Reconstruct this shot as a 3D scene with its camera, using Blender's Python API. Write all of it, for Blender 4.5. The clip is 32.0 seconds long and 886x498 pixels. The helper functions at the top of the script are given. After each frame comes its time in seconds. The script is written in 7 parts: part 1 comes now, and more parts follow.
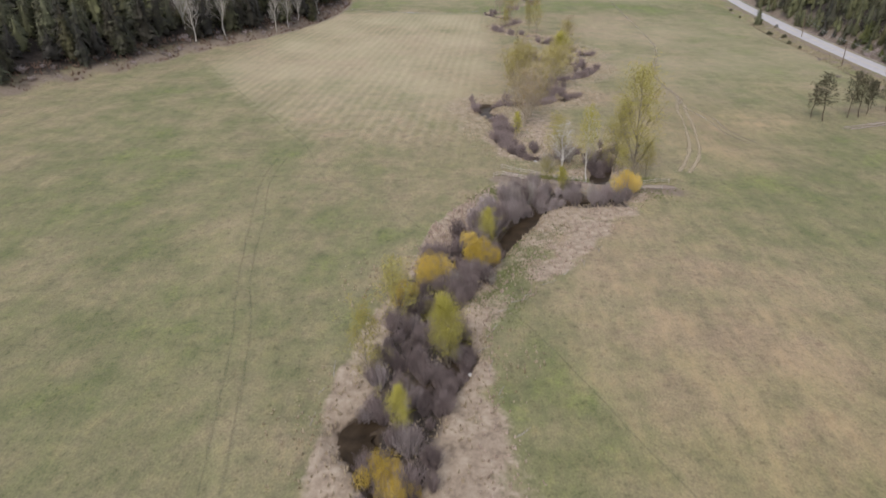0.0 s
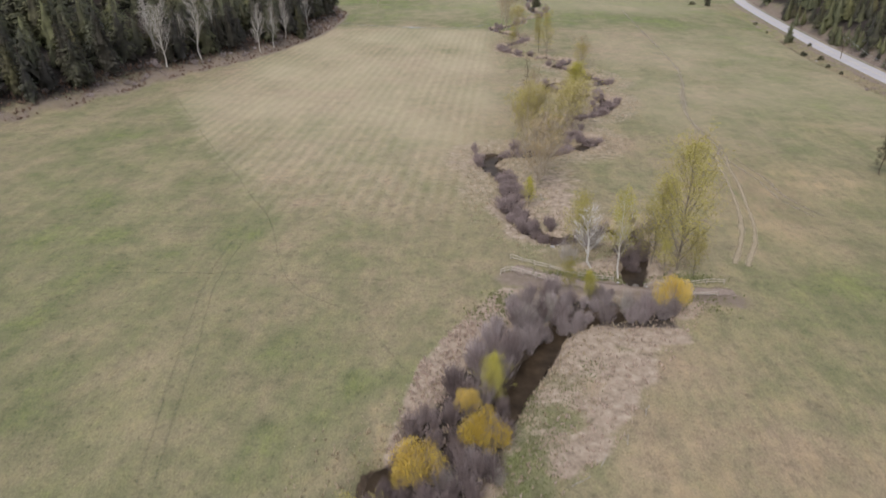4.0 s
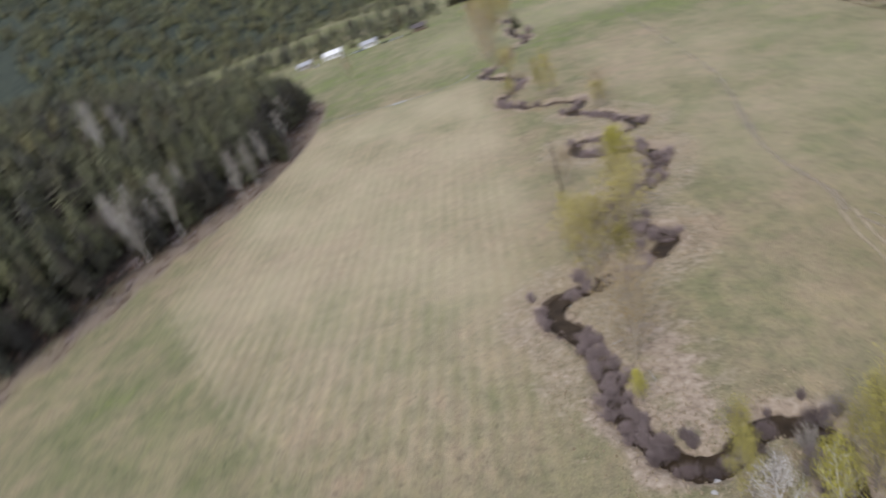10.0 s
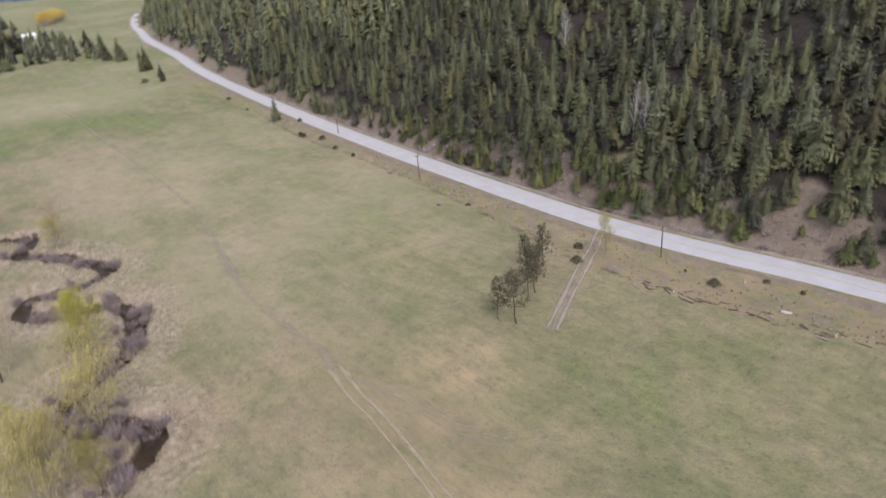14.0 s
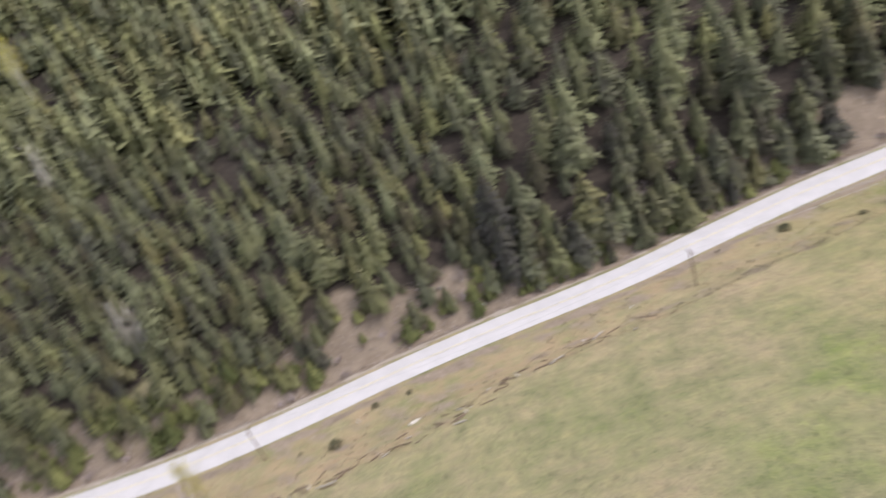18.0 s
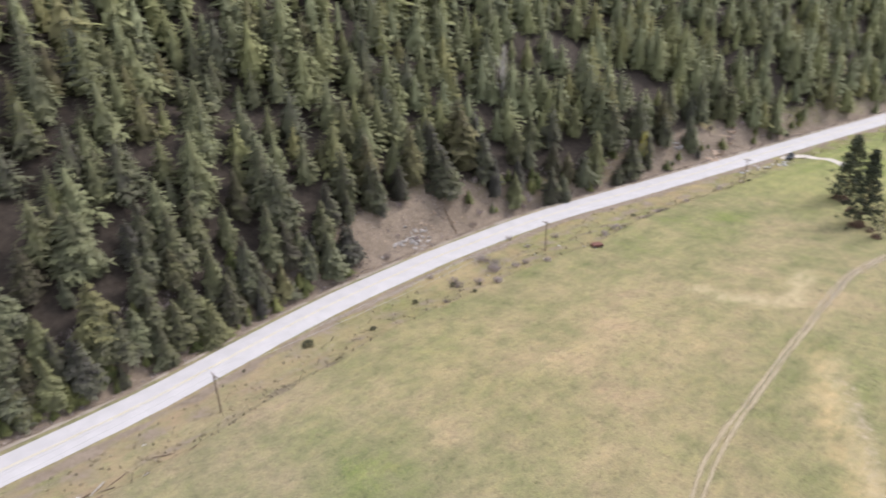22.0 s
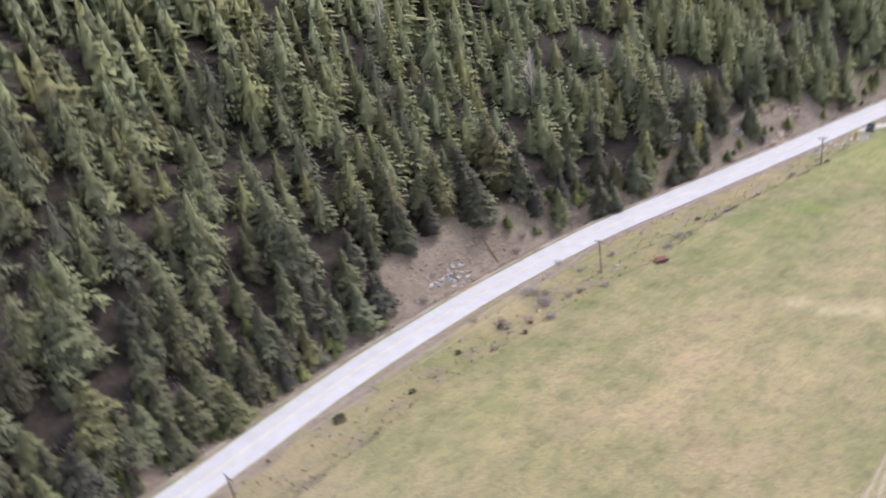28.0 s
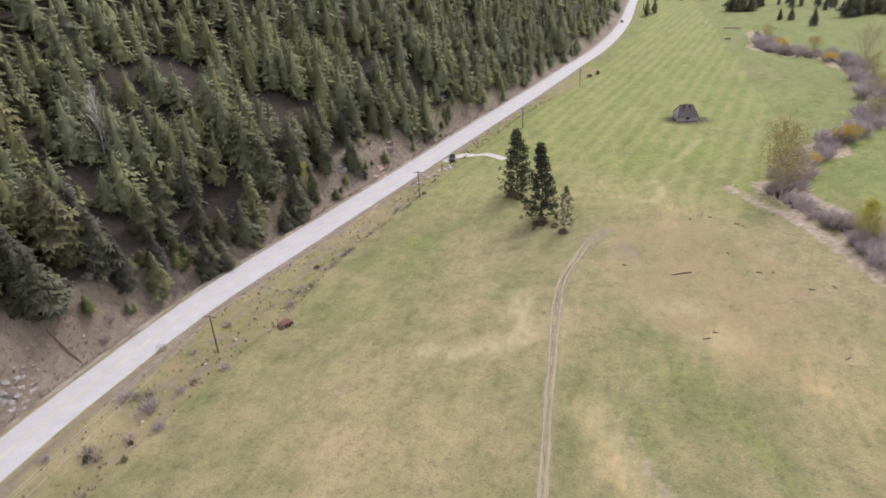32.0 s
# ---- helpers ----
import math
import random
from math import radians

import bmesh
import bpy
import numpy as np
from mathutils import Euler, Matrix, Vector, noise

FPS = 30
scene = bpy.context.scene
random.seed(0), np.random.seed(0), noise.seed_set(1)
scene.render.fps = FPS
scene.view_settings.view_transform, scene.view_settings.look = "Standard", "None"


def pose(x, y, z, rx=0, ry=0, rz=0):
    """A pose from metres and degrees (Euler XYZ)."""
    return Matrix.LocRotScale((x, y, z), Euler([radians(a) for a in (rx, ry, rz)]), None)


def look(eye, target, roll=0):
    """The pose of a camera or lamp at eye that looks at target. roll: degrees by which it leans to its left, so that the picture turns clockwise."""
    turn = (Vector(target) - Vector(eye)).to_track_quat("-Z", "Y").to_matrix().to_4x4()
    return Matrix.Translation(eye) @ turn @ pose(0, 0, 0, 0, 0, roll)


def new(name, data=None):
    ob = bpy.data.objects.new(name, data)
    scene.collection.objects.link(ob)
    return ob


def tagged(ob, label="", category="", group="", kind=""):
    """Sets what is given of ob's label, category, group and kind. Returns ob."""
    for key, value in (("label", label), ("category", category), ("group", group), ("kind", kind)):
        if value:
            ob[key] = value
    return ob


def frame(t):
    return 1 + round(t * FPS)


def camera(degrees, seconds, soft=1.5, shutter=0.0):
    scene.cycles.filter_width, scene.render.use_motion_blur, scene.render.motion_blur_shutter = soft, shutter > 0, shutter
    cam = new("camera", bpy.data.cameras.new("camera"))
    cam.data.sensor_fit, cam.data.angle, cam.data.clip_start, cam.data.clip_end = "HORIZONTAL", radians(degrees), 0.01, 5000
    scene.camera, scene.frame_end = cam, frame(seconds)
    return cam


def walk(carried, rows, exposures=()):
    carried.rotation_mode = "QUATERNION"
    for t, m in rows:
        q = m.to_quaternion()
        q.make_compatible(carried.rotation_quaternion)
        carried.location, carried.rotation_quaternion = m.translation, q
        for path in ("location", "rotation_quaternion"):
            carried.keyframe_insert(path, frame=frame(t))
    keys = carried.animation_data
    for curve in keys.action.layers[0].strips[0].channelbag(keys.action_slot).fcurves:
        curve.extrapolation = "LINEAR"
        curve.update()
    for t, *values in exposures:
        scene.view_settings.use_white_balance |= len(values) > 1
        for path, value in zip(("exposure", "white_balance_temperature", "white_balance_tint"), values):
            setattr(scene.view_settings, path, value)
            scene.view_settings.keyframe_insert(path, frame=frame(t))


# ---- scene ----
cam = camera(69.2, 32.0, soft=1.7, shutter=0.7)
PATH = [
    (0, (8.465, -0.863, 40.853), (8.344, 0.918, 39.951), -1.9),
    (0.5, (8.385, 2.86, 40.892), (8.264, 4.641, 39.99), -1.8),
    (1, (8.46, 6.565, 41.001), (8.34, 8.345, 40.098), -1.6),
    (1.5, (8.465, 10.29, 41.081), (8.342, 12.07, 40.178), -1.6),
    (2, (8.559, 14.011, 41.332), (8.431, 15.791, 40.428), -1.7),
    (2.5, (8.589, 17.668, 41.724), (8.458, 19.447, 40.82), -1.8),
    (3, (8.574, 21.37, 42.408), (8.442, 23.149, 41.503), -1.9),
    (3.5, (8.553, 25.062, 43.564), (8.42, 26.84, 42.658), -1.9),
    (5.5, (8.275, 39.469, 48.269), (8.144, 41.247, 47.362), -1.7),
    (6, (8.274, 42.976, 49.468), (8.142, 44.754, 48.562), -1.6),
    (6.5, (8.261, 46.332, 50.713), (8.129, 48.11, 49.808), -1.6),
    (7, (8.287, 49.867, 51.833), (8.154, 51.646, 50.929), -1.5),
    (7.5, (8.333, 53.451, 52.861), (8.199, 55.231, 51.958), -1.5),
    (8, (8.329, 56.991, 54.055), (8.195, 58.771, 53.152), -1.5),
    (8.5, (8.49, 60.318, 55.104), (8.352, 62.098, 54.203), -1.5),
    (9, (8.415, 63.871, 56.41), (8.278, 65.65, 55.508), -1.5),
    (9.5, (7.911, 67.351, 57.817), (7.76, 69.129, 56.915), -2.6),
    (10, (8.362, 70.583, 58.69), (8.108, 72.375, 57.841), -21.3),
    (10.5, (9.041, 73.265, 59.262), (9.241, 75.073, 58.43), -26.9),
    (11, (9.451, 75.51, 59.932), (10.122, 77.182, 59.063), -22.7),
    (11.5, (10.042, 77.516, 60.912), (10.921, 79.071, 60.014), -17.6),
    (12, (11.685, 79.699, 61.191), (12.696, 81.159, 60.271), -11.0),
    (12.5, (13.201, 82.082, 61.477), (14.345, 83.431, 60.544), -1.5),
    (13, (14.989, 84.448, 61.619), (16.153, 85.78, 60.686), -0.5),
    (13.5, (17.143, 86.794, 61.545), (18.298, 88.135, 60.613), -1.4),
    (15.5, (27.11, 97.029, 61.994), (28.348, 98.326, 61.109), -23.3),
    (16, (29.733, 98.988, 61.68), (31.058, 100.199, 60.797), -22.7),
    (16.5, (32.58, 100.502, 61.351), (34.033, 101.561, 60.475), -22.7),
    (17, (35.254, 101.536, 61.187), (36.872, 102.328, 60.319), -22.5),
    (17.5, (37.867, 102.214, 60.874), (39.615, 102.67, 60.017), -22.4),
    (18, (40.041, 101.808, 60.285), (41.854, 101.904, 59.446), -22.6),
    (18.5, (41.994, 101.052, 59.781), (43.798, 100.793, 58.958), -22.8),
    (19, (43.761, 100.311, 59.343), (45.498, 99.74, 58.533), -23.1),
    (19.5, (45.624, 99.221, 58.94), (47.159, 98.268, 58.081), -10.0),
    (20, (47.302, 98.303, 58.755), (48.689, 97.15, 57.891), 0.7),
    (20.5, (48.308, 97.296, 58.776), (49.71, 96.157, 57.917), -0.6),
    (21, (48.8, 96.521, 58.975), (50.217, 95.401, 58.117), -1.8),
    (21.5, (48.886, 96.118, 58.885), (50.302, 94.993, 58.03), -1.8),
    (22, (48.594, 95.839, 58.625), (49.946, 94.638, 57.772), -1.8),
    (22.5, (48.53, 95.72, 58.263), (49.739, 94.376, 57.407), -2.1),
    (23, (48.783, 96.072, 58.213), (49.881, 94.638, 57.354), -2.1),
    (23.5, (49.129, 96.116, 58.072), (50.196, 94.658, 57.215), -2.1),
    (24, (49.569, 95.731, 58.006), (50.635, 94.27, 57.152), -2.0),
    (24.5, (50.236, 94.905, 57.882), (51.302, 93.441, 57.032), -2.0),
    (26.5, (55.315, 88.01, 57.652), (56.284, 86.449, 56.861), 20.1),
    (27, (56.536, 86.075, 57.084), (57.61, 84.581, 56.301), 19.8),
    (27.5, (57.709, 84.296, 56.534), (59.034, 83.041, 55.716), 2.4),
    (28, (59.185, 82.372, 55.989), (60.656, 81.278, 55.188), -10.5),
    (28.5, (60.561, 79.544, 55.468), (62.082, 78.505, 54.689), -19.4),
    (29, (62.107, 76.79, 54.92), (63.565, 75.678, 54.122), -17.7),
    (29.5, (63.459, 74.421, 54.417), (64.877, 73.248, 53.636), -21.4),
    (30, (64.492, 71.639, 54.026), (65.754, 70.289, 53.261), -25.3),
    (30.5, (65.21, 69.317, 53.997), (66.09, 67.721, 53.173), -16.8),
    (31, (66.363, 68.113, 54.344), (66.893, 66.388, 53.481), -1.8),
    (31.5, (67.504, 66.478, 54.492), (68.016, 64.747, 53.63), -1.6),
    (32, (68.42, 65.083, 54.429), (68.96, 63.359, 53.571), -3.5),
]
walk(cam, [(t, look(eye, target, roll)) for t, eye, target, roll in PATH], [(0.0, 0.1, 6350, 13), (8.0, 0.12, 6200, 14), (11.0, 0.1, 6050, 13), (13.0, 0.26, 6120, 16), (16.0, 0.38, 6200, 16), (16.6, 0.46, 6280, 16), (18.0, 0.82, 6450, 14), (20.0, 0.84, 6400, 13), (24.0, 0.74, 6300, 14), (27.0, 0.72, 6000, 17), (28.0, 0.84, 6050, 16), (30.0, 0.94, 6300, 13), (31.0, 0.62, 6450, 14), (32.0, 0.54, 6450, 14)])

# ---------------------------------------------------------------- light
world = bpy.data.worlds.new("overcast_sky")
scene.world = world
world.use_nodes = True
wn, wl = world.node_tree.nodes, world.node_tree.links
wn.clear()
w_out = wn.new("ShaderNodeOutputWorld")
w_bg = wn.new("ShaderNodeBackground")
w_sky = wn.new("ShaderNodeTexSky")
w_sky.sky_type = "NISHITA"
w_sky.sun_disc = False
w_sky.sun_elevation = radians(48)
w_sky.sun_rotation = radians(200)
w_sky.dust_density = 3.0
w_mix = wn.new("ShaderNodeMixRGB")
w_mix.inputs[0].default_value = 0.84
w_mix.inputs[2].default_value = (7.3, 7.6, 8.3, 1)
wl.new(w_sky.outputs[0], w_mix.inputs[1])
wl.new(w_mix.outputs[0], w_bg.inputs[0])
w_bg.inputs[1].default_value = 0.105
wl.new(w_bg.outputs[0], w_out.inputs[0])
sun_data = bpy.data.lights.new("sun", "SUN")
sun_data.energy, sun_data.angle, sun_data.color = 1.95, radians(20), (1.0, 0.95, 0.88)
sun = new("sun", sun_data)
sun.matrix_world = look((60, -120, 300), (60 + 52, -120 + 143, 300 - 168))


# ---------------------------------------------------------------- materials
def material(name, rough=0.9, metal=0.0):
    m = bpy.data.materials.new(name)
    m.use_nodes = True
    b = m.node_tree.nodes["Principled BSDF"]
    b.inputs["Roughness"].default_value = rough
    b.inputs["Metallic"].default_value = metal
    b.inputs["Specular IOR Level"].default_value = 0.25
    return m, m.node_tree.nodes, m.node_tree.links, b


def ramp(nt, links, src, stops):
    r = nt.new("ShaderNodeValToRGB")
    el = r.color_ramp.elements
    while len(el) < len(stops):
        el.new(0.5)
    for e, (p, c) in zip(el, stops):
        e.position, e.color = p, (*c, 1)
    links.new(src, r.inputs[0])
    return r.outputs[0]


def noise_of(nt, links, vec, scale, detail=4.0, rough=0.6, stretch=None):
    if stretch:
        mp = nt.new("ShaderNodeMapping")
        mp.inputs["Scale"].default_value = stretch
        links.new(vec, mp.inputs[0])
        vec = mp.outputs[0]
    n = nt.new("ShaderNodeTexNoise")
    n.inputs["Scale"].default_value, n.inputs["Detail"].default_value, n.inputs["Roughness"].default_value = scale, detail, rough
    links.new(vec, n.inputs["Vector"])
    return n.outputs["Fac"]


def mix(nt, links, fac, a, b, kind="MIX"):
    m = nt.new("ShaderNodeMixRGB")
    m.blend_type = kind
    for s, v in ((0, fac), (1, a), (2, b)):
        if isinstance(v, (int, float)):
            m.inputs[s].default_value = v
        elif isinstance(v, tuple):
            m.inputs[s].default_value = (*v, 1)
        else:
            links.new(v, m.inputs[s])
    return m.outputs[0]


def math_node(nt, links, op, a, b=0.0, clamp=False):
    m = nt.new("ShaderNodeMath")
    m.operation, m.use_clamp = op, clamp
    for s, v in ((0, a), (1, b)):
        if isinstance(v, (int, float)):
            m.inputs[s].default_value = v
        else:
            links.new(v, m.inputs[s])
    return m.outputs[0]


def bump(nt, links, bsdf, height, strength=0.4, distance=0.1):
    b = nt.new("ShaderNodeBump")
    b.inputs["Strength"].default_value, b.inputs["Distance"].default_value = strength, distance
    links.new(height, b.inputs["Height"])
    links.new(b.outputs[0], bsdf.inputs["Normal"])


def position(nt):
    return nt.new("ShaderNodeNewGeometry").outputs["Position"]


def attribute(nt, name):
    a = nt.new("ShaderNodeAttribute")
    a.attribute_name = name
    return a.outputs["Fac"]


def simple(name, c1, c2, scale=2.0, rough=0.85, metal=0.0, relief=0.3, fine=8.0):
    """A two-tone surface with coarse patches and fine grain."""
    m, nt, lk, b = material(name, rough, metal)
    p = position(nt)
    col = ramp(nt, lk, noise_of(nt, lk, p, scale), [(0.3, c1), (0.7, c2)])
    grain = noise_of(nt, lk, p, scale * fine, 6.0, 0.7)
    col = mix(nt, lk, 0.35, col, ramp(nt, lk, grain, [(0.3, tuple(v * 0.55 for v in c1)), (0.7, tuple(min(1, v * 1.35) for v in c2))]))
    lk.new(col, b.inputs["Base Color"])
    if relief:
        bump(nt, lk, b, grain, relief, 0.05)
    return m


def foliage(name, dark, light, drift=0.0, vary=1.0, speckle=0.8):
    """Leaves or needles: tone from a per-tree tint, a slow drift over the ground and a fine speckle."""
    m, nt, lk, b = material(name, 0.75)
    p = position(nt)
    tint = math_node(nt, lk, "ADD", attribute(nt, "tint"), nt.new("ShaderNodeObjectInfo").outputs["Random"])
    wob = math_node(nt, lk, "MULTIPLY", noise_of(nt, lk, p, 0.35, 2.0), 0.9 * vary)
    fine = math_node(nt, lk, "MULTIPLY", noise_of(nt, lk, p, 3.5, 4.0, 0.7), speckle)
    f = math_node(nt, lk, "ADD", math_node(nt, lk, "MULTIPLY", tint, 0.62 * vary), math_node(nt, lk, "SUBTRACT", math_node(nt, lk, "ADD", wob, fine), 0.22 + speckle / 2), True)
    mid = tuple((x + y) / 2 for x, y in zip(dark, light))
    col = ramp(nt, lk, f, [(0.05, dark), (0.5, mid), (0.95, light)])
    if drift:
        # some trees yellower, some blue-grey
        hue = math_node(nt, lk, "FRACT", math_node(nt, lk, "ADD", attribute(nt, "hue"), math_node(nt, lk, "MULTIPLY", nt.new("ShaderNodeObjectInfo").outputs["Random"], 7.7)))
        col = mix(nt, lk, drift, col, ramp(nt, lk, hue, [(0.0, (0.92, 0.97, 1.06)), (0.3, (0.97, 0.99, 1.0)), (0.65, (1.02, 1.03, 0.92)), (0.9, (1.09, 1.06, 0.84)), (1.0, (1.2, 1.06, 0.86))]), "MULTIPLY")
    lk.new(col, b.inputs["Base Color"])
    return m


def ground_material():
    m, nt, lk, b = material("meadow_ground", 0.95)
    p = position(nt)
    big = noise_of(nt, lk, p, 0.022, 4.0, 0.55)
    mid = noise_of(nt, lk, p, 0.11, 5.0, 0.62)
    sml = noise_of(nt, lk, p, 0.9, 6.0, 0.72)
    tiny = noise_of(nt, lk, p, 5.0, 4.0, 0.75)
    # spring green against last year's straw
    f = math_node(nt, lk, "ADD", math_node(nt, lk, "MULTIPLY", big, 1.2), math_node(nt, lk, "MULTIPLY", mid, 1.25))
    f = math_node(nt, lk, "ADD", f, math_node(nt, lk, "MULTIPLY", sml, 0.45))
    f = math_node(nt, lk, "SUBTRACT", f, 1.01)
    f = math_node(nt, lk, "ADD", f, math_node(nt, lk, "MULTIPLY", attribute(nt, "green"), 0.42))
    grass = ramp(nt, lk, f, [(0.1, (0.315, 0.238, 0.172)), (0.32, (0.285, 0.237, 0.155)), (0.52, (0.238, 0.216, 0.128)), (0.75, (0.178, 0.184, 0.094)), (1.0, (0.168, 0.205, 0.068))])
    # mowing swaths
    mp = nt.new("ShaderNodeMapping")
    mp.inputs["Rotation"].default_value = (0, 0, radians(2))
    lk.new(p, mp.inputs[0])
    wv = nt.new("ShaderNodeTexWave")
    wv.bands_direction = "X"
    wv.inputs["Scale"].default_value, wv.inputs["Distortion"].default_value, wv.inputs["Detail"].default_value, wv.inputs["Detail Scale"].default_value = 0.12, 0.9, 3.0, 0.25
    lk.new(mp.outputs[0], wv.inputs["Vector"])
    sw = math_node(nt, lk, "MULTIPLY", wv.outputs["Fac"], math_node(nt, lk, "MULTIPLY", attribute(nt, "swath"), noise_of(nt, lk, p, 0.05, 3.0)))
    grass = mix(nt, lk, math_node(nt, lk, "MULTIPLY", sw, 0.65, True), grass, (0.46, 0.385, 0.28))
    mp2 = nt.new("ShaderNodeMapping")
    mp2.inputs["Rotation"].default_value = (0, 0, radians(11.5))
    lk.new(p, mp2.inputs[0])
    wv2 = nt.new("ShaderNodeTexWave")
    wv2.bands_direction = "X"
    wv2.inputs["Scale"].default_value, wv2.inputs["Distortion"].default_value, wv2.inputs["Detail"].default_value, wv2.inputs["Detail Scale"].default_value = 0.06, 1.3, 4.0, 0.16
    lk.new(mp2.outputs[0], wv2.inputs["Vector"])
    grass = mix(nt, lk, math_node(nt, lk, "MULTIPLY", attribute(nt, "swath2"), 0.4), grass, (0.185, 0.245, 0.06))
    sw2 = math_node(nt, lk, "MULTIPLY", wv2.outputs["Fac"], math_node(nt, lk, "MULTIPLY", attribute(nt, "swath2"), noise_of(nt, lk, p, 0.04, 3.0)))
    grass = mix(nt, lk, math_node(nt, lk, "MULTIPLY", sw2, 0.9, True), grass, (0.29, 0.28, 0.135))
    patch = ramp(nt, lk, noise_of(nt, lk, p, 0.28, 4.0, 0.6), [(0.36, (0.7, 0.73, 0.7)), (0.5, (1, 1, 1)), (0.64, (1.18, 1.13, 1.1))])
    grass = mix(nt, lk, 0.5, grass, patch, "MULTIPLY")
    streak = noise_of(nt, lk, p, 0.16, 6.0, 0.68, (1.0, 0.28, 1.0))
    grass = mix(nt, lk, 0.2, grass, ramp(nt, lk, streak, [(0.34, (0.10, 0.115, 0.05)), (0.5, (0.24, 0.22, 0.12)), (0.66, (0.4, 0.335, 0.2))]))
    wisp = noise_of(nt, lk, p, 0.7, 5.0, 0.7, (1.0, 0.35, 1.0))
    grass = mix(nt, lk, 0.42, grass, ramp(nt, lk, wisp, [(0.34, (0.74, 0.8, 0.72)), (0.5, (1, 1, 1)), (0.66, (1.22, 1.15, 1.08))]), "MULTIPLY")
    spots = ramp(nt, lk, sml, [(0.25, (0.5, 0.5, 0.5)), (0.45, (0.95, 0.95, 0.95)), (0.75, (1.2, 1.18, 1.12))])
    grass = mix(nt, lk, 0.95, grass, spots, "MULTIPLY")
    flecks = ramp(nt, lk, tiny, [(0.3, (0.52, 0.54, 0.5)), (0.5, (1, 1, 1)), (0.7, (1.45, 1.4, 1.3))])
    grass = mix(nt, lk, 0.75, grass, flecks, "MULTIPLY")
    clods = ramp(nt, lk, noise_of(nt, lk, p, 1.9, 3.0, 0.6), [(0.3, (0.45, 0.45, 0.42)), (0.4, (1, 1, 1))])
    grass = mix(nt, lk, 0.6, grass, clods, "MULTIPLY")
    amber = math_node(nt, lk, "MULTIPLY", attribute(nt, "amber"), ramp(nt, lk, streak, [(0.36, (0.1, 0.1, 0.1)), (0.58, (1.3, 1.3, 1.3))]), True)
    amber = math_node(nt, lk, "MULTIPLY", amber, ramp(nt, lk, wisp, [(0.38, (0.25, 0.25, 0.25)), (0.6, (1.2, 1.2, 1.2))]), True)
    grass = mix(nt, lk, amber, grass, (0.45, 0.335, 0.19))
    # mown straw tone, lightened beyond hay to stand for distance haze
    grass = mix(nt, lk, math_node(nt, lk, "MULTIPLY", attribute(nt, "hay"), 0.46), grass, (0.47, 0.405, 0.27))
    stroke = ramp(nt, lk, noise_of(nt, lk, p, 0.55, 6.0, 0.72, (1.0, 0.45, 1.0)), [(0.36, (0.15, 0.15, 0.15)), (0.56, (1.0, 1.0, 1.0))])
    grass = mix(nt, lk, math_node(nt, lk, "MULTIPLY", math_node(nt, lk, "MULTIPLY", attribute(nt, "brown"), stroke), 0.72), grass, (0.315, 0.225, 0.145))
    grass = mix(nt, lk, math_node(nt, lk, "MULTIPLY", math_node(nt, lk, "MULTIPLY", attribute(nt, "pale"), stroke), 0.62), grass, (0.47, 0.39, 0.265))
    grass = mix(nt, lk, attribute(nt, "warm"), grass, (1.06, 1.03, 0.9), "MULTIPLY")
    # dead straw on the banks, bare soil, forest litter
    straw = ramp(nt, lk, sml, [(0.3, (0.17, 0.13, 0.095)), (0.48, (0.33, 0.26, 0.195)), (0.68, (0.46, 0.38, 0.295))])
    soil = ramp(nt, lk, mid, [(0.3, (0.18, 0.135, 0.102)), (0.7, (0.3, 0.235, 0.18))])
    soil = mix(nt, lk, 0.5, soil, ramp(nt, lk, sml, [(0.3, (0.1, 0.08, 0.062)), (0.7, (0.3, 0.25, 0.2))]))
    # litter taken near black, shade between the trees included in its tone
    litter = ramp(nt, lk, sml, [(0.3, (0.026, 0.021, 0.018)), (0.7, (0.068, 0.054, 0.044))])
    mud = ramp(nt, lk, sml, [(0.3, (0.035, 0.026, 0.018)), (0.7, (0.11, 0.08, 0.055))])
    ragged = math_node(nt, lk, "MULTIPLY", math_node(nt, lk, "SUBTRACT", math_node(nt, lk, "ADD", math_node(nt, lk, "MULTIPLY", mid, 0.6), math_node(nt, lk, "MULTIPLY", sml, 0.7)), 0.65), 1.5)

    def zone(name, gain=2.6):
        return math_node(nt, lk, "ADD", math_node(nt, lk, "MULTIPLY", math_node(nt, lk, "SUBTRACT", math_node(nt, lk, "ADD", attribute(nt, name), ragged), 0.5), gain), 0.5, True)

    col = mix(nt, lk, zone("dry"), grass, straw)
    col = mix(nt, lk, zone("soil"), col, soil)
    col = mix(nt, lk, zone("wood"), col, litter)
    col = mix(nt, lk, zone("mud", 5.0), col, mud)
    lk.new(col, b.inputs["Base Color"])
    bump(nt, lk, b, math_node(nt, lk, "ADD", math_node(nt, lk, "MULTIPLY", sml, 0.7), math_node(nt, lk, "MULTIPLY", tiny, 0.4)), 0.75, 0.35)
    return m


def road_material():
    m, nt, lk, b = material("pale_chipseal", 0.8)
    p = position(nt)
    col = ramp(nt, lk, noise_of(nt, lk, p, 0.35, 4.0), [(0.3, (0.40, 0.382, 0.397)), (0.7, (0.50, 0.478, 0.493))])
    col = mix(nt, lk, 0.4, col, ramp(nt, lk, noise_of(nt, lk, p, 9.0, 4.0, 0.8), [(0.3, (0.30, 0.29, 0.292)), (0.7, (0.56, 0.54, 0.545))]))
    lk.new(col, b.inputs["Base Color"])
    return m


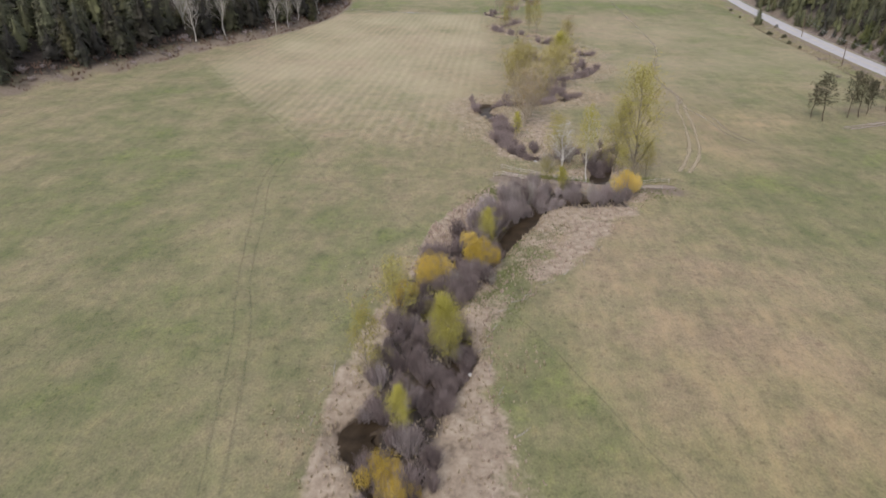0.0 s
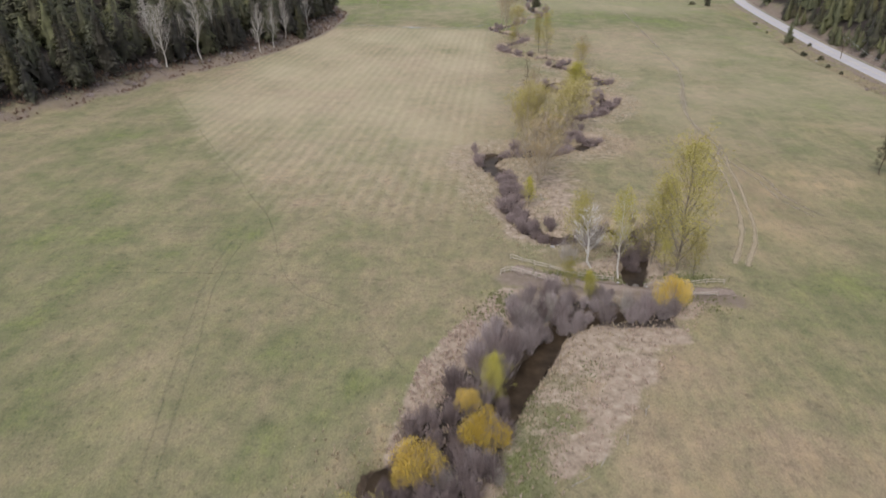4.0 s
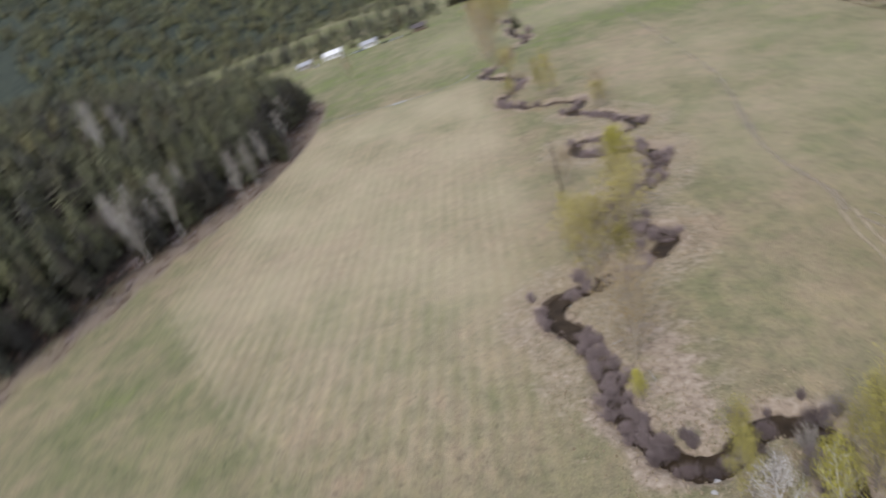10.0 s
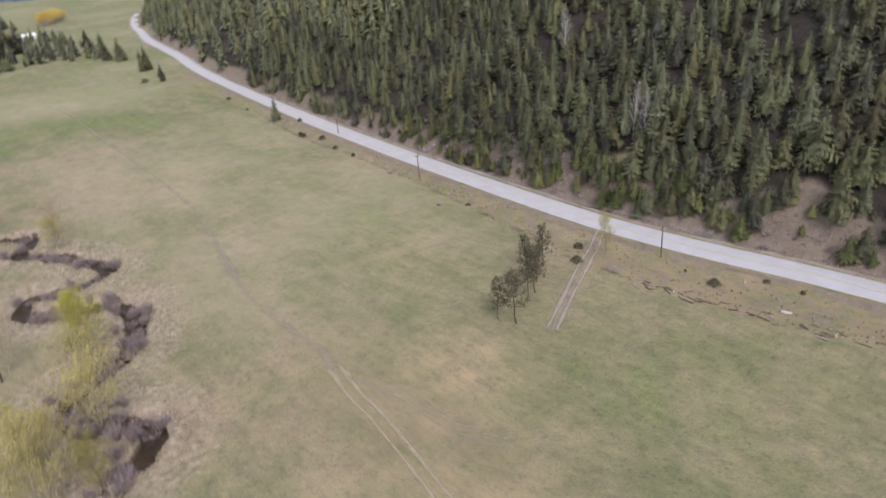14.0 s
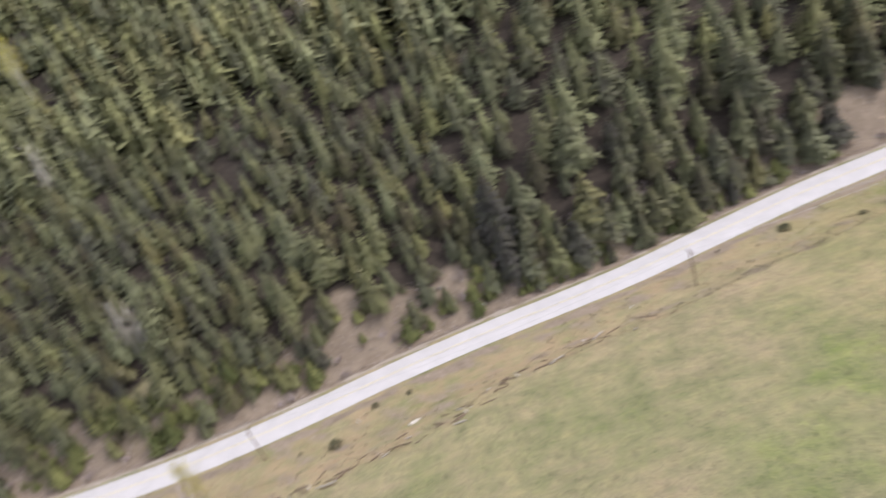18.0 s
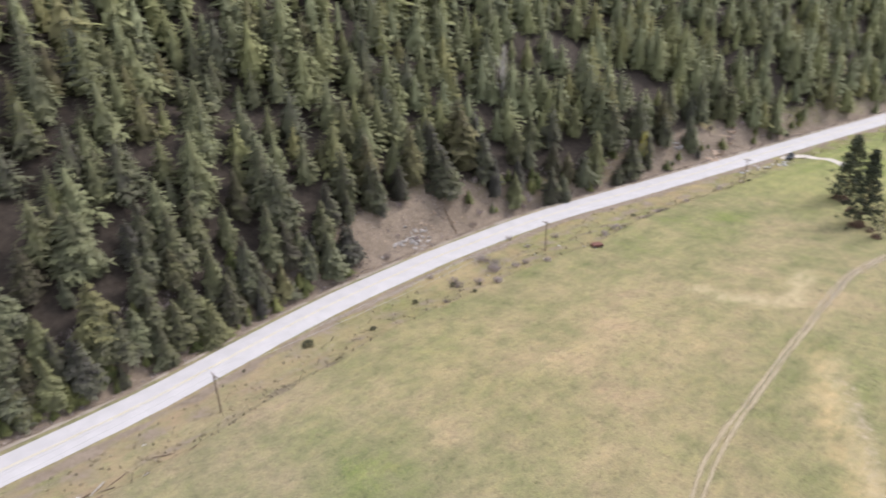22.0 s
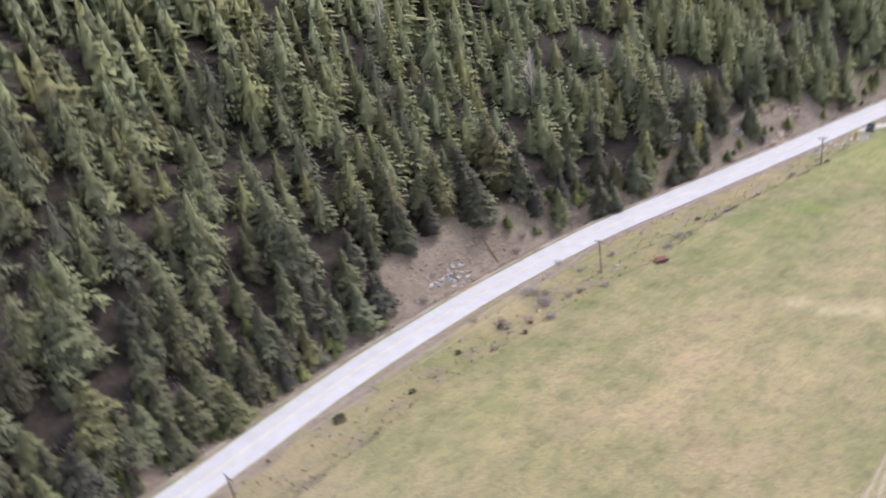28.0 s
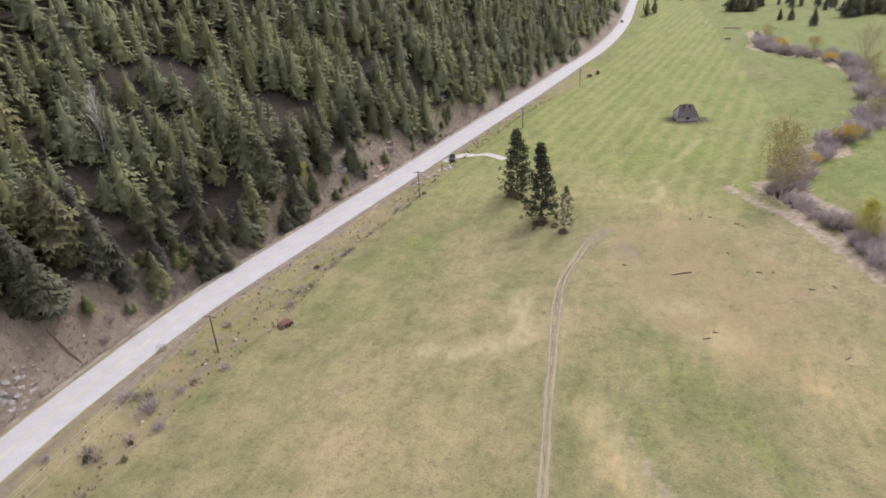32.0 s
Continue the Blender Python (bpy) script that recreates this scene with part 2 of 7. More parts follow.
def worn_track(name, c1, c2, cover=1.0, strength=0.8):
    """Bare earth that thins out to the grass at its margins and in patches."""
    m = simple(name, c1, c2, 0.5)
    nt, lk = m.node_tree.nodes, m.node_tree.links
    p = position(nt)
    gone = math_node(nt, lk, "ADD", math_node(nt, lk, "MULTIPLY", noise_of(nt, lk, p, 0.35, 3.0), 1.3), math_node(nt, lk, "MULTIPLY", noise_of(nt, lk, p, 2.6, 4.0, 0.7), 1.1))
    keep = math_node(nt, lk, "ADD", math_node(nt, lk, "SUBTRACT", math_node(nt, lk, "MULTIPLY", attribute(nt, "rim"), 1.9), gone), cover, True)
    clear = nt.new("ShaderNodeBsdfTransparent")
    join = nt.new("ShaderNodeMixShader")
    lk.new(math_node(nt, lk, "MULTIPLY", keep, strength), join.inputs[0])
    lk.new(clear.outputs[0], join.inputs[1])
    lk.new(nt["Principled BSDF"].outputs[0], join.inputs[2])
    lk.new(join.outputs[0], nt["Material Output"].inputs[0])
    return m


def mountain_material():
    """Far slope, paler cut blocks and clearings; haze blue and sunlit patches painted in."""
    m, nt, lk, b = material("haze_blue_far_mountain", 0.95)
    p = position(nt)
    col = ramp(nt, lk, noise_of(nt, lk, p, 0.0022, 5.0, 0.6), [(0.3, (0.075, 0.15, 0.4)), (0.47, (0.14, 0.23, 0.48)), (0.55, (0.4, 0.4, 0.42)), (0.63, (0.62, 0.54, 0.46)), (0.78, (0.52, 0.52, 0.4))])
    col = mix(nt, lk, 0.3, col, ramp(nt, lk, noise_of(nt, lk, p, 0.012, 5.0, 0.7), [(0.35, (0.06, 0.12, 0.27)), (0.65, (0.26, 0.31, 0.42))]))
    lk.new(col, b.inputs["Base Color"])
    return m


def water_material():
    m, nt, lk, b = material("brown_creek_water", 0.33)
    b.inputs["Specular IOR Level"].default_value = 0.06
    p = position(nt)
    lk.new(ramp(nt, lk, noise_of(nt, lk, p, 0.5), [(0.3, (0.024, 0.017, 0.011)), (0.7, (0.065, 0.046, 0.029))]), b.inputs["Base Color"])
    bump(nt, lk, b, noise_of(nt, lk, p, 3.0, 3.0), 0.15, 0.05)
    return m


M = {
    "ground": ground_material(),
    "road": road_material(),
    "water": water_material(),
    "yellow": simple("faded_yellow_line", (0.54, 0.48, 0.3), (0.62, 0.56, 0.4), 0.7),
    "gravel": simple("shoulder_gravel", (0.23, 0.19, 0.155), (0.36, 0.315, 0.27), 0.7),
    "rut": worn_track("bare_rut_earth", (0.34, 0.275, 0.18), (0.46, 0.385, 0.27), 0.75, 0.68),
    "crossing": worn_track("packed_crossing_earth", (0.25, 0.195, 0.16), (0.35, 0.28, 0.23), 0.9, 0.9),
    "drive": worn_track("worn_driveway_earth", (0.29, 0.235, 0.195), (0.41, 0.345, 0.29), 0.9, 0.85),
    "faint_rut": worn_track("faint_brown_track", (0.33, 0.275, 0.215), (0.43, 0.365, 0.29), 0.5, 0.36),
    "dark_rut": worn_track("grassy_rut", (0.165, 0.158, 0.1), (0.225, 0.205, 0.14), 0.2, 0.28),
    "gravel_pale": simple("pale_turnout_gravel", (0.4, 0.36, 0.32), (0.54, 0.5, 0.45), 0.7),
    "pale_mud": worn_track("pale_ditch_mud", (0.28, 0.26, 0.235), (0.45, 0.43, 0.41), 0.5),
    # whitish base colour paints the sky's reflection on the pool
    "sky_water": simple("sky_reflection_water", (0.5, 0.53, 0.56), (0.66, 0.69, 0.72), 0.3, 0.05, relief=0.0),
    "brown_leaf": foliage("brown_dead_leaves", (0.1, 0.06, 0.04), (0.24, 0.16, 0.12)),
    "pale_rock": simple("bleached_boulder", (0.34, 0.33, 0.32), (0.56, 0.545, 0.54), 1.0, relief=0.4),
    # dark end tuned to shadow purple, light end to sunlit green
    "needle": foliage("conifer_needles", (0.065, 0.059, 0.049), (0.202, 0.209, 0.109), 0.8, speckle=0.55),
    "dark_needle": foliage("dark_fir_needles", (0.028, 0.036, 0.024), (0.11, 0.12, 0.07), speckle=0.5),
    "young_needle": foliage("fresh_fir_needles", (0.075, 0.088, 0.031), (0.275, 0.275, 0.106)),
    "bark": simple("conifer_bark", (0.05, 0.035, 0.025), (0.13, 0.095, 0.07), 1.5),
    "pale_bark": simple("pale_birch_bark", (0.42, 0.39, 0.35), (0.68, 0.65, 0.6), 1.0),
    "pale_limb": simple("pale_tan_limbs", (0.3, 0.25, 0.185), (0.52, 0.45, 0.35), 1.0),
    "grey_bark": simple("grey_poplar_bark", (0.16, 0.135, 0.105), (0.32, 0.275, 0.22), 1.0),
    "bud": foliage("yellow_green_buds", (0.25, 0.22, 0.055), (0.47, 0.42, 0.125)),
    "pale_bud": foliage("tan_yellow_buds", (0.27, 0.23, 0.085), (0.52, 0.45, 0.17)),
    "lime": foliage("lime_spring_leaves", (0.29, 0.27, 0.045), (0.54, 0.49, 0.12)),
    "pine": foliage("olive_pine_needles", (0.042, 0.042, 0.026), (0.135, 0.125, 0.075)),
    "tan_bud": foliage("tan_catkin_buds", (0.26, 0.19, 0.1), (0.5, 0.39, 0.21)),
    "gold": foliage("golden_willow_leaves", (0.46, 0.33, 0.05), (0.82, 0.62, 0.17)),
    "twig": foliage("grey_purple_twigs", (0.2, 0.165, 0.158), (0.5, 0.43, 0.42)),
    "dark_twig": foliage("purple_brown_twigs", (0.115, 0.088, 0.084), (0.34, 0.275, 0.265)),
    "pink_straw": foliage("pinkish_dead_grass", (0.25, 0.18, 0.145), (0.5, 0.4, 0.335)),
    "lush": foliage("lush_green_grass", (0.085, 0.11, 0.04), (0.19, 0.21, 0.085)),
    "weed": foliage("grey_olive_weeds", (0.13, 0.11, 0.075), (0.33, 0.28, 0.2)),
    "pale_twig": foliage("pale_bare_twigs", (0.3, 0.27, 0.235), (0.56, 0.51, 0.46)),
    "straw": foliage("dead_straw", (0.24, 0.185, 0.125), (0.48, 0.4, 0.29)),
    "shrub_green": foliage("dark_green_shrub", (0.045, 0.048, 0.028), (0.135, 0.125, 0.075)),
    "rock": simple("grey_outcrop_rock", (0.17, 0.155, 0.15), (0.42, 0.39, 0.37), 0.6, relief=0.6),
    "redrock": simple("tan_cut_rock", (0.28, 0.2, 0.145), (0.46, 0.36, 0.28), 0.5, relief=0.6),
    "wood": simple("weathered_pole_wood", (0.1, 0.07, 0.05), (0.23, 0.175, 0.13), 1.5),
    "grey_wood": simple("silver_grey_boards", (0.3, 0.28, 0.26), (0.5, 0.47, 0.44), 1.2),
    "pale_wood": simple("peeled_rail_wood", (0.36, 0.32, 0.27), (0.56, 0.51, 0.44), 1.5),
    "rail_wood": simple("grey_weathered_rails", (0.24, 0.215, 0.19), (0.42, 0.385, 0.345), 1.5),
    "rust_pipe": simple("dull_rusted_culvert", (0.09, 0.075, 0.065), (0.2, 0.175, 0.155), 2.0),
    "roof": simple("dark_shake_roof", (0.055, 0.047, 0.048), (0.15, 0.13, 0.13), 1.2),
    "white": simple("white_paint", (0.68, 0.68, 0.68), (0.82, 0.82, 0.82), 1.0, relief=0.05),
    "steel": simple("galvanised_steel", (0.4, 0.4, 0.41), (0.58, 0.58, 0.6), 2.0, 0.45, 0.6, 0.1),
    "rust": simple("rusty_red_panels", (0.11, 0.05, 0.04), (0.2, 0.1, 0.08), 2.0, 0.8),
    "black_paint": simple("black_car_paint", (0.012, 0.014, 0.017), (0.03, 0.033, 0.038), 1.0, 0.25, relief=0.0),
    "silver_paint": simple("silver_car_paint", (0.42, 0.43, 0.45), (0.55, 0.56, 0.58), 1.0, 0.3, relief=0.0),
    "blue_paint": simple("blue_car_paint", (0.03, 0.06, 0.13), (0.06, 0.1, 0.2), 1.0, 0.3, relief=0.0),
    "glass": simple("dark_window_glass", (0.02, 0.025, 0.03), (0.04, 0.045, 0.05), 1.0, 0.08, relief=0.0),
    "rubber": simple("tyre_rubber", (0.015, 0.015, 0.015), (0.03, 0.03, 0.03), 4.0, relief=0.1),
    "wire": simple("aluminium_wire", (0.36, 0.36, 0.36), (0.5, 0.5, 0.5), 2.0, 0.5, 0.3, 0.0),
    "glaze": simple("brown_insulator_glaze", (0.09, 0.05, 0.03), (0.16, 0.1, 0.07), 2.0, 0.3, relief=0.0),
    # forest green shifted to blue, the haze of distance painted in
    "hazy_wood": simple("haze_blue_forest_slope", (0.04, 0.065, 0.105), (0.085, 0.125, 0.175), 0.006, fine=5.0, relief=0.0),
    "dark_wood": simple("dark_wooded_hill", (0.022, 0.03, 0.026), (0.062, 0.074, 0.052), 0.035, fine=4.0, relief=0.0),
    "hazy_mountain": mountain_material(),
    "hay_hill": simple("yellow_green_far_pasture", (0.16, 0.2, 0.1), (0.36, 0.35, 0.19), 0.004, fine=6.0, relief=0.0),
    "tan_cut": simple("tan_clearcut", (0.28, 0.25, 0.27), (0.4, 0.36, 0.38), 0.01, relief=0.0),
}


# ---------------------------------------------------------------- building tools
def mesh_object(name, verts, faces, mat, parent=None, tint=None, smooth=False):
    me = bpy.data.meshes.new(name)
    me.from_pydata([tuple(v) for v in verts], [], [tuple(f) for f in faces])
    me.materials.append(mat)
    if tint is not None:
        at = me.attributes.new("tint", "FLOAT", "POINT")
        at.data.foreach_set("value", np.asarray(tint, np.float32))
    if smooth:
        me.polygons.foreach_set("use_smooth", np.ones(len(me.polygons), bool))
    ob = new(name, me)
    if parent:
        ob.parent = parent
    return ob


def array_mesh(name, verts, tris, mat, tint=None, normals=None):
    """A big triangle mesh straight from arrays."""
    me = bpy.data.meshes.new(name)
    nv, nf = len(verts), len(tris)
    me.vertices.add(nv)
    me.vertices.foreach_set("co", np.asarray(verts, np.float32).ravel())
    me.loops.add(nf * 3)
    me.polygons.add(nf)
    me.loops.foreach_set("vertex_index", np.asarray(tris, np.int32).ravel())
    me.polygons.foreach_set("loop_start", np.arange(0, nf * 3, 3, dtype=np.int32))
    me.update(calc_edges=True)
    if tint is not None:
        at = me.attributes.new("tint", "FLOAT", "POINT")
        at.data.foreach_set("value", np.asarray(tint, np.float32))
    if normals is not None:
        own = me.attributes.new("custom_normal", "FLOAT_VECTOR", "POINT")
        own.data.foreach_set("vector", np.asarray(normals, np.float32).ravel())
        me.update()
    me.materials.append(mat)
    return me


def part(name, bm, mat, parent, label=""):
    me = bpy.data.meshes.new(name)
    bm.to_mesh(me)
    bm.free()
    me.materials.append(mat)
    ob = new(name, me)
    ob.parent = parent
    return tagged(ob, label)


def box(bm, lo, hi, bevel=0.0):
    r = bmesh.ops.create_cube(bm, size=1.0)
    c = [(a + b) / 2 for a, b in zip(lo, hi)]
    s = [b - a for a, b in zip(lo, hi)]
    for v in r["verts"]:
        v.co = Vector((v.co.x * s[0] + c[0], v.co.y * s[1] + c[1], v.co.z * s[2] + c[2]))
    if bevel:
        bmesh.ops.bevel(bm, geom=list({e for v in r["verts"] for e in v.link_edges}), offset=bevel, segments=1, affect="EDGES")


def boxed(lo, hi, bevel=0.0):
    bm = bmesh.new()
    box(bm, lo, hi, bevel)
    return bm


def rod(p0, p1, r0, r1, sides=8, bm=None):
    """A tapered round bar between two places."""
    bm = bm or bmesh.new()
    p0, p1 = Vector(p0), Vector(p1)
    q = (p1 - p0).to_track_quat("Z", "Y")
    rings = []
    for p, r in ((p0, r0), (p1, r1)):
        rings.append([bm.verts.new(p + q @ Vector((r * math.cos(6.2832 * k / sides), r * math.sin(6.2832 * k / sides), 0))) for k in range(sides)])
    for k in range(sides):
        bm.faces.new((rings[0][k], rings[0][(k + 1) % sides], rings[1][(k + 1) % sides], rings[1][k]))
    bm.faces.new(rings[0][::-1])
    bm.faces.new(rings[1])
    return bm


def smooth_line(pts, step=1.0):
    """A rounded line through plan points, in even steps."""
    p = np.array(pts, float)
    p = np.vstack([2 * p[0] - p[1], p, 2 * p[-1] - p[-2]])
    out = []
    for a, b, c, d in zip(p, p[1:], p[2:], p[3:]):
        n = max(2, int(np.linalg.norm(c - b) / step))
        for t in np.arange(n) / n:
            out.append(0.5 * (2 * b + (c - a) * t + (2 * a - 5 * b + 4 * c - d) * t * t + (3 * b - a - 3 * c + d) * t**3))
    out.append(p[-2])
    return np.array(out)


def line_distance(x, y, line, every=1):
    """Plan distance from places to a line."""
    line = line[::every]
    best = np.full(np.shape(x), 1e9)
    for (ax, ay), (bx, by) in zip(line[:-1, :2], line[1:, :2]):
        dx, dy = bx - ax, by - ay
        t = np.clip(((x - ax) * dx + (y - ay) * dy) / (dx * dx + dy * dy + 1e-9), 0, 1)
        best = np.minimum(best, (x - ax - t * dx) ** 2 + (y - ay - t * dy) ** 2)
    return np.sqrt(best)


def step(a, b, v):
    t = np.clip((v - a) / (b - a), 0, 1)
    return t * t * (3 - 2 * t)


def wave_noise(x, y, size, seed=0):
    """A cheap smooth relief, about -1 to 1, from turned sine waves."""
    rng = np.random.default_rng(seed)
    out = 0
    for k in range(7):
        a, f, ph = rng.uniform(0, 6.28), 6.28 / size * rng.uniform(0.55, 1.7), rng.uniform(0, 6.28)
        out = out + np.sin((x * math.cos(a) + y * math.sin(a)) * f + ph)
    return out / 3.2


# ---------------------------------------------------------------- plan
CREEK_SOUTH = [(4, -350), (9, -297), (0, -273), (-12, -254), (-13, -215), (-6, -163), (10, -136), (22, -115), (34, -91), (30, -80), (25, -68), (22, -50), (14, -30), (7, -10), (3, 15), (1, 34)]
CREEK_LOW = [(-1.8, 40.5), (-3.2, 44), (2, 49.6), (6.1, 54.5), (5, 60), (1.8, 66), (-1.6, 70.5), (3, 73.6), (8, 77.6), (11.6, 84.2), (15.1, 92), (18, 97.6), (22, 100.3), (26.5, 101), (29.6, 104.6), (29.8, 110.5), (31.3, 117), (32.6, 122.5), (31, 126), (27, 126.5), (20.8, 122.8), (16.3, 125.5), (13.5, 134), (13.2, 146), (11.6, 153), (8.8, 158), (9.3, 162.7), (12.6, 164.6)]
CREEK_HIGH = [(17.4, 165), (23.7, 167), (30.4, 171), (32.7, 175.3), (29.6, 180.3), (25.4, 183.4), (24.8, 190), (30.6, 195.6), (37, 198), (41, 206), (42.9, 214), (40, 220), (33, 222.7), (27, 228), (29, 234), (38.5, 233), (46, 237), (42.4, 247.5), (37.2, 257), (33, 262), (38, 271), (30.3, 277.8), (22.9, 281), (14.5, 297), (22, 311), (25, 324)]
CREEK_FAR = [(17.5, 335), (12.5, 348), (22.5, 364), (29, 386), (38.5, 399), (34.5, 431), (40, 462), (28.5, 508), (22.6, 567), (20, 640)]
creek = smooth_line(CREEK_SOUTH + CREEK_LOW + CREEK_HIGH + CREEK_FAR, 1.0)
ROAD = [(70, -900), (74, -700), (76, -568), (79, -426), (87, -326), (101.5, -251), (113.5, -189), (122.5, -146), (132.3, -96), (140.6, -55), (146.5, -24), (148.6, 0), (148.9, 16), (148.0, 36), (145.3, 55), (143.2, 66), (141, 80), (139.8, 105), (138, 124), (135, 145), (133.6, 168), (135, 200), (138.4, 245), (144, 300), (150, 345), (156.5, 390), (170, 470), (186, 540), (206, 643), (222, 705), (252, 810), (296, 915), (380, 1050)]
road = smooth_line(ROAD, 3.0)
# the middle stretch bows a little further into the field
road[:, 0] -= 0.85 * np.interp(road[:, 1], [-330, -230, -80, -30, -5, 25, 45, 75, 130, 330, 420], [0, 1.5, 1.6, 1.1, 1.5, 1.5, 1, 0, -0.4, -0.5, 0])
STRIP = [(85, -243), (104, -181), (114, -132), (119.5, -103), (121.5, -78), (125.5, -52), (126.5, -35), (126, -20), (128.3, -8), (130, 7), (130.5, 23), (131, 36), (129.3, 50), (128, 62), (126, 76), (124, 100), (120.5, 113), (118, 122), (117, 134), (115.5, 147), (115, 158), (121, 190), (125, 216), (129, 255), (132, 303), (140, 350), (143, 385), (141, 450)]
strip = smooth_line(STRIP, 3.0)
EDGE = [(-250, -300), (-190, 0), (-150, 100), (-122, 150), (-112, 173), (-103, 191), (-98, 207), (-92, 227), (-85.5, 243), (-78.5, 258), (-70.5, 286), (-65, 330), (-68.5, 392), (-86, 425), (-140, 520), (-250, 700), (-300, 900)]
edge = smooth_line(EDGE, 4.0)


def road_x(y):
    return np.interp(y, road[:, 1], road[:, 0])


def edge_x(y):
    return np.interp(y, edge[:, 1], edge[:, 0])


def strip_x(y):
    return np.interp(y, strip[:, 1], strip[:, 0])


def height(x, y, carve=True):
    """The lie of the land."""
    x, y = np.asarray(x, float), np.asarray(y, float)
    z = -0.04 * np.clip(x, -160, 230)
    rx = road_x(y)
    slant = np.cos(np.arctan(np.gradient(road[:, 0], road[:, 1])))
    d = (x - rx) * np.interp(y, road[:, 1], slant)
    z = z + 0.10 * wave_noise(x, y, 34, 3) + 0.04 * wave_noise(x, y, 9, 5)
    # road bed and its ditch
    bed = -0.04 * np.clip(rx, -160, 230) + 0.55
    w = 1 - step(5.2, 10.5, np.abs(d))
    z = z * (1 - w) + bed * w
    z = z - 0.55 * np.exp(-(((d + 11.5) / 2.2) ** 2)) - 0.35 * np.exp(-(((d - 6.6) / 1.2) ** 2))
    # hillside above the road
    up = np.maximum(0, d - 7.5)
    top = (112 + 112 * step(330, -220, y) + 46 * np.exp(-(((y - 250) / 150) ** 2)) - 26 * step(430, 680, y) - 70 * step(-300, -480, y)) * step(1250, 980, y)
    cut = 3.4 + 1.6 * wave_noise(y, y * 0.3, 60, 8)
    hill = top * (1 - np.exp(-up / (185 + 75 * step(60, -120, y)))) + np.maximum(cut, 1.0) * step(0, 6.5, up) + step(8, 40, up) * (1.6 * wave_noise(x, y, 55, 9) + 0.7 * wave_noise(x, y, 17, 10))
    z = z + np.where(d > 7.5, hill, 0)
    # wooded rise across the valley
    up = np.maximum(0, edge_x(y) - x)
    left = 66 * (1 - np.exp(-up / 150)) + 1.3 * step(0, 6, up) + step(5, 30, up) * (1.4 * wave_noise(x, y, 48, 12) + 0.6 * wave_noise(x, y, 15, 13))
    z = z + left * step(470, 380, y) * step(-260, 20, y)
    # valley sides further out
    far = np.hypot(x - 60, y - 100)
    z = z + 10 * step(1300, 2200, y) * step(40, 400, np.abs(x - 180)) + 60 * step(150, 900, -x) * step(-60, -500, y) * 1.0
    if carve:
        near = (np.abs(x - 18) < 62) & (y > -360) & (y < 640)
        dc = np.full(x.shape, 99.0)
        dc[near] = line_distance(x[near], y[near], creek, 2)
        wide = 0.65 + 0.4 * wave_noise(x, y, 8, 21) + 0.2 * step(118, 126, y) * step(345, 330, y) - 0.4 * step(20, 0, y)
        z = z - 1.75 * (1 - step(0, 1.9, dc - wide)) - 0.25 * np.exp(-((dc / 9) ** 2)) * (1 + wave_noise(x, y, 6, 22))
        # the undercut pool at the lower bend
        z = z - 1.5 * np.exp(-((np.hypot(x + 2.2, y - 43.2) / 2.6) ** 4)) * (dc > 1.2)
        # farm track over the culvert
        k = np.exp(-(((y - 106.6 - 0.12 * (26 - x)) / 2.6) ** 4)) * step(9, 12, x) * step(44, 41, x)
        z = z * (1 - k) + (-0.04 * x + 0.12) * k
    return z


def at(x, y, dz=0.0):
    """A place on the ground."""
    return (x, y, float(height(np.array([x]), np.array([y]))[0]) + dz)


# ---------------------------------------------------------------- the land
def graded(lo, hi, fine_lo, fine_hi, fine, growth=1.09):
    a = list(np.arange(fine_lo, fine_hi + 1e-6, fine))
    s, v = fine, fine_hi
    while v < hi:
        s *= growth
        v += s
        a.append(v)
    s, v = fine, fine_lo
    while v > lo:
        s *= growth
        v -= s
        a.insert(0, v)
    return np.array(a)


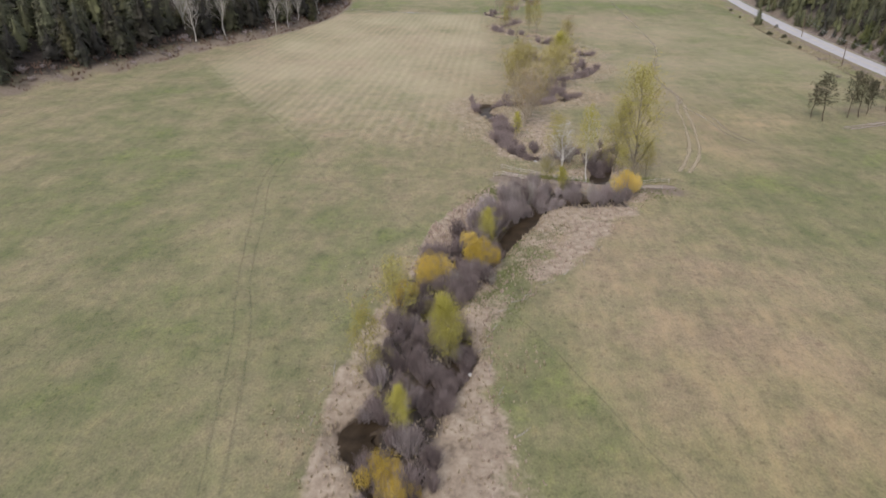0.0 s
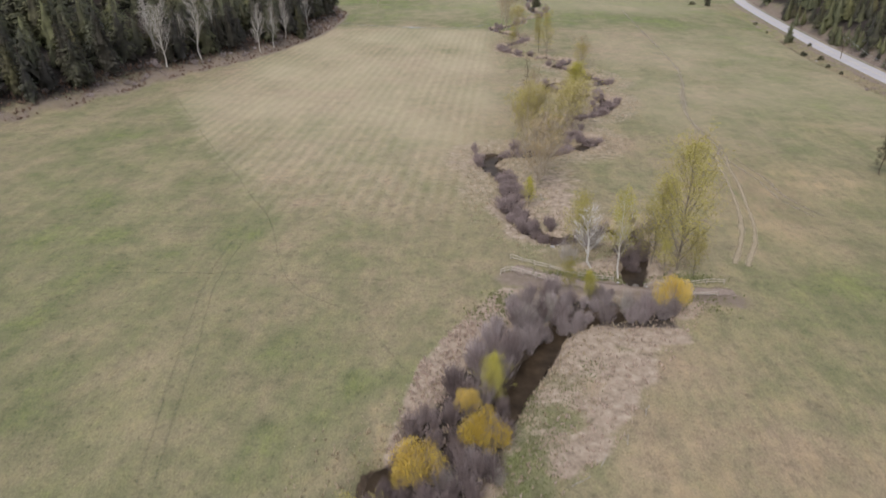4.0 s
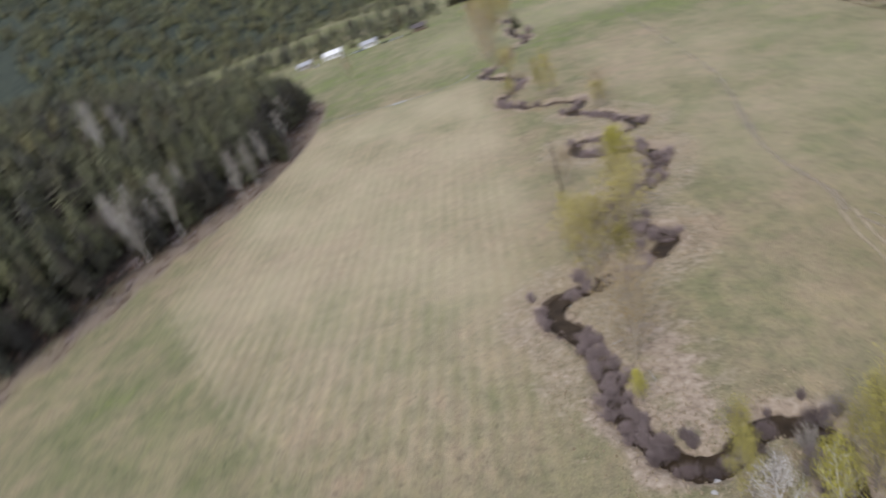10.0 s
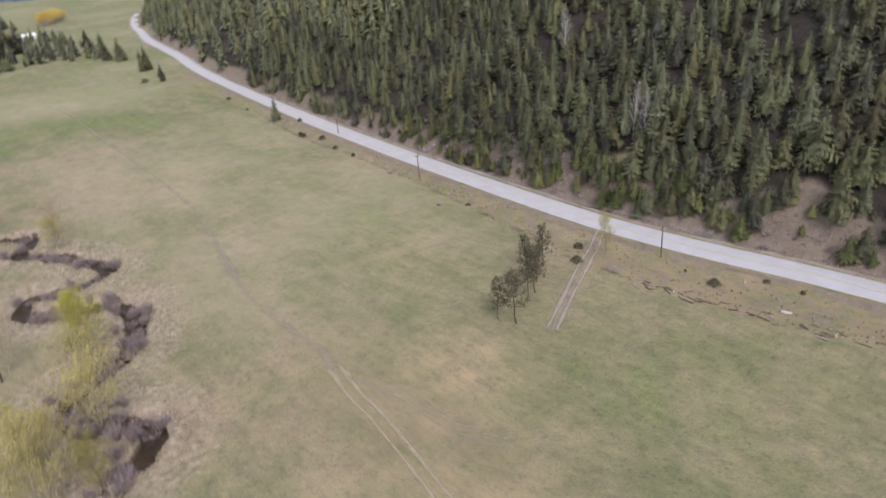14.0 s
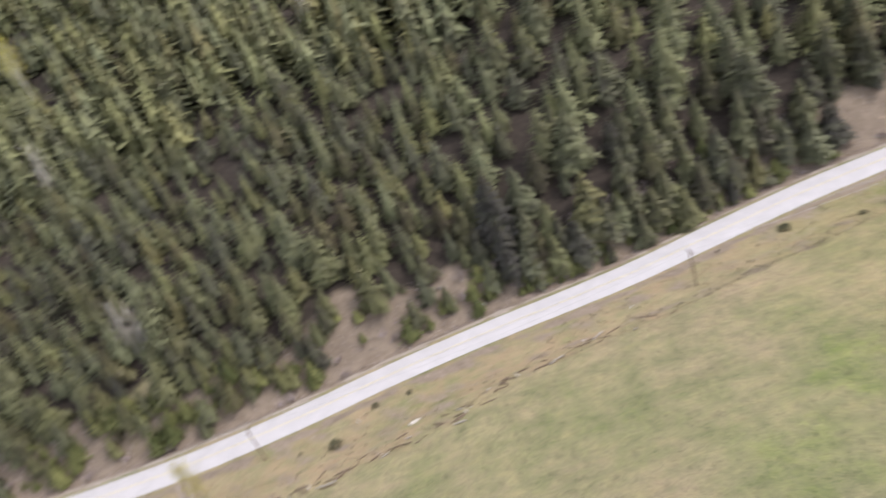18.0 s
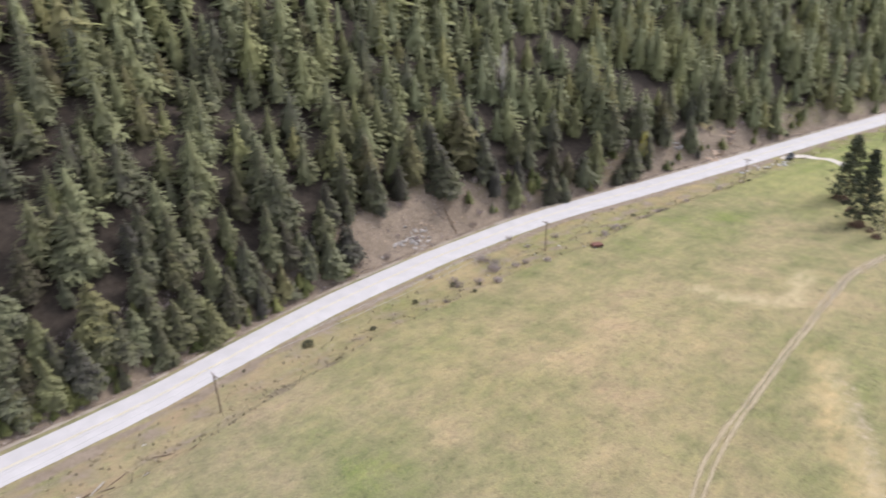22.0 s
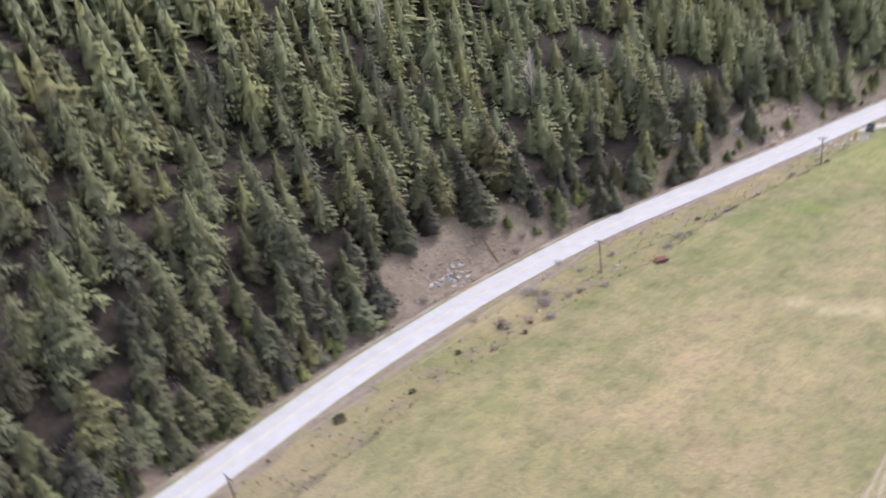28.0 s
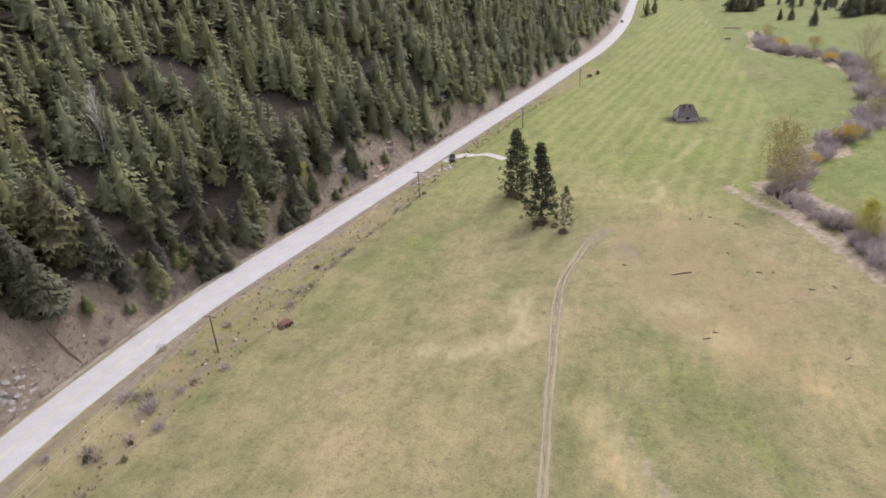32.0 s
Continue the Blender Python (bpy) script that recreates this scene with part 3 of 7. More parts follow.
def build_ground():
    xs = np.unique(np.concatenate([graded(-4500, -62, -60, -30, 2.5), np.arange(-30, 64, 1.05), np.arange(64, 124, 2.0), np.arange(124, 168, 1.1), graded(168, 4500, 168, 200, 2.5)]))
    ys = np.unique(np.concatenate([graded(-4500, -200, -200, -196, 4.0), np.arange(-190, 20, 2.2), np.arange(20, 265, 1.05), graded(265, 4500, 265, 330, 1.6)]))
    ys = ys[np.concatenate([[True], np.diff(ys) > 0.3])]
    xs = xs[np.concatenate([[True], np.diff(xs) > 0.3])]
    X, Y = np.meshgrid(xs, ys)
    Z = height(X, Y)
    nx, ny = len(xs), len(ys)
    idx = np.arange(nx * ny).reshape(ny, nx)
    a, b, c, d = idx[:-1, :-1].ravel(), idx[:-1, 1:].ravel(), idx[1:, 1:].ravel(), idx[1:, :-1].ravel()
    me = array_mesh("ground", np.stack([X.ravel(), Y.ravel(), Z.ravel()], 1), np.concatenate([np.stack([a, b, c], 1), np.stack([a, c, d], 1)]), M["ground"])
    me.polygons.foreach_set("use_smooth", np.ones(len(me.polygons), bool))
    x, y = X.ravel(), Y.ravel()
    dc = np.full(x.shape, 99.0)
    near = (np.abs(x - 18) < 70) & (y > -360) & (y < 640)
    dc[near] = line_distance(x[near], y[near], creek, 2)
    d = x - road_x(y)
    lane = (d > -40) & (d < 40)
    belt = (x > strip_x(y)) & (d < -4) & (y > -260) & (y < 470)
    crossing = np.exp(-(((y - 106.6 - 0.12 * (26 - x)) / 2.4) ** 4)) * step(8, 12, x) * step(47, 42, x)
    bends = step(110, 150, y) * step(290, 260, y)
    def spot(cx, cy, rx_, ry_):
        return np.exp(-(((x - cx) / rx_) ** 2 + ((y - cy) / ry_) ** 2))

    dry = 0.95 * step(10.5, 5.0, dc + 2.0 * wave_noise(x, y, 14, 31) + 3.2 * step(20, -20, y) + 4.6 * step(108, 120, y)) + 0.12 * belt * (0.75 + 0.6 * wave_noise(x, y, 9, 32))
    dry = dry - 0.6 * spot(31.5, 148, 3.4, 14)
    dry = np.maximum(dry, 0.47 * step(14, 7, dc) * bends)
    dry = np.maximum(dry, 0.8 * spot(20, 140, 9, 24) * (0.9 + 0.4 * wave_noise(x, y, 6, 38)))
    bank_l = np.interp(y, [36, 46, 53, 62, 75, 88, 99, 107], [-6.5, -7.3, -6.5, -5, -1.6, 0.5, 6, 11.5])
    bank_r = np.interp(y, [36, 49, 60, 70, 77, 92, 103, 107], [14.5, 10, 9.6, 16, 22, 31, 38, 39])
    bank_r = bank_r + 1.2 * wave_noise(x, y, 7, 37)
    inside = step(0, 1.0, x - bank_l) * step(-0.5, 2.5, bank_r - x) * (y > 30) * (y < 106)
    dry = np.where((y > 34) & (y < 106), (0.9 + 0.3 * wave_noise(x, y, 8, 36) - 0.85 * spot(12.2, 72, 3.2, 9) - 0.6 * spot(17, 83, 3, 5)) * inside, dry)
    soil = 0.9 * step(4.0, 5.0, np.abs(d)) * np.where(d < 0, step(6.6, 4.8, np.abs(d) + 0.7 * wave_noise(x, y, 6, 35)), step(9, 6.5, np.abs(d))) + (0.62 + 0.35 * np.exp(-(((y - 6) / 22) ** 2)) + 0.5 * np.exp(-(((y - 122) / 20) ** 2)) + 0.45 * np.exp(-(((y + 108) / 26) ** 2)) + 0.4 * np.exp(-(((y - 200) / 22) ** 2))) * step(6, 7.5, d) * step(20, 13, d + 3 * wave_noise(x, y, 26, 33) - 9 * np.exp(-(((y - 118) / 16) ** 2))) + 0.8 * crossing + 0.75 * step(6.5, 2.5, np.abs(x - edge_x(y) + 1)) * (y > 150) * (y < 400)
    soil = soil + 0.3 * np.exp(-((np.hypot(x - 51.9, y + 157) / 9) ** 2)) + 0.5 * np.exp(-(((x - 68) / 4) ** 2 + ((y + 55) / 9) ** 2))
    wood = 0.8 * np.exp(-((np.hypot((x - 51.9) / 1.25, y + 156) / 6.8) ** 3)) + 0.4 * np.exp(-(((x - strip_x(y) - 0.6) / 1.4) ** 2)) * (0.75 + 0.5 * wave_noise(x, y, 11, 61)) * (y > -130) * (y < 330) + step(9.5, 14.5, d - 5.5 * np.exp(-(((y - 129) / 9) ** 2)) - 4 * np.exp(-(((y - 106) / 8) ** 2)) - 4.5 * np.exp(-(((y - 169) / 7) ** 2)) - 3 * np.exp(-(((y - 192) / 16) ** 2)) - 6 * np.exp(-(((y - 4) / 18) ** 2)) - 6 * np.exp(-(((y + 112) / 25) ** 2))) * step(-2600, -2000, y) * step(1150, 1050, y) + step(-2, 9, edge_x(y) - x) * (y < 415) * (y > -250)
    wood = wood + 0.75 * step(-0.8, 1.0, x - np.interp(y, [35, 44, 54, 66, 72, 78, 90], [-2.5, -3.4, -2.4, -1.8, -0.6, 1.6, 7.0])) * step(0.8, -1.0, x - np.interp(y, [35, 44, 48, 54, 60, 66, 72, 78, 84, 90], [4.4, 4.9, 5.4, 7.4, 7.0, 6.2, 9.8, 10.9, 10.2, 12.2])) * step(35, 38, y) * step(93, 88, y)
    soil = soil + 0.42 * belt * (0.7 + 0.7 * wave_noise(x, y, 7, 34))
    wood = wood + 0.7 * step(16, 18, x) * step(34, 32, x) * step(96.5, 98, y) * step(104.5, 103, y)
    mud = step(2.3 + 0.5 * step(140, 160, y), 1.2, dc) * (1 - crossing)
    green = 1.3 * step(-50, -150, y + 0.35 * (x - 60) + 14 * wave_noise(x, y, 40, 51)) + 0.7 * step(325, 372, y + 8 * wave_noise(x, y, 30, 52)) + 0.3 * spot(108, 290, 24, 80) + 0.35 * spot(110, 175, 26, 30)
    green = green + 0.35 * spot(-45, 70, 40, 55) - 0.4 * spot(32, 68, 18, 28) + 0.3 * spot(90, 110, 35, 30) + 0.2 * spot(66, 105, 24, 22) - 0.3 * spot(-20, 240, 40, 75) - 0.3 * spot(62, 140, 10, 16) + 0.25 * spot(100, 118, 16, 14)
    green = green + 0.16 * step(30, 60, x) * step(95, 60, y) * (y > -60) - 0.3 * spot(90, 5, 18, 22) + 0.3 * spot(112, -40, 10, 40) - 0.35 * spot(58, -40, 14, 18) + 0.4 * spot(88, -72, 9, 14)
    green = green + 0.3 * belt + 0.5 * spot(32, 148, 4, 14) + 0.2 * spot(85, 240, 30, 60) + 0.75 * spot(22, 108.6, 5, 1.6) + 0.6 * spot(36.5, 110.5, 4, 2.2) + 0.9 * spot(12.2, 72, 3.4, 9) + 0.5 * spot(17, 83, 3, 5) + 0.5 * spot(17, 53, 4, 9)
    green = green + 0.7 * step(4, -4, x - np.interp(y, [-300, -215, -163, -115, -91, -68, -40], [10, -10, -4, 24, 34, 25, 16])) * step(-45, -75, y) * (x > -60)
    green = green + 0.1 * step(-2, -12, x) * step(125, 95, y) * (y > 0) + 0.34 * spot(55, 82, 15, 28) + 0.3 * spot(100, 140, 24, 36)
    strip_edge = np.interp(y, [28, 33, 43.4, 53.9, 62.8], [31, 28, 22.7, 17.7, 13.2])
    green = green + 0.42 * step(0.4, -0.4, x - strip_edge) * (x > 9) * step(26, 32, y) * step(63.5, 62, y) - 0.22 * step(-0.4, 0.4, x - strip_edge) * (y < 63) * spot(34, 52, 20, 20)
    seep = smooth_line([(66, -30), (60, -18), (54, -8.6), (49.5, 3), (51, 14), (51, 26)], 2.0)
    green = green + 0.3 * step(2.6, 0.4, line_distance(x, y, seep)) + 0.28 * step(3, 0.5, line_distance(x, y, smooth_line([(58.2, -18.4), (50.6, -1.2), (45.3, 13.2), (42.1, 21.5)], 2.0))) + 0.3 * step(4.5, 1.0, line_distance(x, y, smooth_line([(-76, 200), (-60, 174), (-42, 147), (-29, 127), (-29, 112)], 3.0)))
    green = green + 0.2 * step(6, 1, np.abs(dc - 11)) * (x < 20) * (y > 36) * (y < 100)
    lane9 = line_distance(x, y, smooth_line([(73, 362), (75.3, 329), (75, 293), (71.5, 248), (65, 216), (61.5, 192), (61, 179), (59.5, 166)], 4.0))
    soil = soil + 0.34 * step(2.6, 0.5, lane9)
    dry = dry + 0.4 * step(2.2, 0.4, line_distance(x, y, smooth_line([(68, -2), (63.6, 5), (58.5, 16), (53.5, 28)], 2.0)))
    dry = dry + 0.8 * step(2.4, 0.8, line_distance(x, y, smooth_line([(45.5, -92), (40, -82), (33.2, -70.5), (28, -57), (23.6, -44), (19, -32)], 2.0)) + 0.6 * wave_noise(x, y, 6, 96))
    rough = 0.75 + 0.5 * wave_noise(x, y, 7, 71)
    amber = 0.5 * spot(50, -24, 7, 8) + 0.7 * step(3.4, 0.4, line_distance(x, y, smooth_line([(74, -8), (68.5, 2.4), (60.3, 17.2), (54.7, 28.6)], 2.0))) + 0.45 * spot(42, -16, 5, 6) + 0.5 * spot(36, -5, 4, 9)
    amber = amber + 0.4 * spot(73, 152, 10, 9) + 0.25 * spot(92, 186, 9, 12) + 0.4 * spot(56, 134, 8, 16) + 0.12 * spot(92, 10, 20, 24) + 0.12 * spot(110, 40, 12, 20) + 0.3 * spot(36, 66, 20, 34) * (x > bank_r) + 0.5 * spot(58, -75, 10, 9) + 0.45 * spot(76, -88, 10, 7)
    amber = np.clip(amber * rough, 0, 1)
    # old stubble beside the field track, bleached scrapes in the turf
    brown = np.clip(1.15 * step(1.25, 0.75, np.hypot((x - 55 + 0.25 * (y + 45)) / 15, (y + 45) / 27) + 0.16 * wave_noise(x, y, 13, 91)) * (0.75 + 0.45 * wave_noise(x, y, 9, 92)), 0, 1)
    scrape = smooth_line([(97, -14.5), (91, -16), (86, -19.5), (82.8, -22.6), (84.2, -29), (85.6, -35)], 1.0)
    pale = step(3.0, 0.6, line_distance(x, y, scrape) + 0.9 * wave_noise(x, y, 4, 93)) + 0.8 * spot(53, -24, 4, 2.2) + 0.7 * spot(58.5, -33, 5, 2.5) + 0.7 * step(2.4, 0.4, line_distance(x, y, smooth_line([(70, -6), (67.5, 1.3), (63, 9), (57, 20)], 2.0)) + 0.8 * wave_noise(x, y, 5, 94))
    pale = pale + 0.8 * step(1.8, 0.4, line_distance(x, y, smooth_line([(65, -82), (61.5, -84), (60.5, -90), (62, -96)], 1.0))) + 0.7 * step(1.6, 0.4, line_distance(x, y, smooth_line([(57, -112), (53, -122), (49, -133)], 1.0)))
    pale = np.clip(pale, 0, 1)
    brown = np.clip(brown + (0.6 + 0.35 * step(60, 90, y) * step(175, 150, y)) * belt * (0.8 + 0.4 * wave_noise(x, y, 10, 97)) + 0.55 * spot(60, 148, 13, 26) + 0.4 * spot(6, 165, 9, 45), 0, 1)
    # hay stubble up the valley; its paleness also paints in the haze
    hay = (step(130, 190, y) * step(-85, -60, x) * step(18, 6, x) * step(350, 335, y) + 0.5 * step(150, 220, y) * step(45, 55, x) * (x < strip_x(y)) * step(380, 300, y)) * (0.75 + 0.3 * wave_noise(x, y, 40, 72)) + step(345, 420, y) * np.clip(0.1 + 0.5 * wave_noise(x, y, 160, 73), 0, 0.6)
    warm = step(20, 60, x + 20) * step(75, 30, y) * 0.6
    margin = np.interp(y, [20, 86, 97, 105, 130, 202, 230], [2, -2, -8, -19, -30.6, -77, -95])
    uncut = step(0, 2.5, margin - x)
    green = green + 0.1 * uncut * (y < 225)
    hay = hay * (1 - uncut)
    swath = 1 - uncut
    swath = swath * step(-90, -60, x) * step(14, 4, x) * step(112, 150, y) * step(348, 330, y)
    swath2 = step(-62, -95, y) * (x > 25) * (x < road_x(y) - 12)
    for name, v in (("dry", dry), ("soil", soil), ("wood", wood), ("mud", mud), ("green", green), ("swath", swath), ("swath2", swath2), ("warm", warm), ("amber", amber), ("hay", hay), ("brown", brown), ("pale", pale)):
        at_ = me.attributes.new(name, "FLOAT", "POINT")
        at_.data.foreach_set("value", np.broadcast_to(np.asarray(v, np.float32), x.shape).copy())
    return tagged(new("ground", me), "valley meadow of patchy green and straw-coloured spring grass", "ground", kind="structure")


def ribbon(name, line, widths, lift, mat, across=(-1, 1), follow=None, parent=None):
    """A strip along a plan line, laid on the ground."""
    line = np.asarray(line)[:, :2]
    g = np.gradient(line, axis=0)
    g /= np.linalg.norm(g, axis=1)[:, None] + 1e-9
    side = np.stack([g[:, 1], -g[:, 0]], 1)
    widths = np.broadcast_to(widths, len(line))
    cols = []
    for k in across:
        xy = line + side * (k * widths / 2)[:, None]
        z = (follow(xy[:, 0], xy[:, 1], k) if follow else height(xy[:, 0], xy[:, 1])) + lift
        cols.append(np.column_stack([xy, z]))
    v = np.stack(cols, 1)
    n, m = len(line), len(across)
    faces = [(i * m + j, i * m + j + 1, (i + 1) * m + j + 1, (i + 1) * m + j) for i in range(n - 1) for j in range(m - 1)]
    ob = mesh_object(name, v.reshape(-1, 3), faces, mat, parent)
    rim = ob.data.attributes.new("rim", "FLOAT", "POINT")
    rim.data.foreach_set("value", np.tile(1 - np.abs(np.array(across, np.float32)), n))
    return ob


build_ground()


def road_bed(x, y, k):
    return -0.04 * np.clip(road_x(y), -160, 230) + 0.55 - 0.10 * k * k


rng = np.random.default_rng(4)
fine_road = smooth_line(road[::4], 2.0)
n = len(fine_road)
tagged(ribbon("road_shoulder", fine_road, 10.4 + 0.5 * rng.normal(size=n), 0.045, M["gravel"], (-1, -0.75, 0.75, 1), road_bed), "brown-grey gravel shoulder along the paved road", "road", kind="structure")
tagged(ribbon("road", fine_road, np.interp(fine_road[:, 1], [-330, -200, -45, -10, 35, 95, 400], [7.5, 8.2, 8.2, 7.5, 7.4, 7.0, 6.7]) + 0.06 * rng.normal(size=n), 0.13, M["road"], (-1, -0.5, 0, 0.5, 1), road_bed), "pale grey two-lane country road with worn chip seal", "road", kind="structure")
for off in (-0.16, 0.16):
    g = np.gradient(fine_road, axis=0)
    g /= np.linalg.norm(g, axis=1)[:, None]
    tagged(ribbon("centre_line", fine_road + off * np.stack([g[:, 1], -g[:, 0]], 1), 0.14, 0.155, M["yellow"], (-1, 1), lambda x, y, k: road_bed(x, y, 0)), "faded yellow painted centre line on the road", "road marking", kind="structure")
low = creek[:, 1]
wz = lambda x, y, k: -0.04 * x - 1.32
tagged(ribbon("creek_water", creek, 3.1 + 1.5 * np.interp(creek[:, 1], [110, 120, 128, 134], [0, 1, 1, 0.25]) - 1.2 * step(25, 0, creek[:, 1]), 0.0, M["water"], (-1, 0, 1), wz), "narrow brown meandering creek between grassy banks", "water", kind="structure")



# ---------------------------------------------------------------- conifers
def conifer_arrays(seed, whorls, boughs, sprigs, girth=0.2, bare=0.04, ragged=0.16, core=7, fill=0.8, blunt=0.8):
    """Crown of a fir, one unit tall: tiers of boughs, each a fishbone of small needle sprays, ascending at the tip and drooping below."""
    r = np.random.default_rng(seed)
    V, T, C = [], [], []
    swell = 1 + 0.11 * r.normal(size=9)

    def reach(f, a):
        lump = 1 + 0.13 * math.sin(a * 2 + seed) + 0.11 * math.sin(a * 3 + 7 * f + seed)
        return 1.08 * girth * (1 - f) ** blunt * (0.66 + 0.34 * min(1, f * 5 + 0.1)) * lump * np.interp(f, np.linspace(0, 1, 9), swell) + 0.004

    def tri(p, q, s, c):
        b = len(V)
        V.extend([p, q, s])
        C.extend(c)
        # wound to face outward and up
        p, q, s = np.array(p), np.array(q), np.array(s)
        mid_ = (p + q + s) / 3
        T.append((b, b + 1, b + 2) if np.dot(np.cross(q - p, s - p), (mid_[0], mid_[1], 0.6 * girth)) > 0 else (b, b + 2, b + 1))

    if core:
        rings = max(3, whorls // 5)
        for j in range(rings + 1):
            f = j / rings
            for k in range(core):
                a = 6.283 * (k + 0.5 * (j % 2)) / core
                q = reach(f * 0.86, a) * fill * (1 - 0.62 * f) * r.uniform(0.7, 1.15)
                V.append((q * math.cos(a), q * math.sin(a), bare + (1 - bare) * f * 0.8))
                # core a little darker, shade between the boughs put into the tone
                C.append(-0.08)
        for j in range(rings):
            for k in range(core):
                p, q = j * core + k, j * core + (k + 1) % core
                T.extend([(p, q, q + core), (p, q + core, p + core)])
    for w in range(whorls):
        f0 = w / whorls
        turn = r.uniform(0, 6.28)
        many = max(6, int(round(boughs * (1 - 0.5 * f0))))
        for k in range(many):
            a = turn + 6.283 * k / many + r.normal() * 0.3
            f = min(0.985, max(0, f0 + r.normal() * 0.5 / whorls))
            L = max(reach(f, a) * (1 + ragged * r.normal()), 0.014)
            z = bare + (1 - bare) * f
            droop = (0.2 * f - 0.3) * r.uniform(0.5, 1.5)
            rise = 0.1 + 1.1 * max(0.0, f - 0.55)
            ca, sa = math.cos(a), math.sin(a)

            def at_bough(u, v, dz=0.0):
                return (ca * u * L - sa * v * L, sa * u * L + ca * v * L, z + L * (rise * u + droop * u * u) + dz * L)

            # tips lighter for fresh growth and caught light, spray roots darker
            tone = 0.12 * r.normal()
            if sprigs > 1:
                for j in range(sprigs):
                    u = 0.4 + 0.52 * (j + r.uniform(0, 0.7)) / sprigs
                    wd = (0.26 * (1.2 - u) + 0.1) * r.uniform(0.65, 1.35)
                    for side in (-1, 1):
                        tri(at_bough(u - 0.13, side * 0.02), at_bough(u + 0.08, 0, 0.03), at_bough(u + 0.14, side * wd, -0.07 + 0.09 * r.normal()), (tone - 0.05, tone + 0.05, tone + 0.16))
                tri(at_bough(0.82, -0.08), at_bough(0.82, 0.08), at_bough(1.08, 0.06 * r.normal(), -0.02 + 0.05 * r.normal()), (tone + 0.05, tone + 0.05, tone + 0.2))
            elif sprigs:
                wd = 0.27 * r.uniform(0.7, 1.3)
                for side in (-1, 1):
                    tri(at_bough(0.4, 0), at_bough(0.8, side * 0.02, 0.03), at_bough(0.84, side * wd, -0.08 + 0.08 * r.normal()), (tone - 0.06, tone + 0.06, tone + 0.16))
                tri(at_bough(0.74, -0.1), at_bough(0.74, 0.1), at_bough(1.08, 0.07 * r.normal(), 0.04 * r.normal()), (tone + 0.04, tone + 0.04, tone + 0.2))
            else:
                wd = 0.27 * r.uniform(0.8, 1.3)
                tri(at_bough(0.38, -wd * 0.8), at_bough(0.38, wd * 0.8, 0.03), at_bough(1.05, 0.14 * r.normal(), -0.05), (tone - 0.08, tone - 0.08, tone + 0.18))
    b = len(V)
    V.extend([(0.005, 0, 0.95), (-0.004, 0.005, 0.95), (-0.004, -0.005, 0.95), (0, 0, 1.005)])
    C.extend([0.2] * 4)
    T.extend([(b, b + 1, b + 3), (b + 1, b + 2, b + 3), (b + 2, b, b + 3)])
    V = np.array(V)
    N = np.stack([V[:, 0], V[:, 1], 0 * V[:, 0]], 1)
    N = N / (np.linalg.norm(N, axis=1)[:, None] + 1e-6) * 0.8 + (0, 0, 0.5) + r.normal(0, 0.2, V.shape)
    return V, np.array(T), np.array(C), N / np.linalg.norm(N, axis=1)[:, None]


def trunk_bm(h, r):
    bm = rod((0, 0, -0.5), (0, 0, 0.55 * h), r, r * 0.6, 7)
    return rod((0, 0, 0.55 * h), (0, 0, 0.96 * h), r * 0.6, r * 0.12, 6, bm)


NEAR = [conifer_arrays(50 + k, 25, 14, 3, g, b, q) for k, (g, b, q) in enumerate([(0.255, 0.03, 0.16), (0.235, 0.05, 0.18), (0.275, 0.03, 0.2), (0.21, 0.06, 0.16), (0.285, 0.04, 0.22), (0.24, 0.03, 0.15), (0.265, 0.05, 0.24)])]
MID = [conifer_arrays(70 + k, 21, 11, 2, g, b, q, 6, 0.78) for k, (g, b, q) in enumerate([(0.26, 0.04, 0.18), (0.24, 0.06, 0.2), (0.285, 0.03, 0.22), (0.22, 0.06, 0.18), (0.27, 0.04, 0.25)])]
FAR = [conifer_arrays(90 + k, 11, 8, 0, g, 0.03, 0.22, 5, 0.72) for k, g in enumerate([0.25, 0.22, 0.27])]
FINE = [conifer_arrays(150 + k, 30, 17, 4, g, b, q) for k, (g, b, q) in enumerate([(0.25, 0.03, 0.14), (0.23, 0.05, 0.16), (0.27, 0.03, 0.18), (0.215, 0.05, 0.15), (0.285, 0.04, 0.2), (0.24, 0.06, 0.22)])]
# near rank darker than the farther set: light and haze put into the tint
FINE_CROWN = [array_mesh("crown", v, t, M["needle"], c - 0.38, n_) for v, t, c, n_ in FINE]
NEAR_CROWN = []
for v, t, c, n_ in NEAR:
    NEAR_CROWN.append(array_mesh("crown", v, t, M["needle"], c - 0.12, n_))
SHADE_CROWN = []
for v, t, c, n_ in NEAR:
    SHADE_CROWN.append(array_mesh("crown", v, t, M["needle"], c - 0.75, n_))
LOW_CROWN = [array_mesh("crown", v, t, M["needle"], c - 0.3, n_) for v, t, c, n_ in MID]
TRUNK_MESH = bpy.data.meshes.new("trunk")
bm = trunk_bm(1.0, 0.014)
bm.to_mesh(TRUNK_MESH)
bm.free()
TRUNK_MESH.materials.append(M["bark"])


def conifer(x, y, h, k, label, group="conifers at the forest edge", wide=1.0, name="conifer_tree", turn=0.0, mesh=None):
    root = new(name)
    px, py, pz = at(x, y, -0.1)
    root.matrix_basis = pose(px, py, pz, 0, 0, turn)
    crown = new("crown", mesh or NEAR_CROWN[k % len(NEAR_CROWN)])
    trunk = new("trunk", TRUNK_MESH)
    for o in (crown, trunk):
        o.parent = root
        o.scale = (h * wide, h * wide, h)
    trunk.scale = (h, h, h)
    return tagged(root, label, "conifer", group)


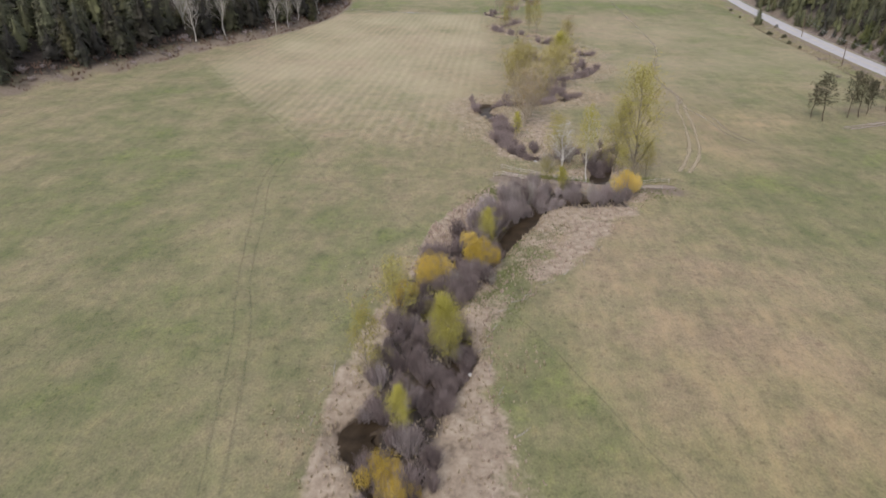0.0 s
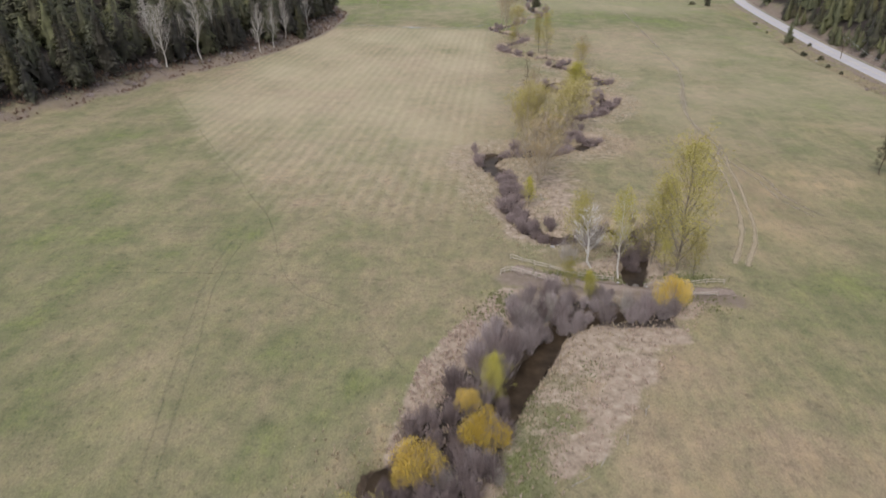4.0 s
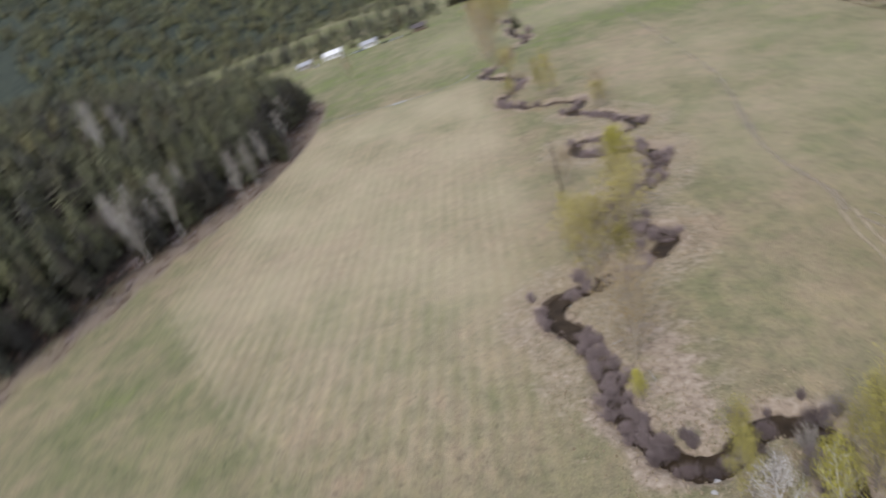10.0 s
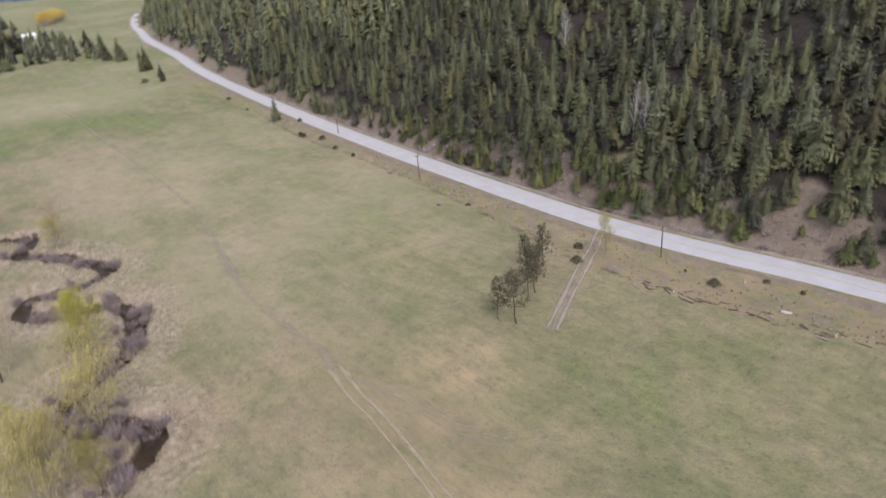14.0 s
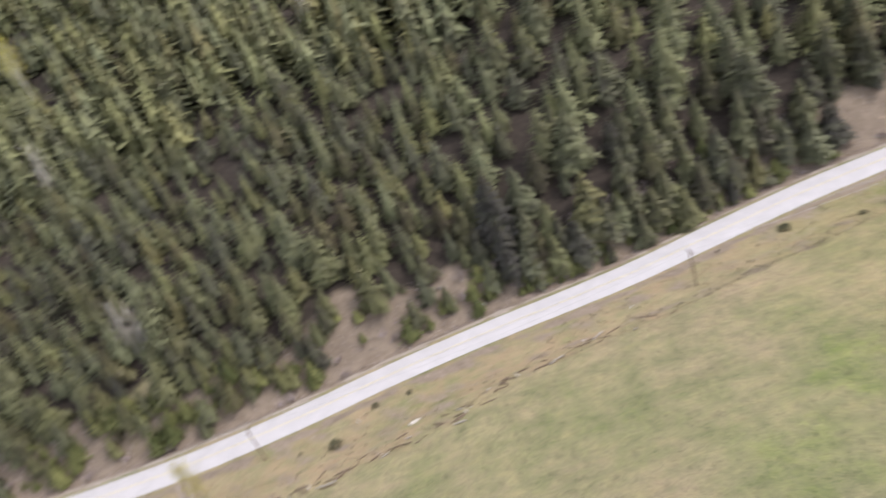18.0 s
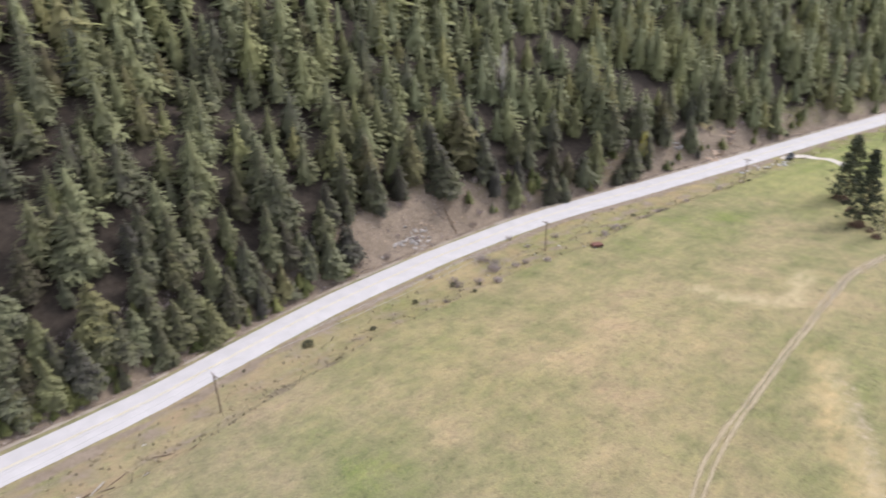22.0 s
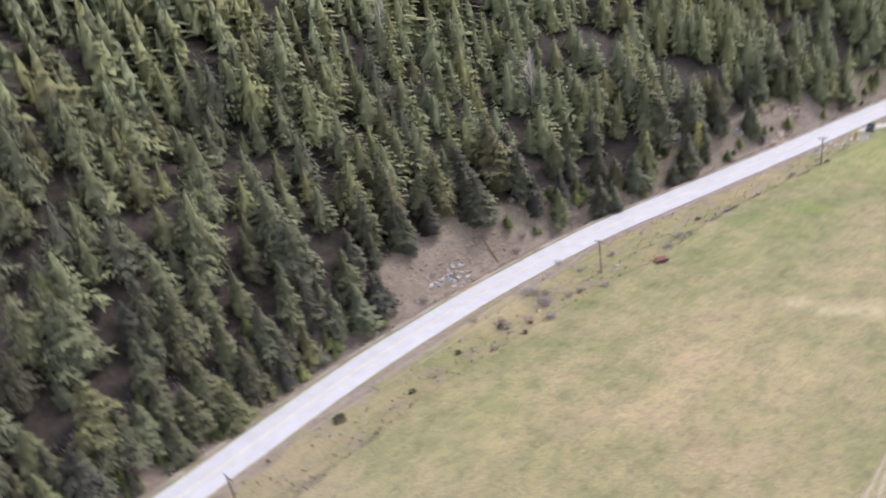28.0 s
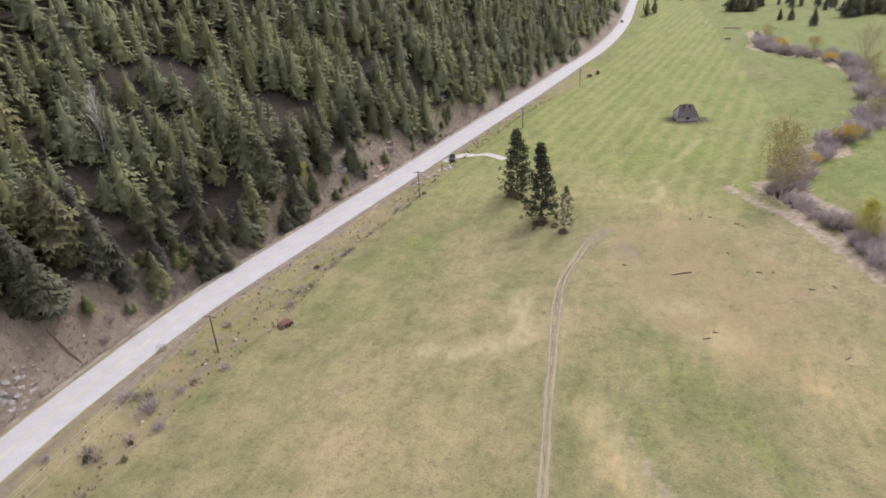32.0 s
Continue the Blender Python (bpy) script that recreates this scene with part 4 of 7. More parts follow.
def scatter(lo_x, hi_x, lo_y, hi_y, gap, seed):
    """Trees on a shaken grid."""
    r = np.random.default_rng(seed)
    gx, gy = np.meshgrid(np.arange(lo_x, hi_x, gap), np.arange(lo_y, hi_y, gap))
    gx = gx + np.where(np.arange(gx.shape[0])[:, None] % 2, gap / 2, 0)
    return gx.ravel() + r.uniform(-0.46, 0.46, gx.size) * gap, gy.ravel() + r.uniform(-0.46, 0.46, gx.size) * gap


def planted(name, kinds, x, y, h, wide, tint, mat, label, foot=None):
    """One joined mass of trees, each turned and sized by itself."""
    r = np.random.default_rng(len(x))
    z = height(x, y) - 0.15 if foot is None else foot
    turn, kind = r.uniform(0, 6.28, len(x)), r.integers(0, len(kinds), len(x))
    shade = r.uniform(0, 1, len(x))
    AV, AT, AC, AH, AN, base = [], [], [], [], [], 0
    for k, (v, t, tone, nrm) in enumerate(kinds):
        pick = np.where(kind == k)[0]
        if not len(pick):
            continue
        c, s = np.cos(turn[pick])[:, None], np.sin(turn[pick])[:, None]
        hh, ww = h[pick][:, None], (h * wide)[pick][:, None]
        lean_x, lean_y = r.normal(0, 0.02, len(pick))[:, None], r.normal(0, 0.02, len(pick))[:, None]
        vx, vy, vz = v[:, 0][None], v[:, 1][None], v[:, 2][None]
        px = x[pick][:, None] + (c * vx - s * vy) * ww + lean_x * vz * hh
        py = y[pick][:, None] + (s * vx + c * vy) * ww + lean_y * vz * hh
        pz = z[pick][:, None] + vz * hh
        AV.append(np.stack([px, py, pz], 2).reshape(-1, 3))
        AT.append((t[None] + (base + np.arange(len(pick)) * len(v))[:, None, None]).reshape(-1, 3))
        AC.append((tint[pick][:, None] + tone[None]).ravel())
        AN.append(np.stack([c * nrm[:, 0][None] - s * nrm[:, 1][None], s * nrm[:, 0][None] + c * nrm[:, 1][None], np.broadcast_to(nrm[:, 2][None], px.shape)], 2).reshape(-1, 3))
        AH.append(np.repeat(shade[pick], len(v)))
        base += len(pick) * len(v)
    me = array_mesh(name, np.concatenate(AV), np.concatenate(AT), mat, np.concatenate(AC), np.concatenate(AN))
    hue = me.attributes.new("hue", "FLOAT", "POINT")
    hue.data.foreach_set("value", np.concatenate(AH).astype(np.float32))
    return tagged(new(name, me), label, "forest", kind="stuff")


def heights(x, y, seed):
    r = np.random.default_rng(seed)
    return np.clip(12.0 + 1.6 * wave_noise(x, y, 60, seed) + r.normal(0, 2.4, len(x)), 6, 20)


# the hillside above the road
x1, y1 = scatter(100, 290, -300, 400, 5.3, 1)
# younger, closer growth up the valley
xb, yb = scatter(130, 250, 96, 320, 3.9, 21)
old = (y1 < 97) | (y1 > 319) | (x1 - road_x(y1) > 84)
close_by = xb - road_x(yb) < 84
x1, y1 = np.concatenate([x1[old], xb[close_by]]), np.concatenate([y1[old], yb[close_by]])
d1 = x1 - road_x(y1)
open_bank = 7.0 + 0.8 * wave_noise(y1, 0.3 * y1, 45, 41) + 6.5 * np.exp(-(((y1 - 129) / 7) ** 2)) + 4.5 * np.exp(-(((y1 - 106) / 6) ** 2)) + 4.5 * np.exp(-(((y1 - 169) / 5) ** 2)) + 4 * np.exp(-(((y1 - 192) / 16) ** 2)) + 7 * np.exp(-(((y1 - 4) / 17) ** 2)) + 7 * np.exp(-(((y1 + 112) / 24) ** 2))
glade = (np.hypot((x1 - 181) / 7, (y1 + 78) / 8) < 1) | (np.hypot((x1 - 164) / 7, (y1 + 92) / 10) < 1)
keep = (d1 > open_bank) & ~glade & (np.random.default_rng(3).uniform(size=len(x1)) > 0.08)
x1, y1, d1 = x1[keep], y1[keep], d1[keep]
h1 = heights(x1, y1, 42) * (0.68 + 0.32 * step(7, 15, d1)) * (1 - 0.26 * step(85, 105, y1) * step(335, 310, y1))
front = (d1 < 46) & (y1 > -120) & (y1 < 250)
# the rank along the clearing's edge stands as single trees
rank = np.where(front)[0]
rank = rank[np.argsort(d1[rank] + 0.02 * np.abs(y1[rank] - 40))][:195]
single = np.zeros(len(x1), bool)
single[rank] = True
r = np.random.default_rng(5)
for i in rank:
    close = -45 < y1[i] < 110
    conifer(float(x1[i]), float(y1[i]), float(h1[i]), int(r.integers(0, 7)), "dark green fir on the bank above the country road", "firs above the road", float(r.uniform(0.92, 1.26)) * (1.0 if y1[i] < 96 else 0.84), turn=float(r.uniform(0, 360)), mesh=FINE_CROWN[int(r.integers(0, 6))] if close else None)
# trees that lean out over the bank, nearest the road
re = np.random.default_rng(9)
for y in np.arange(27, 97, 3.3):
    y = float(y + re.uniform(-1.2, 1.2))
    conifer(float(road_x(y)) + float(re.uniform(8.6, 11.5)), y, float(re.uniform(5.5, 11.5)), 0, "lower green fir at the front of the roadside forest", "firs above the road", float(re.uniform(0.95, 1.3)), turn=float(re.uniform(0, 360)), mesh=FINE_CROWN[int(re.integers(0, 6))])
for y in np.concatenate([np.arange(134, 163, 2.3), np.arange(176, 184, 2.6)]):
    y = float(y + re.uniform(-0.9, 0.9))
    conifer(float(road_x(y)) + float(re.uniform(8.4, 13.5)), y, float(re.uniform(5.0, 9.0)), 0, "lower green fir at the front of the roadside forest", "firs above the road", float(re.uniform(0.85, 1.1)), turn=float(re.uniform(0, 360)))
mid_zone = ~single & ((d1 < 60) & (y1 > -220) & (y1 < 300) | (d1 < 36) & (y1 < 400))
# tint steps along and up the slope paint in differing light and haze
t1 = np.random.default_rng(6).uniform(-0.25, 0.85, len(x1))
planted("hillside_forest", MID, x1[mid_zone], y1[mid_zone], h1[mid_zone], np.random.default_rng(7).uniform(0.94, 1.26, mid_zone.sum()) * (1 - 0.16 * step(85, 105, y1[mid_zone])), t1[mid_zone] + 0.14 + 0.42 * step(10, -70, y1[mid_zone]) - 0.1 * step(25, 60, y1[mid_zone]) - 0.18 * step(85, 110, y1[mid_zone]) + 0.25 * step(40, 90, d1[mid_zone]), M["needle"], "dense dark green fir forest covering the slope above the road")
back = ~single & ~mid_zone
x2, y2 = scatter(60, 560, -750, 1050, 9.8, 2)
d2 = x2 - road_x(y2)
keep = (d2 > 9) & (d2 < 330) & ~((x2 > 100) & (x2 < 291) & (y2 > -301) & (y2 < 401))
xf, yf = np.concatenate([x1[back], x2[keep]]), np.concatenate([y1[back], y2[keep]])
rf = np.random.default_rng(8)
# lighter tints on the upper slope carry its haze
planted("far_hillside_forest", FAR, xf, yf, heights(xf, yf, 43) * 1.1, rf.uniform(1.0, 1.4, len(xf)), rf.uniform(0.45, 1.3, len(xf)) - 0.3 * step(85, 110, yf), M["needle"], "distant fir forest on the upper slope and along the valley")

# the wood across the field
x3, y3 = scatter(-300, -60, 90, 420, 4.6, 11)
d3 = edge_x(y3) - x3
gap3 = 4 + 2.5 * wave_noise(y3, y3, 30, 44) + 4.5 * np.exp(-(((y3 - 222) / 12) ** 2))
keep = (d3 > gap3) & (np.random.default_rng(12).uniform(size=len(x3)) > 0.15) & ~(np.hypot((x3 + 112) / 8, (y3 - 248) / 6) < 1)
x3, y3, d3 = x3[keep], y3[keep], d3[keep]
h3 = heights(x3, y3, 45) * 1.15
rank = np.where((d3 < 30) & (y3 > 165))[0]
rank = rank[np.argsort(d3[rank])][:80]
single = np.zeros(len(x3), bool)
single[rank] = True
for i in rank:
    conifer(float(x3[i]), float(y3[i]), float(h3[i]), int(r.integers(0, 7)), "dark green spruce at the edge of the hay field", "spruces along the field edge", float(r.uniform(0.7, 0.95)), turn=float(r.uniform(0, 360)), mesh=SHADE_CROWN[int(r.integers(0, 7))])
t3 = np.random.default_rng(13).uniform(-0.7, 0.05, len(x3))
near3 = ~single & (d3 < 36) & (y3 > 150)
planted("field_edge_forest", MID, x3[near3], y3[near3], h3[near3], np.random.default_rng(14).uniform(0.75, 1.0, near3.sum()), t3[near3], M["needle"], "dark spruce wood rising behind the hay field")
rest = ~single & ~near3
x4, y4 = scatter(-480, -130, 40, 600, 13, 15)
keep = (edge_x(y4) - x4 > 8) & ~((x4 > -301) & (y4 > 89) & (y4 < 421)) & (np.random.default_rng(16).uniform(size=len(x4)) > 0.15)
# belts of trees behind the far houses
x5, y5 = scatter(-420, 160, 580, 1250, 12.5, 17)
belt5 = (wave_noise(x5, y5, 150, 46) > -0.05) & ~((np.abs(x5 - road_x(y5)) < 30)) & (np.abs(x5 - 25) > 25) | (np.abs(y5 - 640) < 66) & (x5 < -12) | (np.hypot(x5 - 72, y5 - 690) < 26) | (np.hypot(x5 - 100, y5 - 748) < 22)
x6, y6 = scatter(-420, 60, -900, -380, 12.5, 18)
belt6 = (wave_noise(x6, y6, 170, 47) > 0.25) | (y6 < -620)
xf = np.concatenate([x3[rest], x4[keep], x5[belt5], x6[belt6]])
yf = np.concatenate([y3[rest], y4[keep], y5[belt5], y6[belt6]])
rf = np.random.default_rng(19)
planted("far_valley_woods", FAR, xf, yf, heights(xf, yf, 48), rf.uniform(0.95, 1.35, len(xf)), rf.uniform(-0.9, -0.05, len(xf)), M["needle"], "distant dark conifer woods on the valley floor and far slopes")


# ---------------------------------------------------------------- distant mountains
def ridge(name, az0, az1, far, crest, mat, label, seed, base=-60, deep=500, rugged=1.0):
    """A long far slope, given by bearings from the meadow's middle."""
    V, F_, n, rows = [], [], 90, 7
    for i in range(n + 1):
        a = radians(az0 + (az1 - az0) * i / n)
        top = crest(i / n) + 14 * rugged * noise.fractal(Vector((i * 0.13, seed, 0)), 1.0, 2.0, 5) * far / 900
        top = base + (top - base) * min(1.0, 7 * min(i, n - i) / n) ** 0.7
        for j in range(rows):
            f = j / (rows - 1)
            rr = far + deep * f + 40 * noise.noise(Vector((i * 0.3, j, seed)))
            V.append((60 + rr * math.sin(a), 80 + rr * math.cos(a), base + (top - base) * f ** 0.85 + 10 * rugged * noise.noise(Vector((i * 0.5, j * 0.8, seed + 4))) * far / 1500))
    for i in range(n):
        for j in range(rows - 1):
            F_.append((i * rows + j, (i + 1) * rows + j, (i + 1) * rows + j + 1, i * rows + j + 1))
    tagged(mesh_object(name, V, F_, mat, smooth=True), label, "mountain", kind="structure")
    return np.array(V).reshape(n + 1, rows, 3)


TINY = [conifer_arrays(120 + k, 6, 7, 0, g, 0.02, 0.25, 4, 0.7) for k, g in enumerate([0.27, 0.24, 0.3])]


def wooded(name, grid, many, span, seed, label):
    """Plants conifers over part of a far slope."""
    r = np.random.default_rng(seed)
    n, rows = grid.shape[0] - 1, grid.shape[1] - 1
    u, v = r.uniform(span[0], span[1], many) * n, r.uniform(0, 1, many) ** 0.9 * rows
    i, j = np.minimum(u.astype(int), n - 1), np.minimum(v.astype(int), rows - 1)
    a, b = (u - i)[:, None], (v - j)[:, None]
    p = (grid[i, j] * (1 - a) + grid[i + 1, j] * a) * (1 - b) + (grid[i, j + 1] * (1 - a) + grid[i + 1, j + 1] * a) * b
    planted(name, TINY, p[:, 0], p[:, 1], r.uniform(11, 19, many), r.uniform(1.1, 1.6, many), r.uniform(-0.9, 0.1, many), M["needle"], label, p[:, 2] - 0.5)


def bearing(az0, az1, stops):
    """A crest height by bearing."""
    return lambda f: float(np.interp(az0 + (az1 - az0) * f, [p for p, q in stops], [q for p, q in stops]))


ridge("backdrop_pasture_hill", -40, 2, 1500, bearing(-40, 2, [(-40, 260), (-17, 200), (-11, 146), (-3.4, 82), (2, 30)]), M["hay_hill"], "far sunlit yellow-green pasture hill", 3, rugged=0.35)
hill_grid = ridge("backdrop_wooded_hill", -75, 4, 700, bearing(-75, 4, [(-75, 260), (-45, 250), (-31, 215), (-17, 128), (-8, 72), (0, 34), (4, 20)]), M["dark_wood"], "far dark wooded hill", 5, deep=600, rugged=0.5)
ridge("backdrop_mountain", -12, 40, 3300, bearing(-12, 40, [(-12, 60), (-9, 250), (-2.2, 304), (2.6, 392), (10, 400), (18, 345), (24, 282), (32, 272), (40, 260)]), M["hazy_mountain"], "far blue mountain with patches of light", 7, deep=900)
wooded("far_hill_forest", hill_grid, 3600, (0.5, 1.0), 23, "dense dark conifer forest on the far hill")
ridge("backdrop_foothill", -14, 17, 2050, bearing(-14, 17, [(-14, 70), (2, 74), (8, 70), (17, 62)]), M["hazy_mountain"], "blue foot of the far mountain", 17, deep=600, rugged=0.25)
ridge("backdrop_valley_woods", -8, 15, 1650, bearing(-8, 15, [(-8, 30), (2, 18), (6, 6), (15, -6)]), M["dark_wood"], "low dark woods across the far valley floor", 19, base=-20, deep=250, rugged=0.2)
ridge("backdrop_valley_ridge", 4, 34, 1250, bearing(4, 34, [(4, -50), (7.4, -4), (10, 26), (14, 60), (17, 72), (21, 62), (27, 40), (34, 20)]), M["hazy_wood"], "dark blue-green wooded hillside across the far village", 15, deep=300, rugged=0.35)
ridge("backdrop_side_ridge", 12, 60, 1900, bearing(12, 60, [(12, 0), (18, 60), (22, 95), (25, 116), (27, 141), (31, 141), (35, 128), (60, 130)]), M["hazy_wood"], "far dark forested ridge", 9)
ridge("backdrop_clearcut", 27, 32, 1860, lambda f: 96 + 16 * f, M["tan_cut"], "tan clear-cut patch on the far ridge", 10, base=60, rugged=0.12)
ridge("backdrop_near_ridge", 150, 186, 1300, bearing(150, 186, [(150, 300), (164, 250), (170, 222), (178, 150), (186, 90)]), M["dark_wood"], "far wooded ridge beyond the roadside forest", 13, deep=600, rugged=0.6)
ridge("backdrop_back_mountain", 150, 235, 2600, lambda f: 620 + 60 * math.sin(f * 7), M["hazy_mountain"], "far blue mountain behind the valley", 11, deep=800)



# ---------------------------------------------------------------- broad-leaved trees
def tube(V, T, pts, radii, sides=4):
    """Adds a tapered limb to vertex and triangle lists."""
    base = len(V)
    pts = [np.asarray(p, float) for p in pts]
    for i, (p, r) in enumerate(zip(pts, radii)):
        d = pts[min(i + 1, len(pts) - 1)] - pts[max(i - 1, 0)]
        d = d / (np.linalg.norm(d) + 1e-9)
        u = np.cross(d, (0.3, 0.9, 0.2))
        u /= np.linalg.norm(u) + 1e-9
        w = np.cross(d, u)
        for k in range(sides):
            a = 6.2832 * k / sides
            V.append(p + r * (u * math.cos(a) + w * math.sin(a)))
    for i in range(len(pts) - 1):
        for k in range(sides):
            a, b = base + i * sides + k, base + i * sides + (k + 1) % sides
            T.append((a, b, b + sides))
            T.append((a, b + sides, a + sides))


def leaf_tris(r, centre, n, spread, size):
    """A loose clump of small leaf triangles round a place."""
    c = centre + r.normal(0, spread, (n, 3))
    a = r.normal(size=(n, 3))
    a /= np.linalg.norm(a, axis=1)[:, None]
    b = np.cross(a, r.normal(size=(n, 3)))
    b /= np.linalg.norm(b, axis=1)[:, None] + 1e-9
    s = size * r.uniform(0.6, 1.4, (n, 1))
    return np.stack([c + a * s, c - 0.5 * a * s + 0.8 * b * s, c - 0.5 * a * s - 0.8 * b * s], 1)


def broadleaf(seed, limbs, reach, low, leaves, leaf, spread, up=0.75, stems=1, thick=0.013, twigs=3, taper=0.72):
    """Limbs and leaves of a tree one unit tall."""
    r = np.random.default_rng(seed)
    V, T, L = [], [], []
    for s in range(stems):
        lean = r.normal(0, 0.05 if stems == 1 else 0.16, 2)
        top = 1.0 if s == 0 else r.uniform(0.7, 0.95)
        spine = [np.array([lean[0] * f + 0.012 * r.normal(), lean[1] * f + 0.012 * r.normal(), f * top - 0.01]) for f in np.linspace(0, 1, 8)]
        tube(V, T, spine, thick * (1 - 0.88 * np.linspace(0, 1, 8)), 5)
        for k in range(limbs):
            f = low + (0.97 - low) * (k + r.uniform(0, 1)) / limbs
            i = min(6, int(f * 7))
            p0 = spine[i] + (spine[i + 1] - spine[i]) * (f * 7 - i)
            a = k * 2.4 + r.uniform(-0.6, 0.6)
            ln = reach * (1 - taper * f) * r.uniform(0.7, 1.25)
            d = np.array([math.cos(a), math.sin(a), up * r.uniform(0.7, 1.4)])
            p1, p2 = p0 + d * ln * 0.5, p0 + d * ln + np.array([0, 0, 0.22 * ln])
            tube(V, T, [p0, p1, p2], [thick * 0.45 * (1.1 - f), thick * 0.26 * (1.1 - f), thick * 0.08], 3)
            ends = [p1, p2, (p1 + p2) / 2]
            for q in range(twigs):
                g = r.uniform(0.3, 1.0)
                b0 = p0 + (p2 - p0) * g
                b1 = b0 + (d + r.normal(0, 0.7, 3)) * ln * r.uniform(0.25, 0.5)
                tube(V, T, [b0, b1], [thick * 0.16, thick * 0.06], 3)
                ends.append(b1)
            for e in ends:
                if leaves:
                    L.append(leaf_tris(r, e, leaves, spread, leaf))
    wood = (np.array(V), np.array(T))
    if not leaves:
        return wood, None
    L = np.concatenate(L)
    return wood, (L.reshape(-1, 3), np.arange(len(L) * 3).reshape(-1, 3))


def tree_kind(seeds, wood_mat, leaf_mat, **shape):
    out = []
    for s in seeds:
        wood, leaf = broadleaf(s, **shape)
        out.append((array_mesh("trunk", *wood, wood_mat), array_mesh("crown", *leaf, leaf_mat) if leaf else None))
    return out


KINDS = {
    "cottonwood": tree_kind((1, 2, 3), M["grey_bark"], M["bud"], limbs=54, reach=0.27, low=0.06, leaves=44, leaf=0.0053, spread=0.034, up=1.15),
    "aspen": tree_kind((4, 5), M["pale_bark"], M["lime"], limbs=30, reach=0.19, low=0.22, leaves=26, leaf=0.0058, spread=0.026, up=1.3),
    "young": tree_kind((6, 7, 8), M["grey_bark"], M["lime"], limbs=56, reach=0.25, low=0.03, leaves=60, leaf=0.0052, spread=0.036, taper=0.92, up=1.7, thick=0.011),
    "budding": tree_kind((9, 10), M["grey_bark"], M["bud"], limbs=34, reach=0.3, low=0.08, leaves=36, leaf=0.0066, spread=0.034, up=1.3, thick=0.011),
    "tan": tree_kind((11, 12, 13), M["pale_limb"], M["tan_bud"], limbs=44, reach=0.46, low=0.12, leaves=8, leaf=0.008, spread=0.024, up=1.1, thick=0.017, twigs=4),
    "airy": tree_kind((31, 32, 33, 34), M["pale_limb"], M["pale_bud"], limbs=44, reach=0.42, low=0.14, leaves=21, leaf=0.0086, spread=0.027, up=1.1, thick=0.016, twigs=4),
    "bare": tree_kind((14, 15, 16), M["pale_bark"], M["pale_twig"], limbs=34, reach=0.17, low=0.22, leaves=8, leaf=0.0042, spread=0.02, up=1.3, thick=0.0125, twigs=4),
    "pine": tree_kind((21, 22, 23), M["bark"], M["pine"], limbs=30, reach=0.24, low=0.3, leaves=14, leaf=0.011, spread=0.022, up=0.35, thick=0.012, twigs=2),
    "old_fir": tree_kind((24, 25, 26), M["bark"], M["dark_needle"], limbs=70, reach=0.215, low=0.06, leaves=22, leaf=0.0115, spread=0.016, up=0.02, thick=0.013, twigs=2, taper=0.88),
    "thin_fir": tree_kind((27,), M["grey_bark"], M["pine"], limbs=40, reach=0.22, low=0.07, leaves=9, leaf=0.012, spread=0.018, up=-0.05, thick=0.011, twigs=2, taper=0.85),
    "snag": tree_kind((17,), M["bark"], None, limbs=26, reach=0.13, low=0.3, leaves=0, leaf=0, spread=0, up=0.3, thick=0.017),
}


def broad_tree(kind, k, x, y, h, label, wide=1.0, name="tree", category="tree", group="", turn=None, dz=-0.1):
    root = new(name)
    root.matrix_basis = pose(*at(x, y, dz), 0, 0, (x * 57 + y * 31) % 360 if turn is None else turn)
    for part_name, me in zip(("trunk", "crown"), KINDS[kind][k % len(KINDS[kind])]):
        if me:
            o = new(part_name, me)
            o.parent = root
            o.scale = (h * wide, h * wide, h)
    return tagged(root, label, category, group)


